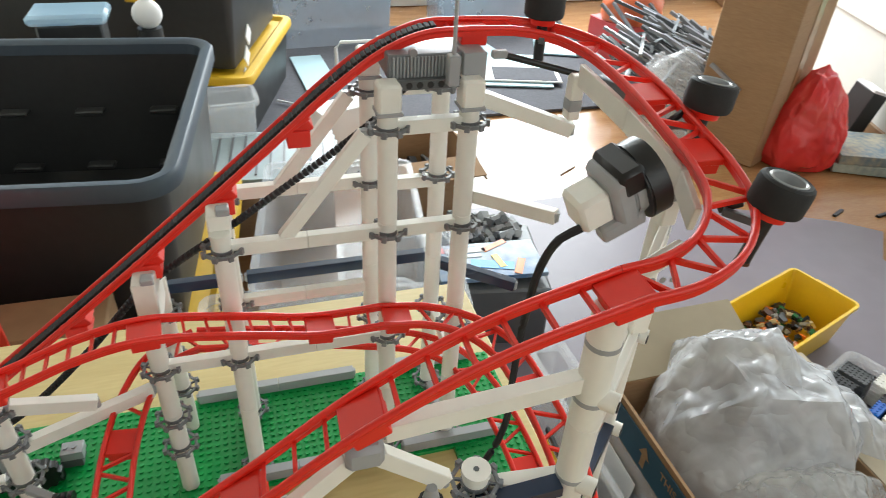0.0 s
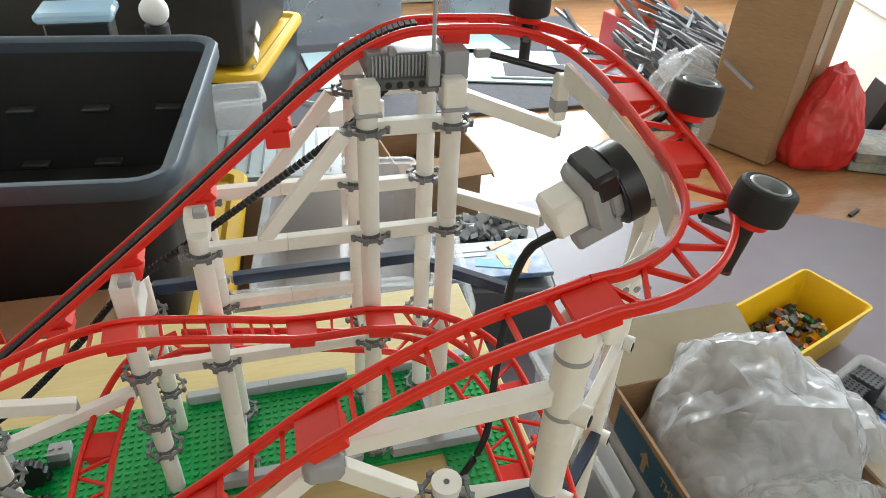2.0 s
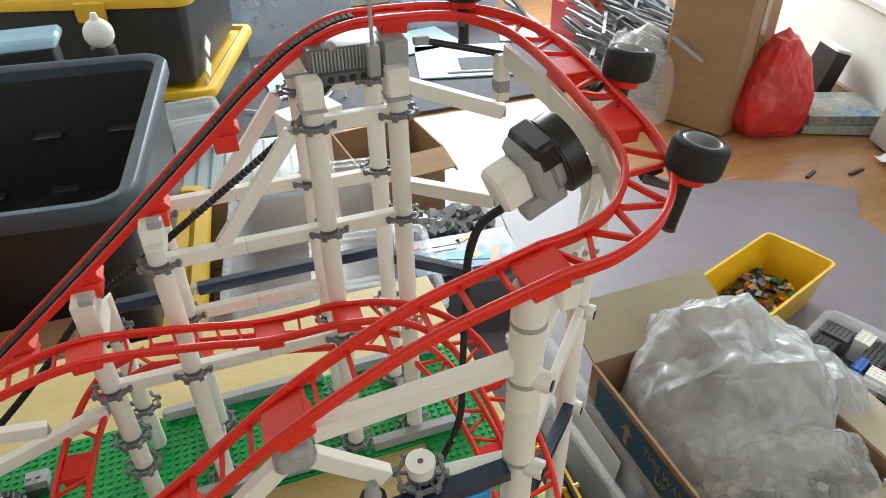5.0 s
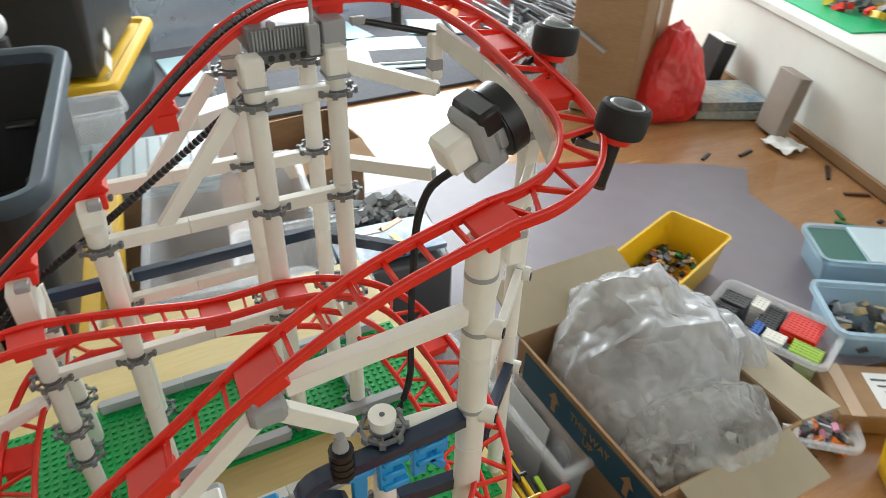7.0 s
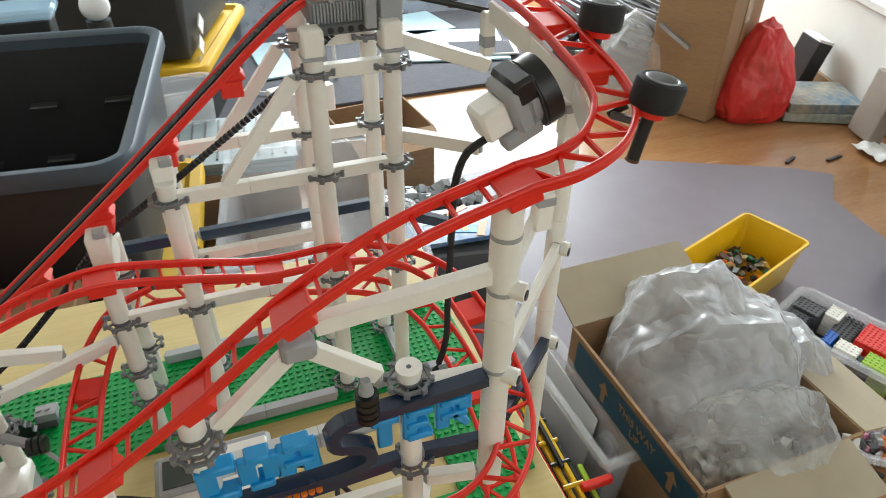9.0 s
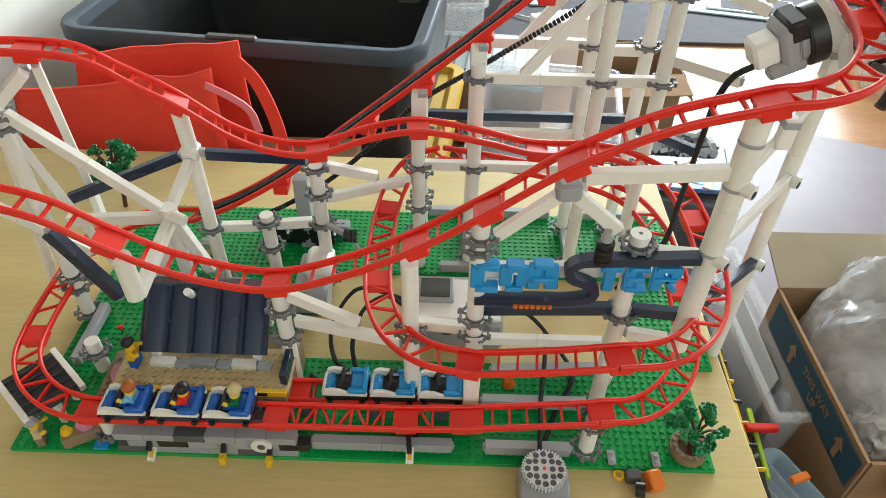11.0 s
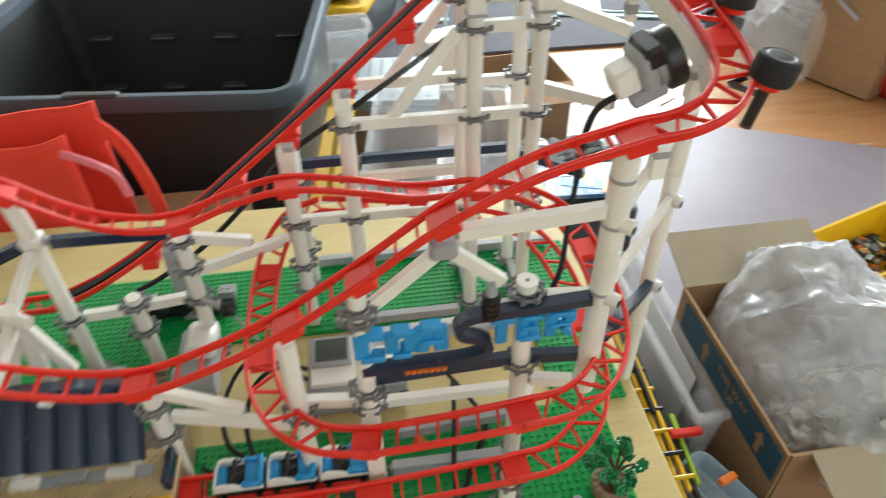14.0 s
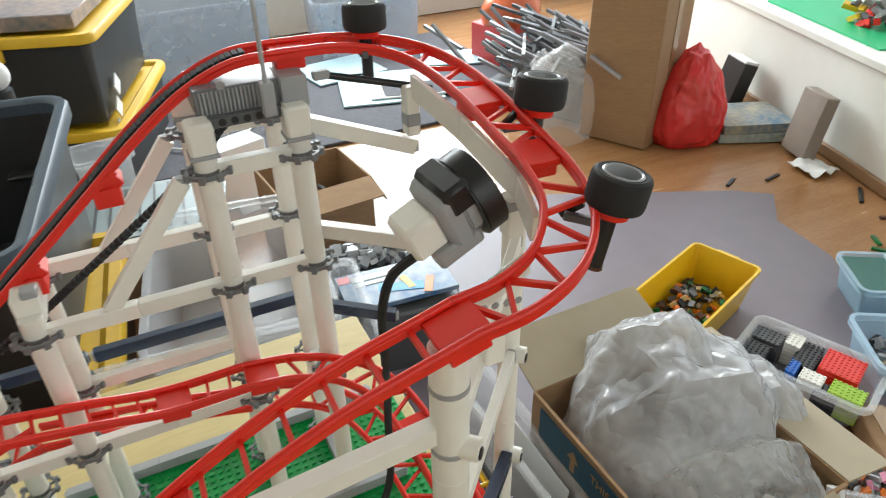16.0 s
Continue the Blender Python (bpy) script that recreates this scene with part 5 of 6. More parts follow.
part("pin_holes", bm, BLACK, gm)
bm = B()
tube(bm, spline([(0.545, 0.150, 0.030), (0.540, 0.105, 0.030), (0.533, 0.060, 0.024), (0.530, 0.030, 0.022), (0.528, 0.004, 0.020), (0.527, -0.012, 0.014)], 0.006), 0.0024, 8)
part("cord", bm, RUBBER, thing("motor_cable", "thin black cable running over the base to the gear drive", "cable"))
ob_ = thing("orange_part", "orange and black loose toy part on the table", "toy part", at=(0.632, -0.018, TABLE))
part("shell", box(B(), (0.006, 0.004, 0.009), (0.016, 0.020, 0.014), pose(0, 0, 0, 20, 10, 20), 0.002), ORANGE, ob_)
part("wheel", cyl(B(), (-0.012, -0.006, 0.008), (-0.004, -0.008, 0.010), 0.0075, seg=16), BLACK, ob_)
part("block", box(B(), (-0.012, 0.008, 0.007), (0.014, 0.010, 0.012), bevel=0.001), DGREY, ob_)
bm = B()
tube(bm, [(0.0045 * math.cos(k * math.tau / 14), 0.0045 * math.sin(k * math.tau / 14), 0.0018) for k in range(15)], 0.0017, 6)
yr = thing("yellow_ring", "small yellow toy ring on the table", "toy part", at=(0.6075, -0.006, TABLE))
part("ring", bm, YELLOW, yr)
# ---- things round the table ----
def rounded(w, d, r, n=5):
    """Outline of a rounded rectangle, centred."""
    out = []
    for cx, cy, a0 in ((w / 2 - r, d / 2 - r, 0), (-w / 2 + r, d / 2 - r, 90), (-w / 2 + r, -d / 2 + r, 180), (w / 2 - r, -d / 2 + r, 270)):
        out += [(cx + r * math.cos(radians(a0 + 90 * k / n)), cy + r * math.sin(radians(a0 + 90 * k / n))) for k in range(n + 1)]
    return out


def shell(prof, w, d, r, ring=False):
    """A closed skin of rounded outlines: prof holds (inset, height) from outside bottom round to inside bottom."""
    bm = B()
    rings = []
    for ins, z in prof:
        o = rounded(w - 2 * ins, d - 2 * ins, max(r - ins, 0.004))
        rings.append([bm.verts.new((x, y, z)) for x, y in o])
    for a, b in zip(rings, rings[1:] + (rings[:1] if ring else [])):
        for k in range(len(a)):
            j = (k + 1) % len(a)
            bm.faces.new((a[k], a[j], b[j], b[k]))
    if not ring:
        bm.faces.new(rings[0][::-1])
        bm.faces.new(rings[-1])
    return bm


def tote(at, turn, w, d, h, label, body, rim, r=0.06, taper=0.03, rim_h=0.03, rim_w=0.024, lid=None):
    """A storage tote, open or with a lid."""
    th = thing("storage_tote", label, "storage box", "totes", at=at)
    th.rotation_euler.z = radians(turn)
    t = 0.004
    if lid is None:
        part("body", shell([(taper + 0.01, 0), (rim_w, h - rim_h), (rim_w + t, h - rim_h), (taper + 0.012 + t, 0.006)], w, d, r), body, th)
        part("rim", shell([(rim_w * 0.8, h - rim_h), (0.0, h - rim_h), (0.0, h - 0.006), (0.005, h), (rim_w * 0.75, h), (rim_w + 0.004, h - 0.008), (rim_w + 0.006, h - rim_h)], w, d, r, True), rim, th)
    else:
        part("body", shell([(taper + 0.01, 0), (0.02, h - 0.04), (0.03, h - 0.03)], w, d, r), body, th)
        lo = part("lid", shell([(0.012, h - 0.032), (0.0, h - 0.032), (0.0, h - 0.012), (0.006, h - 0.004), (0.03, h - 0.004), (0.045, h - 0.018)], w, d, r), lid, th)
        for s in (-1, 1):
            part("latch", box(B(), (s * w * 0.22, -d / 2 - 0.003, h - 0.04), (0.09, 0.014, 0.06), bevel=0.004), lid, th)
    return th


lo = tote((0.042, 1.187, -0.27), -6, 0.74, 0.69, 0.318, "large open black storage tote with a blue-grey rim", BIN_BLACK, BIN_RIM, r=0.07)
for k in range(4):
    part("inner_rib", box(B(), (-0.24 + k * 0.16, 0.276, 0.17), (0.06, 0.030, 0.010), bevel=0.003), BIN_BLACK, lo)
    part("inner_rib", box(B(), (-0.24 + k * 0.16, 0.262, 0.04), (0.06, 0.030, 0.010), bevel=0.003), BIN_BLACK, lo)
part("catch", box(B(), (0.352, -0.06, 0.300), (0.02, 0.09, 0.03), bevel=0.004), BIN_RIM, lo)
part("catch", box(B(), (0.0, -0.332, 0.312), (0.10, 0.02, 0.022), bevel=0.004), BIN_BLACK, lo)
tote((0.042, 1.168, FLOOR), -5, 0.80, 0.60, 0.262, "black storage tote with a yellow lid under another tote", BIN_BLACK, BIN_RIM, r=0.05, lid=LID_YELLOW)
tote((0.099, 2.545, FLOOR), -17, 1.10, 0.72, 0.26, "black storage tote with a yellow lid", BIN_BLACK, BIN_RIM, r=0.05, lid=LID_YELLOW)
t2 = tote((0.099, 2.550, FLOOR + 0.262), -17, 1.05, 0.67, 0.285, "black storage tote with a yellow lid, stacked", BIN_BLACK, BIN_RIM, r=0.05, lid=LID_YELLOW)
for k in range(3):
    part("label_mark", box(B(), (0.507, -0.22 + 0.07 * k, 0.13 + 0.02 * k), (0.004, 0.05, 0.05), pose(0, 0, 0, 40, 0, 0)), PAPER, t2)
boxed = thing("printed_box", "flat printed toy box lying on a yellow tote lid", "box", at=(0.115, 2.535, FLOOR + 0.5435))
part("carton", box(B(), (0, 0, 0.022), (0.88, 0.52, 0.044), pose(0, 0, 0, 0, 0, -16), 0.003), material("printed_card", (0.35, 0.25, 0.2), 0.4, grain=0.7, scale=40, second=(0.08, 0.1, 0.12)), boxed)
sn = thing("white_ornament", "white rounded plastic ornament with a small knob", "ornament", at=(0.285, 1.70, FLOOR))
part("stand", cyl(B(), (0, 0, 0), (0, 0, 0.54), 0.034, 0.030, seg=20), BIN_BLACK, sn)
bm = B()
bmesh.ops.create_uvsphere(bm, u_segments=20, v_segments=14, radius=0.036, matrix=Matrix.Translation((0, 0, 0.574)))
part("ball", bm, PAPER, sn, smooth=True)
part("knob", cyl(B(), (0, 0, 0.603), (0.0, 0, 0.624), 0.013, 0.007, seg=12), PAPER, sn)

pl = thing("clear_box", "dark storage box with a pale frosted lid", "storage box", "clear boxes", at=(0.105, 1.72, FLOOR))
part("body", box(B(), (0, 0, 0.28), (0.15, 0.09, 0.56), bevel=0.006), BIN_BLACK, pl)
part("lid", box(B(), (0, 0, 0.574), (0.18, 0.12, 0.026), bevel=0.008), CLEAR_BLUE, pl)

# red fabric bag behind the table
fb = thing("fabric_bag", "folded red fabric carrier bag with pink ribbon", "bag", at=(-0.10, 0.66, FLOOR))
def panel(corners, sag, seed, thick):
    """A soft cloth panel between four corners."""
    bm = B()
    a, b, c, d = [Vector(q) for q in corners]
    n = 22
    grid = []
    for i in range(n + 1):
        row = []
        for j in range(n + 1):
            u, v = i / n, j / n
            q = (a * (1 - u) + b * u) * (1 - v) + (d * (1 - u) + c * u) * v
            q += Vector((0, 0.012 * noise.noise((u * 3, v * 2 + u * 2, seed)) - sag * math.sin(u * math.pi), 0.006 * noise.noise((u * 4, seed, 2)) * v))
            row.append(bm.verts.new(q))
        grid.append(row)
    for i in range(n):
        for j in range(n):
            bm.faces.new((grid[i][j], grid[i + 1][j], grid[i + 1][j + 1], grid[i][j + 1]))
    r = bmesh.ops.extrude_face_region(bm, geom=bm.faces[:])
    bmesh.ops.translate(bm, vec=(0, thick, 0), verts=[v for v in r["geom"] if isinstance(v, bmesh.types.BMVert)])
    bmesh.ops.recalc_face_normals(bm, faces=bm.faces)
    return bm


part("front_panel", panel([(-0.22, -0.085, 0.30), (0.158, -0.085, 0.30), (0.150, -0.05, 0.638), (-0.195, -0.03, 0.580)], 0.015, 1.0, 0.006), FABRIC_RED, fb, smooth=True)
part("back_panel", panel([(-0.16, 0.0, 0.30), (0.19, 0.01, 0.30), (0.185, 0.0, 0.662), (-0.10, 0.02, 0.620)], -0.01, 4.0, 0.006), FABRIC_RED, fb, smooth=True)
part("base", box(B(), (-0.02, -0.03, 0.20), (0.33, 0.09, 0.40), bevel=0.01), FABRIC_RED, fb)
bm = B()
hp = spline([(0.17, 0.0, 0.635), (0.205, -0.01, 0.60), (0.235, -0.03, 0.53), (0.245, -0.04, 0.42)], 0.01)
strip(bm, hp, 0.004, 0.022)
part("handle", bm, FABRIC_RED, fb)
bm = B()
hp = spline([(0.14, -0.06, 0.615), (0.175, -0.065, 0.60), (0.205, -0.065, 0.575), (0.215, -0.065, 0.535)], 0.01)
strip(bm, hp, 0.003, 0.012)
part("ribbon", bm, material("pink_ribbon", (0.92, 0.24, 0.32), 0.45, grain=0.05, scale=60), fb)
bx = thing("carton", "small brown carton behind the red bag", "box", at=(0.06, 0.70, FLOOR))
part("body", box(B(), (0.02, 0.05, 0.20), (0.34, 0.10, 0.40), bevel=0.004), CARTON, bx)


# clear storage boxes behind the tower
def clear_box(at, turn, w, d, h, label, mat, content=(), seed=1, group="clear boxes", r=0.03):
    th = thing("clear_box", label, "storage box", group, at=at)
    th.rotation_euler.z = radians(turn)
    part("body", shell([(0.025, 0), (0.012, h - 0.012), (0.0145, h - 0.012), (0.0275, 0.003)], w, d, r), mat, th)
    part("rim", shell([(0.012, h - 0.013), (0.0, h - 0.013), (0.0, h), (0.011, h), (0.0135, h - 0.004), (0.0135, h - 0.013)], w, d, r, True), mat, th, "thicker rolled rim")
    return th


def pile(at, turn, w, d, h, n, mats, seed, label, size=(0.008, 0.03), z0=0.004):
    """A loose heap of small toy bricks, one stuff mesh."""
    rnd = random.Random(seed)
    sets = {}
    for k in range(n):
        mat = rnd.choice(mats)
        bm = sets.setdefault(mat.name, (B(), mat))[0]
        u, v = rnd.uniform(-1, 1), rnd.uniform(-1, 1)
        zz = z0 + h * (1 - 0.6 * max(abs(u), abs(v)) ** 2) * rnd.uniform(0.15, 1)
        s = [rnd.uniform(*size), rnd.uniform(*size) * 0.6, rnd.uniform(size[0], size[1] * 0.4)]
        box(bm, (0, 0, 0), s, Matrix.Translation((u * w / 2, v * d / 2, zz)) @ pose(0, 0, 0, rnd.uniform(-40, 40), rnd.uniform(-40, 40), rnd.uniform(0, 180)))
    ob = joined("brick_heap", list(sets.values()))
    ob.matrix_world = Matrix.Translation(at) @ pose(0, 0, 0, 0, 0, turn)
    tagged(ob, label, "toy bricks", kind="stuff")
    return ob


clear_box((0.665, 1.10, FLOOR + 0.06), -8, 0.36, 0.52, 0.24, "large frosted clear storage box", CLEAR)
clear_box((0.76, 0.93, FLOOR), -8, 0.26, 0.30, 0.26, "frosted clear storage box", CLEAR)
clear_box((0.56, 0.76, FLOOR), -4, 0.40, 0.22, 0.30, "low frosted clear storage box with a white lid", CLEAR)
wl_ = thing("storage_cover", "curved translucent white lid below the table edge", "lid", at=(0.60, 0.64, FLOOR))
bm = box(B(), (0, 0, 0.30), (0.44, 0.10, 0.012), pose(0, 0, 0, 18, 0, -3), 0.004)
part("lid", bm, material("milky_plastic", (0.72, 0.76, 0.80), 0.3, grain=0.05, scale=30), wl_)
part("stand", box(B(), (0, 0.12, 0.14), (0.40, 0.06, 0.28), bevel=0.004), CARTON, wl_)
gp = thing("grey_plates", "stack of light grey ribbed toy plates", "toy plates", at=(0.545, 1.55, FLOOR))
part("support", box(B(), (0, 0, 0.10), (0.30, 0.26, 0.20), bevel=0.004), CARTON, gp)
for k in range(3):
    part("plate", box(B(), (0.0, 0.0, 0.206 + 0.012 * k), (0.34, 0.28, 0.010), pose(0, 0, 0, 0, 0, -12 + 3 * k), 0.001), material("sand_blue_plastic", (0.30, 0.36, 0.37), 0.4, grain=0.1, scale=60), gp)
for k in range(9):
    part("groove", box(B(), (-0.14 + 0.035 * k, 0.0, 0.2375), (0.006, 0.24, 0.003), pose(0, 0, 0, 0, 0, -6)), DGREY, gp)
cb2 = clear_box((0.45, 1.72, FLOOR), 5, 0.16, 0.14, 0.34, "upright frosted clear box", CLEAR)

# open carton with toy parts
def carton(at, turn, w, d, h, label, flaps=(), mat=CARTON, group="cartons", t=0.005):
    th = thing("open_carton", label, "cardboard box", group, at=at)
    th.rotation_euler.z = radians(turn)
    part("bottom", box(B(), (0, 0, 0.004), (w, d, 0.006)), mat, th)
    for s in (-1, 1):
        part("side", box(B(), (s * w / 2, 0, h / 2), (t, d + t, h)), mat, th)
        part("side", box(B(), (0, s * d / 2, h / 2), (w - t, t, h)), mat, th)
    for sx, sy, ang, ln in flaps:
        if sx:
            m = Matrix.Translation((sx * w / 2, 0, h)) @ pose(0, 0, 0, 0, -sx * ang, 0)
            part("flap", box(B(), (sx * ln / 2, 0, 0), (ln, d * 0.98, t * 0.8), m), mat, th)
        else:
            m = Matrix.Translation((0, sy * d / 2, h)) @ pose(0, 0, 0, sy * ang, 0, 0)
            part("flap", box(B(), (0, sy * ln / 2, 0), (w * 0.98, ln, t * 0.8), m), mat, th)
    return th


carton((0.955, 1.53, FLOOR), 6, 0.25, 0.22, 0.24, "open brown carton holding grey toy parts", ((0, -1, -12, 0.09), (1, 0, -62, 0.10)))
pile((0.955, 1.53, FLOOR + 0.01), 6, 0.21, 0.18, 0.17, 90, [GREY, DGREY, BLACK], 3, "heap of grey toy parts in a carton", (0.01, 0.05))
# the first two sheets paint window glare onto the floor; the third is paper
for x, y, w, d, a, z in ((1.24, 1.52, 0.42, 0.40, -14, 0.008), (1.36, 1.80, 0.30, 0.36, 32, 0.004), (0.92, 1.96, 0.30, 0.26, 8, 0.004)):
    sh = thing("paper_sheet", "off-white floor sheet, for window glare and loose paper", "paper", "paper sheets", at=(x, y, FLOOR + z))
    part("sheet", box(B(), (0, 0, 0), (w, d, 0.002), pose(0, 0, 0, 1, 1, a)), SHEET, sh)
wb = thing("white_box", "small white carton standing behind the tower", "box", at=(0.80, 1.93, FLOOR))
part("body", box(B(), (0, 0, 0.10), (0.20, 0.10, 0.20), pose(0, 0, 0, 0, 0, 20), 0.003), PAPER, wb)
# booklet behind the table
bk = thing("booklet", "printed toy booklet in blue and orange", "booklet", at=(0.985, 1.01, -0.340))
bk.rotation_euler.z = radians(-4)
part("cover", box(B(), (0, 0, 0), (0.25, 0.135, 0.012), None, 0.0015), material("blue_print", (0.03, 0.12, 0.30), 0.35, grain=0.8, scale=35, second=(0.35, 0.40, 0.42)), bk)
part("title_bar", box(B(), (-0.045, 0.040, 0.0068), (0.095, 0.020, 0.001)), PAPER, bk)
part("title_bar", box(B(), (-0.052, 0.018, 0.0068), (0.080, 0.013, 0.001)), PAPER, bk)
part("badge", box(B(), (-0.108, 0.047, 0.0068), (0.026, 0.024, 0.001)), RED, bk)
part("picture", box(B(), (0.048, 0.032, 0.0068), (0.070, 0.016, 0.001), pose(0, 0, 0, 0, 0, 28)), ORANGE, bk)
part("picture", box(B(), (0.075, -0.005, 0.0076), (0.018, 0.060, 0.001), pose(0, 0, 0, 0, 0, -25)), ORANGE, bk)
part("picture", box(B(), (0.010, -0.020, 0.0068), (0.10, 0.030, 0.001), pose(0, 0, 0, 0, 0, -14)), AZURE, bk)
part("picture", box(B(), (0.020, -0.015, 0.0076), (0.016, 0.05, 0.001), pose(0, 0, 0, 0, 0, 12)), YELLOW, bk)
bst = thing("parts_crate", "grey crate full of toy parts behind the table", "crate", at=(0.99, 1.06, FLOOR))
part("body", box(B(), (0, 0, 0.085), (0.28, 0.27, 0.17), pose(0, 0, 0, 0, 0, -10), 0.006), DGREY, bst)
pile((0.99, 1.16, -0.362), -10, 0.25, 0.09, 0.03, 110, [GREY, DGREY, GREY, METALGREY], 5, "loose grey toy parts on a crate", (0.01, 0.045))

# carpet with pale boards in the far part of the room
tagged(part("carpet", box(B(), (1.15, 2.75, FLOOR + 0.003), (2.1, 1.15, 0.012), bevel=0.002), CARPET), "dark grey carpet lying on the floor", "carpet")
for x, y, w, d, a in ((1.62, 2.62, 0.44, 0.40, -14), (1.50, 2.95, 0.36, 0.3, 10), (0.80, 2.70, 0.14, 0.42, 4), (2.05, 2.85, 0.3, 0.22, -20)):
    pb = thing("pale_board", "pale blue board lying on the carpet", "board", "boards", at=(x, y, FLOOR + 0.016))
    part("board", box(B(), (0, 0, 0), (w, d, 0.008), pose(0, 0, 0, 0, 0, a), 0.002), PALEBLUE, pb)
ch = thing("tablet", "dark flat tablet with a white frame on a pale board", "tablet", at=(1.68, 2.52, FLOOR + 0.026))
part("frame", box(B(), (0, 0, 0), (0.36, 0.17, 0.008), pose(0, 0, 0, 0, 0, -14), 0.003), PAPER, ch)
part("screen", box(B(), (0.02, 0, 0.0045), (0.28, 0.15, 0.002), pose(0, 0, 0, 0, 0, -14)), CARPET, ch)
fc = clear_box((0.85, 3.25, FLOOR), 4, 0.75, 0.45, 0.36, "long smoky clear storage box by the far wall", DARK_CLEAR)
fc2 = clear_box((1.75, 3.30, FLOOR), -6, 0.55, 0.40, 0.28, "smoky clear storage box by the far wall", DARK_CLEAR)
bm = B()
tube(bm, spline([(0.62, 2.42, FLOOR + 0.02), (0.75, 2.34, FLOOR + 0.02), (0.92, 2.40, FLOOR + 0.02), (1.02, 2.55, FLOOR + 0.02)], 0.02), 0.004, 6)
part("cord", bm, PAPER, thing("white_cable", "white cable lying on the carpet", "cable"))
fr = thing("wire_stand", "white wire frame standing on the carpet", "frame", at=(0.86, 2.42, FLOOR + 0.012))
bm = B()
tube(bm, [(0, 0, 0), (0, 0.02, 0.20), (0.02, 0.02, 0.22), (0.14, 0.02, 0.22), (0.16, 0.02, 0.20), (0.16, 0, 0)], 0.007, 8)
part("wire", bm, PAPER, fr)

# bundle of grey parts, wrapped
bd = thing("parts_crate", "crate heaped with long grey toy parts", "crate", at=(2.24, 2.17, FLOOR))
part("body", box(B(), (0, 0, 0.05), (0.44, 0.5, 0.10), pose(0, 0, 0, 0, 0, 28), 0.01), DGREY, bd)
rnd = random.Random(11)
sets = [(B(), COLLAR_GREY), (B(), DGREY), (B(), METALGREY)]
for k in range(240):
    bm = rnd.choice(sets)[0]
    c = Vector((rnd.gauss(0, 0.12), rnd.gauss(0, 0.13), rnd.uniform(0.10, 0.30)))
    d = Vector((rnd.gauss(0.42, 0.12), rnd.gauss(-0.85, 0.10), rnd.gauss(-0.30, 0.12))) if k % 4 else Vector((rnd.gauss(0.55, 0.15), rnd.gauss(0.8, 0.15), rnd.gauss(0.05, 0.12)))
    d = d.normalized() * rnd.uniform(0.06, 0.15)
    bar(bm, c - d, c + d, 0.013, 0.013, 0)
ob = joined("parts_heap", sets)
ob.location = (2.24, 2.17, FLOOR)
tagged(ob, "heap of long grey toy beams in a crate", "toy parts", kind="stuff")


def crumpled(at, size, seed, mat, label, name="plastic_bag", sub=4, amp=0.22, fine=0.05, turn=0.0, flat=0.35):
    """A crumpled bag: a ball pushed in and out along sharp creases."""
    bm = B()
    bmesh.ops.create_icosphere(bm, subdivisions=sub, radius=1.0)
    off = Vector((seed * 7.1, seed * 3.3, seed * 1.7))
    for v in bm.verts:
        p = v.co.copy()
        warp = p + 0.35 * Vector((noise.noise(p * 1.6 + off), noise.noise(p * 1.6 - off), noise.noise(p * 1.6 + off * 2)))
        big = noise.noise(p * 1.3 + off)
        fold = (1 - abs(noise.noise(warp * 2.2 + off)) * 2.2) ** 3
        crease = (1 - abs(noise.noise(warp * Vector((5.0, 2.6, 3.6)) + off * 2)) * 2.0) ** 3
        v.co = p * (1 + amp * big + amp * 0.45 * fold + fine * crease)
        if v.co.z < -flat:
            v.co.z = -flat + (v.co.z + flat) * 0.15
    for v in bm.verts:
        v.co = Vector((v.co.x * size[0], v.co.y * size[1], (v.co.z + flat * 1.1) * size[2]))
    th = thing(name, label, "bag", at=at)
    th.rotation_euler.z = radians(turn)
    part("film", bm, mat, th, smooth=True)
    kb = B()
    bmesh.ops.create_icosphere(kb, subdivisions=3, radius=1.0)
    for v in kb.verts:
        q = v.co.copy()
        k = 1 + 0.5 * abs(noise.noise(q * 3 + off)) + 0.25 * noise.noise(q * 7 + off)
        v.co = Vector((q.x * size[0] * 0.30 * k - size[0] * 0.45, q.y * size[1] * 0.22 * k + size[1] * 0.35, q.z * size[2] * 0.22 * k + size[2] * (0.75 + flat)))
    part("bunched_top", kb, mat, th, smooth=True)
    return th


crumpled((2.00, 1.86, FLOOR + 0.0), (0.12, 0.12, 0.24), 4, CLEAR, "clear crumpled plastic bag beside the crate", amp=0.25)
# tall carton
tc = thing("tall_carton", "tall closed brown shipping carton", "cardboard box", at=(2.268, 1.768, FLOOR))
tc.rotation_euler.z = radians(27)
part("body", box(B(), (0, 0, 0.39), (0.275, 0.268, 0.78), bevel=0.004), CARTON, tc)
part("tape", box(B(), (0.0, -0.1355, 0.39), (0.05, 0.002, 0.78)), material("brown_tape", (0.33, 0.19, 0.09), 0.25, grain=0.1, scale=30), tc)
part("seam", box(B(), (0, 0, 0.7815), (0.275, 0.05, 0.002)), material("brown_tape_top", (0.33, 0.19, 0.09), 0.25, grain=0.1, scale=30), tc)
GAME = [material("game_print", (0.20, 0.26, 0.27), 0.4, grain=0.8, scale=50, second=(0.45, 0.48, 0.42)), material("game_print_blue", (0.06, 0.14, 0.22), 0.4, grain=0.7, scale=50, second=(0.4, 0.35, 0.25))]
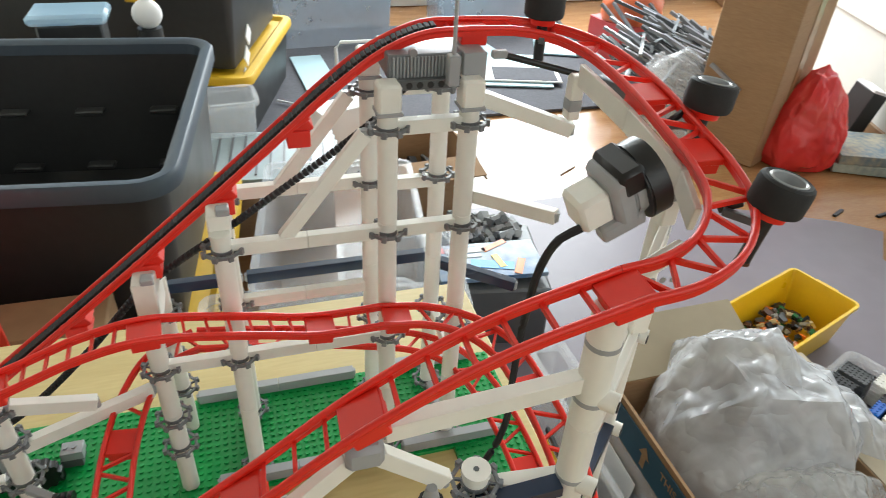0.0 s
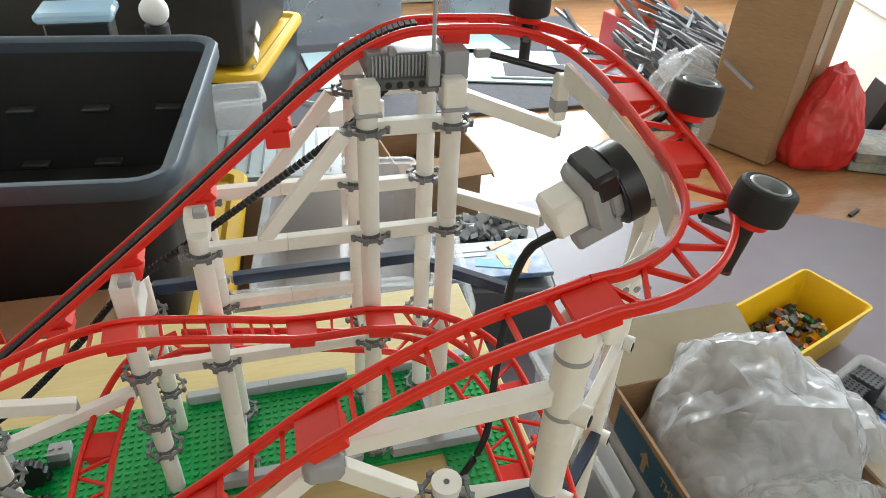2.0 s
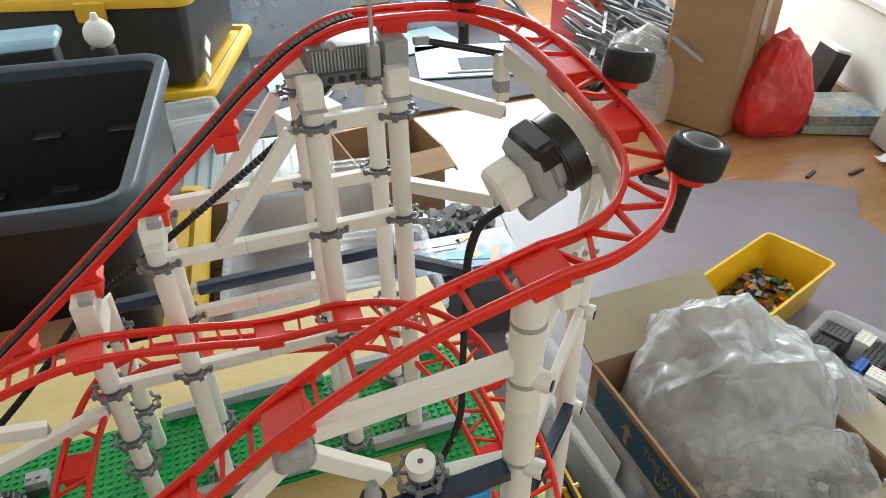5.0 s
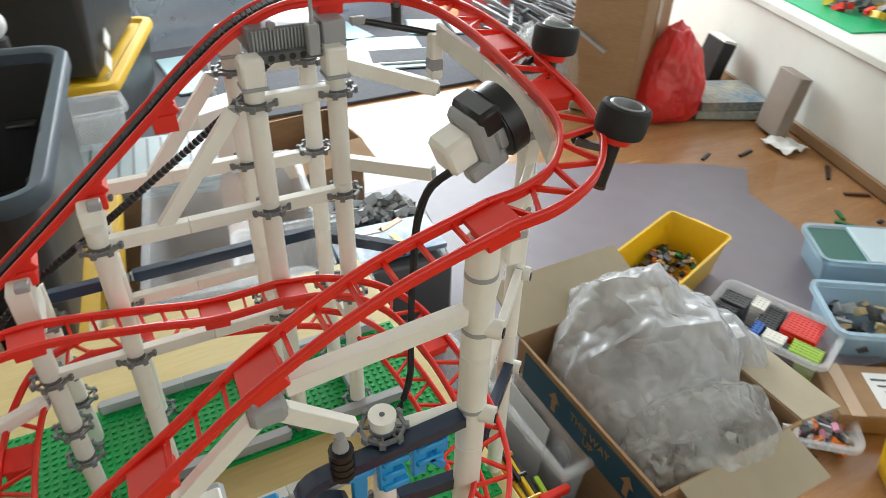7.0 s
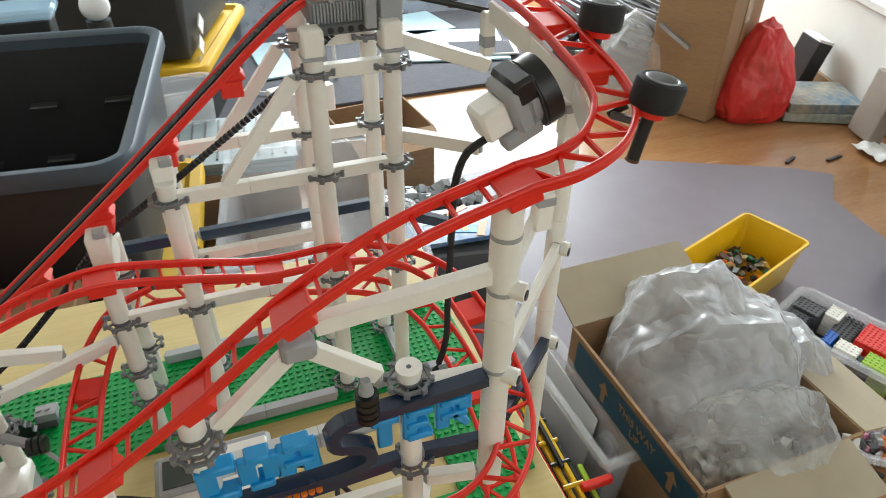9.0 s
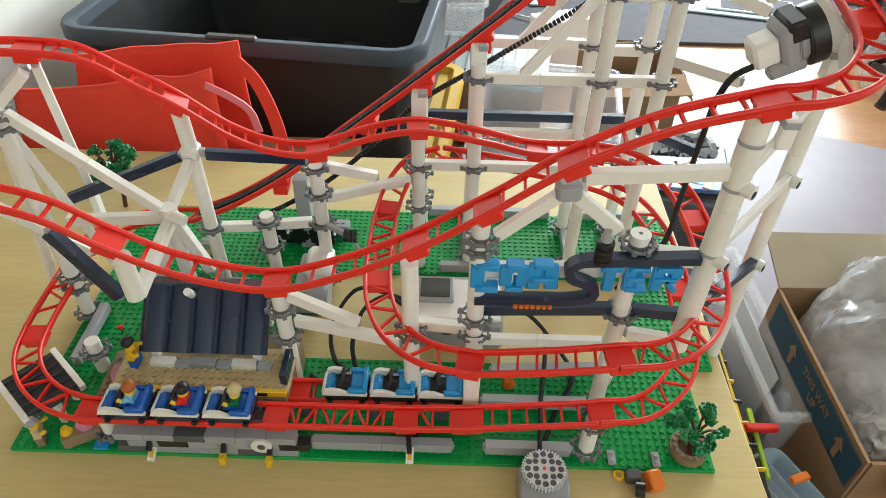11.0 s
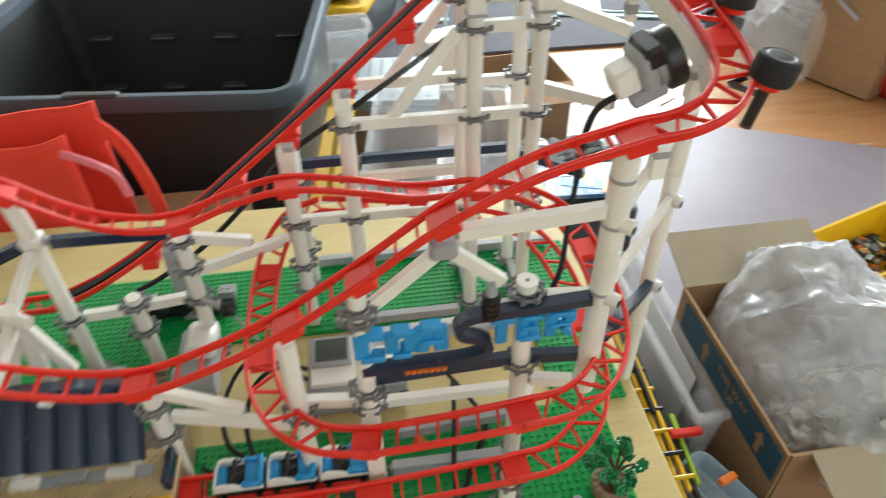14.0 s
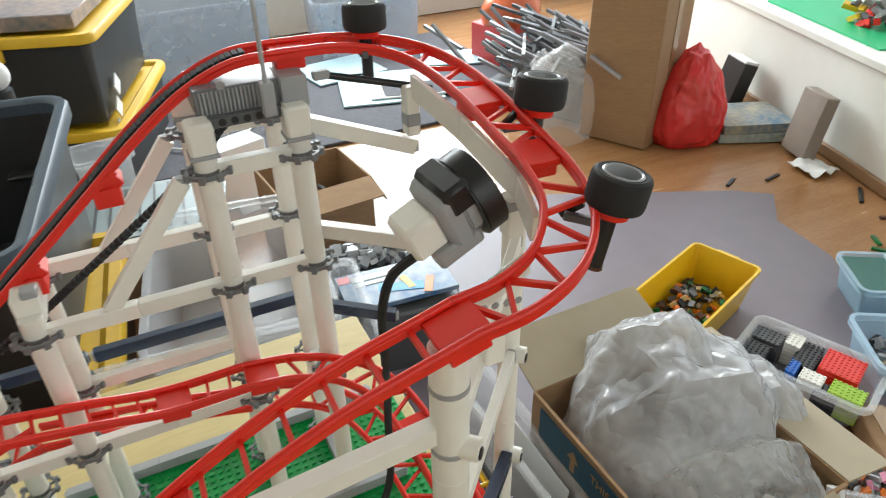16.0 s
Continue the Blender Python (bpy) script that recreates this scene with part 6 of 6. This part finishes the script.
for k in range(2):
    gb2 = thing("game_box", "flat printed game box stacked on the floor", "box", "game boxes", at=(2.655, 1.545, FLOOR + 0.037 * k))
    part("body", box(B(), (0, 0, 0.018), (0.27, 0.22, 0.035), pose(0, 0, 0, 0, 0, -25 + 4 * k), 0.002), GAME[k % 2], gb2)
bl3 = thing("black_box", "black and white box leaning by the wall", "box", at=(2.76, 1.78, FLOOR))
part("body", box(B(), (0.02, 0, 0.10), (0.06, 0.14, 0.20), pose(0, 0, 0, 0, 14, -17), 0.003), BLACK, bl3)
part("face", box(B(), (0.02, 0.0, 0.205), (0.06, 0.13, 0.01), pose(0, 0, 0, 0, 14, -17)), PAPER, bl3)
lp = thing("leaning_panel", "grey-brown board leaning against the wall", "board", at=(2.655, 1.30, FLOOR))
part("board", box(B(), (0, 0, 0.122), (0.05, 0.13, 0.225), pose(0, 0, 0, 0, 8, -17), 0.003), material("grey_board", (0.30, 0.25, 0.21), 0.7, grain=0.15, scale=25), lp)
chr_ = thing("folding_chair", "black metal chair frame by the wall", "chair", at=(2.72, 2.12, FLOOR))
part("frame", tube(B(), [(-0.25, 0.1, 0.01), (-0.2, 0.1, 0.42), (-0.16, 0.1, 0.80)], 0.014, 8), BLACK, chr_)
part("frame", tube(B(), [(0.02, 0.05, 0.01), (0.0, 0.05, 0.42), (-0.02, 0.05, 0.80)], 0.014, 8), BLACK, chr_)
part("crossbar", tube(B(), [(-0.2, 0.1, 0.42), (0.0, 0.05, 0.42)], 0.012, 8), BLACK, chr_)
part("crossbar", tube(B(), [(-0.17, 0.1, 0.62), (-0.01, 0.05, 0.62)], 0.012, 8), BLACK, chr_)
ors = thing("red_box", "open red carton with an orange bag inside", "box", at=(2.30, 2.75, FLOOR))
part("body", box(B(), (0, 0, 0.09), (0.24, 0.24, 0.18), pose(0, 0, 0, 0, 0, 12), 0.004), material("red_card", (0.60, 0.06, 0.06), 0.5, grain=0.1, scale=20), ors)
crumpled((2.32, 2.74, FLOOR + 0.18), (0.13, 0.12, 0.14), 6, material("orange_film", (0.80, 0.18, 0.07), 0.3, grain=0.2, scale=20, bump=0.4), "orange plastic bag in a carton", amp=0.2)

# sill clutter
gp2 = thing("green_baseplate", "green toy baseplate on the window sill", "baseplate")
gp2.matrix_world = WALLTURN
part("plate", box(B(), (0.21, 0.62, SILL + 0.0185), (0.32, 0.66, 0.006)), material("mint_green_plastic", (0.02, 0.42, 0.16), 0.4, grain=0.08, scale=40), gp2)
for k, (mats, dy) in enumerate((([YELLOW, GREY, DGREY, RED], 0.25), ([GREY, DGREY, RED, BLACK], -0.15), ([RED, YELLOW, DGREY, WHITE], -0.55), ([GREY, WHITE, AZURE, YELLOW], -0.95))):
    c = WALLTURN @ Vector((0.27, dy + 0.25, SILL + 0.022))
    pile(c, -17, 0.22, 0.30, 0.09, 70, mats, 20 + k, "assorted toy parts lying on the window sill", (0.015, 0.06))

# floor clutter right of the table
yb = thing("parts_bin", "yellow plastic parts bin holding mixed toy bricks", "storage bin", at=(1.635, 0.757, FLOOR + 0.012))
yb.rotation_euler.z = radians(19)
part("body", shell([(0.022, 0), (0.006, 0.112), (0.0, 0.112), (0.0, 0.120), (0.006, 0.120), (0.010, 0.112), (0.026, 0.004)], 0.345, 0.178, 0.018), YELLOW, yb)
part("handle", box(B(), (0.176, 0.0, 0.112), (0.010, 0.06, 0.014), bevel=0.003), YELLOW, yb)
pile((1.622, 0.757, FLOOR + 0.035), 19, 0.24, 0.12, 0.055, 190, [BLACK, BLACK, DGREY, ORANGE, DGREEN, TAN, GREY, BROWN], 31, "mixed small toy bricks in the yellow bin", (0.008, 0.026))

bb = clear_box((1.715, 0.487, FLOOR + 0.012), -68, 0.285, 0.178, 0.072, "clear tray holding sorted toy bricks", CLEAR)
for u, v, w, d, h, mat in ((-0.10, 0.045, 0.07, 0.05, 0.05, DGREY), (-0.105, -0.03, 0.06, 0.075, 0.05, BLACK), (-0.045, 0.055, 0.035, 0.05, 0.055, WHITE), (-0.01, 0.03, 0.05, 0.09, 0.045, BLACK), (0.02, -0.045, 0.05, 0.04, 0.06, WHITE), (-0.02, -0.04, 0.02, 0.05, 0.055, BLUE), (0.058, 0.035, 0.085, 0.085, 0.062, RED), (0.088, -0.045, 0.07, 0.05, 0.055, LIME), (0.055, -0.055, 0.05, 0.04, 0.045, BLACK)):
    c = Matrix.Translation((1.715, 0.487, FLOOR + 0.018)) @ pose(0, 0, 0, 0, 0, -68) @ Matrix.Translation((u, v * 0.95, 0))
    br = thing("brick_block", "block of stacked toy bricks in a clear tray", "toy bricks", "sorted bricks")
    br.matrix_world = c
    nb = max(1, round(h / 0.0096))
    for k in range(nb):
        part("brick", box(B(), (0, 0, 0.0048 + k * 0.0097), (w * 0.92, d * 0.92, 0.0094), bevel=0.0006), mat, br)
    bm = B()
    for i in range(max(1, int(w / 0.010))):
        for j in range(max(1, int(d / 0.010))):
            cyl(bm, (-w * 0.42 + i * 0.010, -d * 0.40 + j * 0.010, nb * 0.0097), (-w * 0.42 + i * 0.010, -d * 0.40 + j * 0.010, nb * 0.0097 + 0.002), 0.0028, seg=8)
    tagged(part("studs", bm, mat, br), kind="stuff")

clear_box((2.00, 0.372, FLOOR + 0.012), -32, 0.36, 0.20, 0.085, "bluish clear box holding grey toy parts", CLEAR_BLUE)
pile((2.00, 0.372, FLOOR + 0.02), -32, 0.28, 0.14, 0.05, 60, [BLACK, DGREY, GREY, DGREY, TAN], 41, "dark toy parts in a clear box", (0.012, 0.05))
b2 = clear_box((2.20, 0.555, FLOOR + 0.012), -32, 0.38, 0.18, 0.090, "bluish clear box with paper sheets inside", CLEAR_BLUE)
ins = thing("paper_stack", "stack of pale paper with a dark green folder", "paper", at=(2.20, 0.555, FLOOR + 0.09))
ins.rotation_euler.z = radians(-32)
part("folder", box(B(), (-0.12, 0.0, 0.0), (0.12, 0.15, 0.012), bevel=0.002), material("dark_green_card", (0.02, 0.13, 0.10), 0.5, grain=0.1, scale=20), ins)
part("paper", box(B(), (0.05, 0.0, 0.008), (0.24, 0.16, 0.012), bevel=0.002), material("pale_blue_paper", (0.55, 0.68, 0.75), 0.5, grain=0.05, scale=20), ins)
sc = thing("parcel", "small closed brown parcel with a white address label", "cardboard box", at=(1.80, 0.238, FLOOR))
sc.rotation_euler.z = radians(-31)
part("body", box(B(), (0, 0, 0.027), (0.28, 0.15, 0.050), bevel=0.003), CARTON, sc)
part("label", box(B(), (0.02, 0.0, 0.0528), (0.13, 0.10, 0.0012)), PAPER, sc)
for k in range(4):
    part("print_bar", box(B(), (-0.005 + 0.004 * k, 0.03 - 0.018 * k, 0.054), (0.06 - 0.008 * k, 0.005, 0.0006)), BLACK, sc)
part("tape", box(B(), (-0.10, 0, 0.0526), (0.03, 0.15, 0.0008)), material("clear_tape", (0.45, 0.30, 0.18), 0.2), sc)
tr = clear_box((1.60, 0.250, FLOOR), -40, 0.15, 0.11, 0.04, "small clear tray of grey toy parts", CLEAR)
pile((1.60, 0.250, FLOOR + 0.004), -40, 0.11, 0.08, 0.03, 70, [GREY, DGREY, GREY, ORANGE, PINK], 51, "small grey toy parts in a tray", (0.008, 0.028))
yb2 = thing("yellow_box", "plain yellow plastic box on the floor", "storage box", at=(1.70, 0.02, FLOOR))
yb2.rotation_euler.z = radians(-35)
part("body", shell([(0.015, 0), (0.0, 0.09), (0.004, 0.09), (0.018, 0.004)], 0.26, 0.18, 0.02), YELLOW, yb2)
ln = thing("black_rod", "thin black rod lying on the floor", "rod", at=(1.53, 0.255, FLOOR + 0.006))
part("rod", box(B(), (0, 0, 0), (0.10, 0.008, 0.006), pose(0, 0, 0, 0, 0, -62)), BLACK, ln)
# carton with the grey bag
cx = thing("open_carton", "open carton with dark blue print holding a grey bag", "cardboard box", "cartons", at=(1.142, 0.314, FLOOR))
cx.rotation_euler.z = radians(1)
CW, CD, CH = 0.275, 0.335, 0.325
part("bottom", box(B(), (0, 0, 0.004), (CW, CD, 0.006)), CARTON, cx)
for s in (-1, 1):
    part("side", box(B(), (s * CW / 2, 0, CH / 2), (0.005, CD, CH)), CARTON, cx)
    part("side", box(B(), (0, s * CD / 2, CH / 2), (CW - 0.006, 0.005, CH)), CARTON, cx)
part("flap", box(B(), (0.0, 0.055, 0), (CW, 0.11, 0.004), Matrix.Translation((0, CD / 2, CH)) @ pose(0, 0, 0, 20, 0, 0)), CARD_PALE, cx)
part("flap", box(B(), (0.05, 0, 0), (0.10, CD, 0.004), Matrix.Translation((CW / 2, 0, CH)) @ pose(0, 0, 0, 0, 12, 0)), CARD_PALE, cx)
part("flap", box(B(), (0.0, -0.040, 0), (CW * 0.78, 0.080, 0.004), Matrix.Translation((0.0, -CD / 2, CH)) @ pose(0, 0, 0, 14, 0, 0)), CARD_PALE, cx)
part("print_panel", box(B(), (-CW / 2 - 0.0045, -0.01, CH - 0.040), (0.0015, CD - 0.03, 0.060)), material("dark_blue_print", (0.02, 0.08, 0.13), 0.6, grain=0.15, scale=40), cx)
def lettering(text, size, m, mat, parent):
    cu = bpy.data.curves.new("lettering", "FONT")
    cu.body, cu.size, cu.extrude, cu.align_x, cu.align_y = text, size, 0.0004, "CENTER", "CENTER"
    cu.materials.append(mat)
    ob = new("lettering", cu)
    ob.parent = parent
    ob.matrix_basis = m
    return ob


side = Matrix.Translation((-CW / 2 - 0.0062, -0.03, CH - 0.040)) @ Matrix(((0, 0, -1, 0), (-1, 0, 0, 0), (0, 1, 0, 0), (0, 0, 0, 1)))
lettering("THIS WAY", 0.020, side @ Matrix.Translation((0, 0.010, 0)), CARTON, cx)
lettering("UP", 0.020, side @ Matrix.Translation((0, -0.011, 0)), CARTON, cx)
for dy in (-0.115, 0.115):
    bm = B()
    v = [bm.verts.new((-CW / 2 - 0.0062, -0.03 + dy * 0.75 + a * 0.014, CH - 0.040 + b * 0.021)) for a, b in ((-0.4, -1), (0.4, -1), (0.4, 0.1), (1, 0.1), (0, 1), (-1, 0.1), (-0.4, 0.1))]
    bm.faces.new(v)
    part("print_arrow", bm, CARTON, cx)
def film_bag(at, size, seed, mat, label, level=3, amps=(0.26, 0.16, 0.085, 0.030, 0.010), lean=(0.0, 0.0), flat=0.3, turn=0.0, taper=0.0):
    """A soft bag of thin film, creased again and again at smaller sizes."""
    rnd = random.Random(seed)
    bm = B()
    bmesh.ops.create_icosphere(bm, subdivisions=2, radius=1.0)
    off = Vector((seed * 3.7, seed * 1.3, seed * 2.1))
    for k, amp in enumerate(amps):
        if k:
            bmesh.ops.subdivide_edges(bm, edges=bm.edges[:], cuts=1, use_grid_fill=True)
        for v in bm.verts:
            n = v.co.normalized()
            q = Vector((n.x * 1.0, n.y * 0.55 + n.x * 0.3, n.z * 0.8))
            fold = (1 - 2.0 * abs(noise.noise(q * (1.6 * 1.8 ** k) + off * (k + 1))))
            v.co += n * amp * (0.85 * fold + 0.10 * rnd.uniform(-1, 1))
    bmesh.ops.smooth_vert(bm, verts=bm.verts[:], factor=0.35, use_axis_x=True, use_axis_y=True, use_axis_z=True)
    for v in bm.verts:
        z = v.co.z if v.co.z > -flat else -flat + (v.co.z + flat) * 0.15
        v.co.x, v.co.y = v.co.x * (1 - taper * (z + flat)), v.co.y * (1 - taper * (z + flat))
        v.co = Vector((v.co.x * size[0] + lean[0] * max(z, 0), v.co.y * size[1] + lean[1] * max(z, 0), (z + flat) * size[2]))
    th = thing("plastic_bag", label, "bag", "bags", at=at)
    th.rotation_euler.z = radians(turn)
    part("film", bm, mat, th, angle=28)
    return th


big = film_bag((1.172, 0.375, FLOOR + 0.12), (0.148, 0.138, 0.228), 5, BAG_GREY, "large crumpled translucent grey plastic bag in a carton", lean=(0.02, 0.0))
side_ = film_bag((1.172, 0.375, FLOOR + 0.12), (0.060, 0.105, 0.105), 9, BAG_GREY, "", amps=(0.2, 0.14, 0.08, 0.03, 0.01))
drape = side_.children[0]
drape.name = "draped_side"
drape.parent = big
drape.matrix_basis = Matrix.Translation((0.105, -0.045, 0.09)) @ pose(0, 0, 0, 0, 20, 15)
bpy.data.objects.remove(side_)
red_bag = film_bag((2.42, 1.62, FLOOR), (0.165, 0.13, 0.185), 21, BAG_RED, "tied red plastic bag on the floor", amps=(0.14, 0.10, 0.06, 0.02, 0.006), flat=0.75, taper=0.28)
kb = cyl(B(), (0, 0, 0.235), (0.01, 0, 0.275), 0.020, 0.045, seg=18)
for v in kb.verts:
    v.co += v.co.normalized() * 0.012 * noise.noise(v.co * 60)
part("knot", kb, BAG_RED, red_bag)
clr = film_bag((1.155, 0.215, FLOOR + 0.235), (0.115, 0.085, 0.095), 8, BAG_CLEAR, "clear crinkled plastic bag with grey parts inside", amps=(0.18, 0.12, 0.08, 0.045, 0.02))
part("bunched_top", tube(B(), spline([(0.07, -0.05, 0.03), (0.10, -0.075, 0.05), (0.115, -0.06, 0.08)], 0.01), 0.012, 8), PAPER, clr)
pile((1.15, 0.215, FLOOR + 0.245), 20, 0.12, 0.10, 0.05, 90, [GREY, DGREY, METALGREY, LGREY], 61, "grey toy parts inside a clear bag", (0.01, 0.04))
og = thing("organizer_case", "clear compartment organizer case", "storage box", at=(0.917, 0.108, FLOOR + 0.06))
og.rotation_euler.z = radians(25)
part("stand", box(B(), (0, 0, 0.03), (0.12, 0.14, 0.18), bevel=0.004), CARTON, og)
part("body", shell([(0.012, 0.125), (0.004, 0.168), (0.0, 0.173), (0.006, 0.176), (0.012, 0.168), (0.016, 0.128)], 0.15, 0.20, 0.020), CLEAR_BLUE, og)
for k in range(4):
    part("divider", box(B(), (-0.045 + 0.03 * k, 0, 0.148), (0.002, 0.17, 0.038)), CLEAR, og)
part("latch", box(B(), (0, 0.102, 0.166), (0.04, 0.008, 0.014), bevel=0.003), DGREY, og)
# clear box and yellow beams beside the table
clear_box((0.972, 0.46, FLOOR), 2, 0.075, 0.40, 0.26, "tall frosted clear box beside the table", CLEAR, r=0.012)
ts = thing("toy_vehicle", "long yellow and black toy beam model beside the table", "toy model", at=(0.893, 0.31, FLOOR))
part("stand", box(B(), (0, 0, 0.10), (0.05, 0.30, 0.20), bevel=0.004), BLACK, ts)
for k, (dx, y0, y1, z, mat) in enumerate(((-0.012, -0.17, 0.16, 0.232, YELLOW), (0.000, -0.15, 0.10, 0.236, YELLOW), (0.010, -0.17, 0.13, 0.228, BLACK), (-0.022, -0.16, 0.18, 0.226, RED), (0.018, -0.14, -0.02, 0.232, LIME), (-0.004, -0.02, 0.17, 0.244, BLACK))):
    bm = bar(B(), (dx, y0, z), (dx + 0.006, y1, z + 0.006), 0.008, 0.009, 0.002)
    part("beam", bm, mat, ts)
for k in range(7):
    part("pin", cyl(B(), (-0.018, -0.13 + 0.04 * k, 0.242), (0.014, -0.13 + 0.04 * k, 0.242), 0.0035, seg=8), BLACK if k % 2 else YELLOW, ts)
part("red_end", box(B(), (0.03, -0.06, 0.245), (0.05, 0.012, 0.012), None, 0.002), RED, ts)
part("orange_end", box(B(), (0.005, -0.155, 0.245), (0.03, 0.012, 0.010), pose(0, 0, 0, 0, 0, 20), 0.002), ORANGE, ts)
bmq = thing("plastic_sheet", "loose white paper sheet standing in a clear box", "sheet", at=(0.972, 0.47, FLOOR))
part("sheet", box(B(), (0.0, 0, 0.13), (0.003, 0.22, 0.20), pose(0, 0, 0, 0, 5, 0), 0.001), PAPER, bmq)
# scraps on the floor by the wall
rnd = random.Random(77)
for x, y, w, a, mat in ((2.60, 1.00, 0.10, 40, BLACK), (2.45, 1.22, 0.07, 10, BLACK), (2.56, 0.86, 0.08, -30, BROWN), (2.40, 0.80, 0.05, 60, DGREEN), (2.38, 0.74, 0.10, -55, DGREEN), (2.48, 0.72, 0.02, 0, NAVY), (2.30, 1.26, 0.06, 25, BLACK), (2.52, 0.62, 0.03, 15, BLACK)):
    sp = thing("floor_scrap", "small dark scrap lying on the wooden floor", "scrap", "scraps", at=(x, y, FLOOR - 0.001))
    part("piece", box(B(), (0, 0, 0), (w, 0.012, 0.008), pose(0, 0, 0, 0, 0, a), 0.001), mat, sp)
ps = thing("crumpled_paper", "white crumpled paper scrap on the floor", "paper", at=(2.62, 1.20, FLOOR))
bm = B()
bmesh.ops.create_grid(bm, x_segments=8, y_segments=8, size=0.06)
for v in bm.verts:
    v.co.z = 0.012 + 0.02 * noise.noise(v.co * 30)
bmesh.ops.solidify(bm, geom=bm.faces[:], thickness=0.002)
part("sheet", bm, PAPER, ps)
